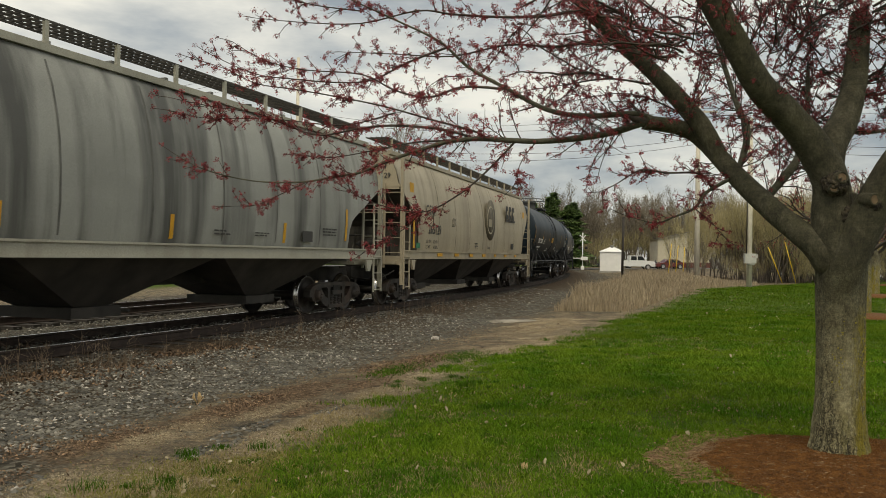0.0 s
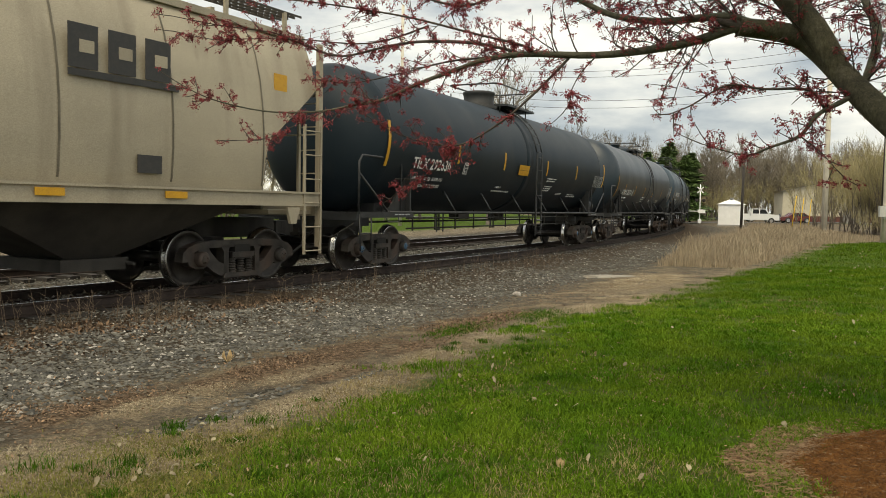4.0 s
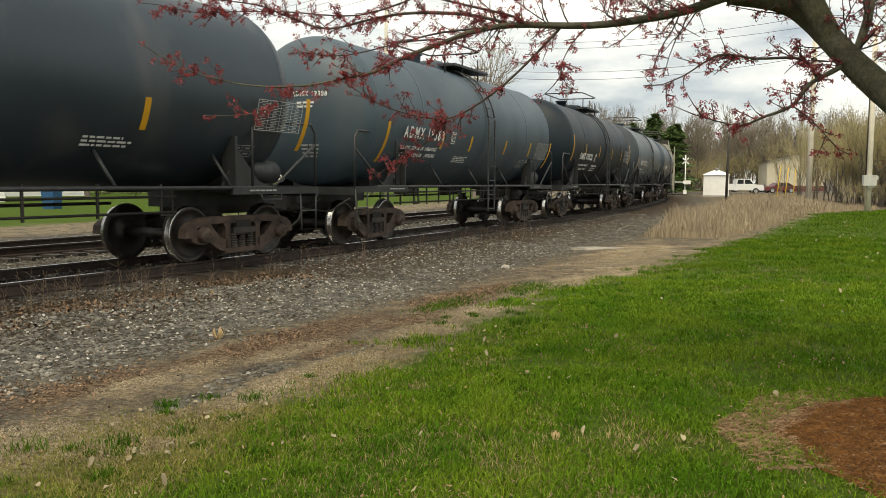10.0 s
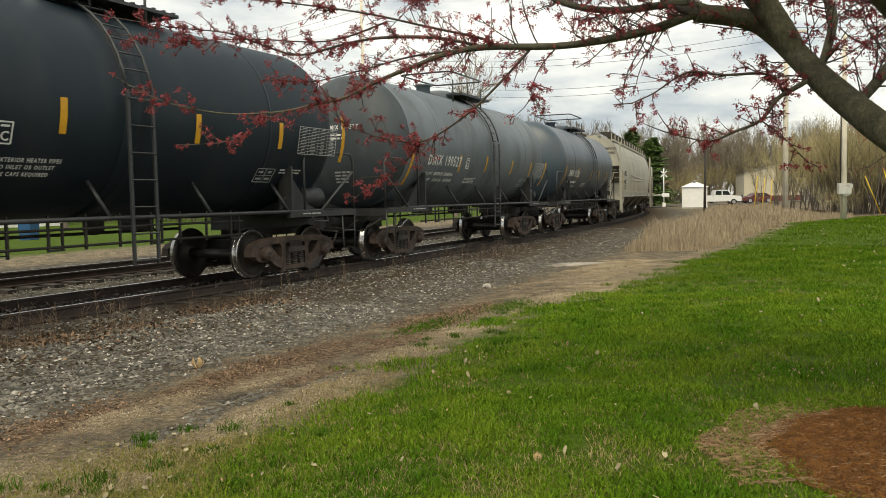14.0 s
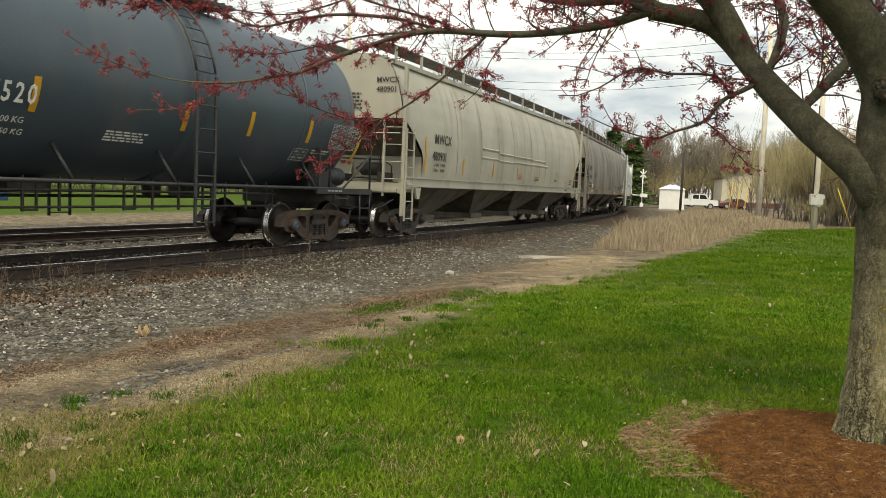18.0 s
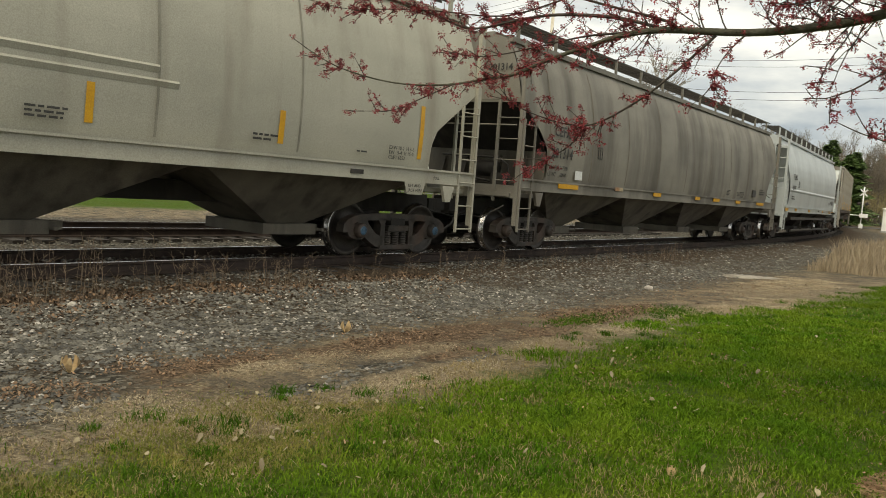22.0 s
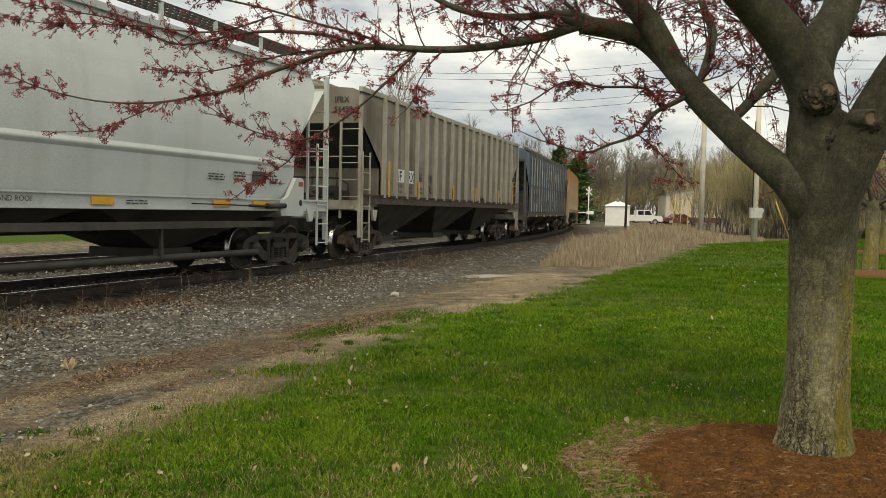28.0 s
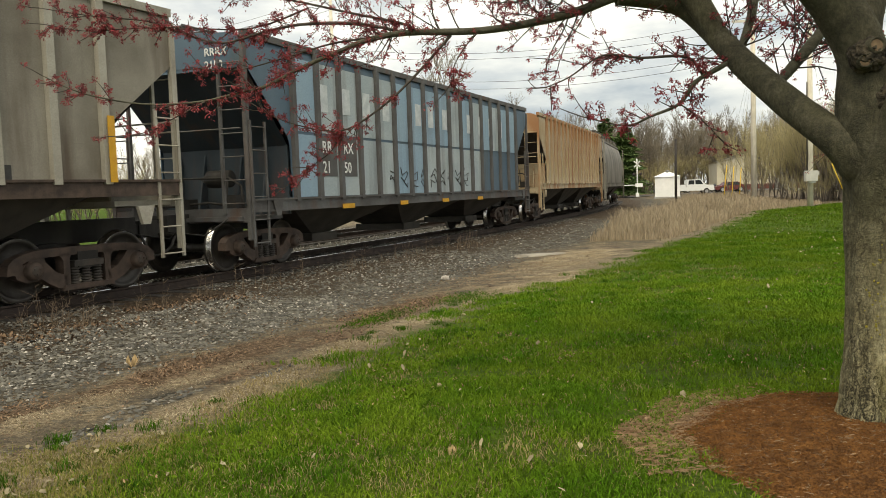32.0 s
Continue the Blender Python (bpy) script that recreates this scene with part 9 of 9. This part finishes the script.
def house(x, y, rz, w, d, h, lab):
    t = thing("house", lab, "house", "houses beyond the tracks", m=pose(x, y, 0, 0, 0, rz))
    g = Geo()
    g.add([(-w / 2, -d / 2, 0), (w / 2, -d / 2, 0), (w / 2, d / 2, 0), (-w / 2, d / 2, 0), (-w / 2, -d / 2, h), (w / 2, -d / 2, h), (w / 2, d / 2, h), (-w / 2, d / 2, h), (0, -d / 2, h + w * 0.42), (0, d / 2, h + w * 0.42)], [(0, 1, 5, 8, 4), (1, 2, 6, 5), (2, 3, 7, 9, 6), (3, 0, 4, 7)])
    wl = part("wall", g, M["white_paint"], t, "white clapboard walls")
    me = Geo().box((0, 0, 0), (w + 0.04, d + 0.04, 0.025)).mesh("clapboard", M["white_paint"])
    for i in range(int(h / 0.3)):
        ob = part("clapboard", me, None, wl)
        ob.location = (0, 0, 0.25 + i * 0.3)
    g = Geo()
    e = 0.45
    for s in (-1, 1):
        g.add([(s * (w / 2 + e), -d / 2 - e, h - e * 0.84), (s * (w / 2 + e), d / 2 + e, h - e * 0.84), (0, d / 2 + e, h + w * 0.42 + 0.02), (0, -d / 2 - e, h + w * 0.42 + 0.02), (s * (w / 2 + e), -d / 2 - e, h - e * 0.84 - 0.15), (s * (w / 2 + e), d / 2 + e, h - e * 0.84 - 0.15), (0, d / 2 + e, h + w * 0.42 - 0.13), (0, -d / 2 - e, h + w * 0.42 - 0.13)], [(0, 1, 2, 3), (4, 7, 6, 5), (0, 3, 7, 4), (1, 5, 6, 2), (0, 4, 5, 1)])
    part("roof", g, M["roof"], t, "grey shingle roof")
    for zz in (1.4, 4.0):
        for xx in (-w * 0.25, w * 0.25):
            if zz < h:
                wn = part("window", Geo().box((xx, -d / 2 - 0.03, zz + 0.4), (1.0, 0.1, 1.5)), M["white_paint"], t, "white window frame")
                part("pane", Geo().box((xx, -d / 2 - 0.075, zz + 0.4), (0.8, 0.03, 1.3)), M["car_glass"], wn, "dark glass pane")
    for yy in (-d * 0.25, d * 0.25):
        for sx in (-1, 1):
            wn = part("window", Geo().box((sx * (w / 2 + 0.03), yy, 2.2), (0.1, 1.0, 1.5)), M["white_paint"], t)
            part("pane", Geo().box((sx * (w / 2 + 0.075), yy, 2.2), (0.03, 0.8, 1.3)), M["car_glass"], wn)


def build_far_side():
    house(-53, 46, -60, 8, 11, 5.2, "two-storey white clapboard house beyond the tracks")
    house(-40, 52, -55, 6.5, 8, 3.0, "low white house beyond the tracks")
    house(-47, 70, -35, 8, 9, 3.0, "low white house among the far trees")
    house(-80, 26, -70, 9, 12, 5.0, "white house far down the street")
    vehicle("car", "white car parked by the far houses", -36.5, 47, 30, M["white_car"], 4.6, 1.5, False)
    t = thing("waste_bin", "blue plastic waste bin on the far lawn", "bin", m=pose(-25, 41.5, 0.0))
    part("body", Geo().box((0, 0, 0.5), (0.6, 0.7, 1.0), None, 1.15), material("blue_plastic", (0.02, 0.09, 0.22), None, 0.5), t)
    part("lid", Geo().box((0, 0, 1.04), (0.74, 0.84, 0.08)), M["dark_car"], t)
    # parking lot, kerb, sign and white building past the lawn
    g = Geo()
    rows = []
    for i in range(30):
        s = -20 + i * 5
        rows.append([(*arc(s, o).xy, ground_z(*arc(s, o).xy) + 0.03) for o in (25.0 - 0.02 * s, 31, 45)])
    g.grid(rows, True, flip=True)
    tagged(part("parking_lot", g, M["concrete"]), "pale asphalt parking lot past the lawn", "parking lot", kind="structure")
    g = Geo()
    for i in range(29):
        s = -20 + i * 5
        a, b = arc(s, 24.9 - 0.02 * s), arc(s + 5, 24.8 - 0.02 * s)
        za, zb = ground_z(a.x, a.y), ground_z(b.x, b.y)
        n = Vector((b.y - a.y, a.x - b.x, 0)).normalized() * 0.09
        g.add([(*(a - n).xy, za), (*(a + n).xy, za), (*(b + n).xy, zb), (*(b - n).xy, zb), (*(a - n).xy, za + 0.14), (*(a + n).xy, za + 0.14), (*(b + n).xy, zb + 0.14), (*(b - n).xy, zb + 0.14)], [(4, 5, 6, 7), (0, 4, 7, 3), (1, 2, 6, 5)])
    tagged(part("kerb", g, M["concrete"]), "concrete kerb along the lot", "kerb", kind="structure")
    t = thing("commercial_building", "long low white building beyond the parking lot", "building", m=pose(66, 96, 0.4, 0, 0, -60))
    wl = part("wall", Geo().box((0, 0, 2.1), (34, 14, 4.2)), M["white_paint"], t, "white walls")
    part("roof", Geo().box((0, 0, 4.3), (34.6, 14.6, 0.25)), M["roof"], t)
    for i in range(8):
        wn = part("window", Geo().box((-14 + i * 4, -7.03, 1.7), (1.6, 0.1, 1.3)), M["dark_car"], t)
        part("pane", Geo().box((-14 + i * 4, -7.09, 1.7), (1.4, 0.03, 1.1)), M["car_glass"], wn)
    f = thing("wire_fence", "low wire fence with thin steel posts", "fence", m=pose(0, 0, 0))
    for i in range(10):
        p = Vector((36 + i * 2.4, 76 - i * 1.6, 0))
        p.z = ground_z(p.x, p.y)
        part("post", Geo().tube([p, p + Vector((0, 0, 1.4))], 0.035, 6), M["steel"], f)
    for z in (0.3, 0.8, 1.3):
        part("rail", Geo().tube([(36, 76, z + 0.45), (57.6, 61.6, z + 0.45)], 0.015, 5), M["steel"], f)
    t = thing("sign", "small white yard sign on a post", "sign", m=pose(26.5, 58.5, ground_z(26.5, 58.5)))
    part("post", Geo().box((0, 0, 0.6), (0.1, 0.1, 1.3)), M["white_paint"], t)
    for z in (1.05, 0.7):
        part("board", Geo().box((0.4, 0, z), (0.75, 0.05, 0.22)), M["white_paint"], t)


place_trees()
build_poles()
build_crossing()
build_far_side()


random.seed(6)
build_ties(TRACK_A, 0.0, 200)
build_ties(TRACK_B, -TRACK2, 110)


# ---- movement ----
def car_pose(sc, L):
    half = L / 2 - 2.18
    a, b = arc(sc - half, -GAUGE / 2), arc(sc + half, -GAUGE / 2)
    mid = (a + b) / 2
    return Matrix.Translation((mid.x, mid.y, RAIL_Z)) @ Euler((0, 0, math.atan2(b.y - a.y, b.x - a.x))).to_matrix().to_4x4()


def motions():
    for c, u, L in CARS:
        walk(c, [(t * 0.5, car_pose(u - SPEED * t * 0.5, L)) for t in range(65)])
    step = 0.1
    turn = math.degrees(SPEED * step / WHEEL_R)
    for w, x in WHEELSETS:
        walk(w, [(i * step, pose(x, 0, WHEEL_R, 0, -turn * i, 0)) for i in range(321)])


motions()
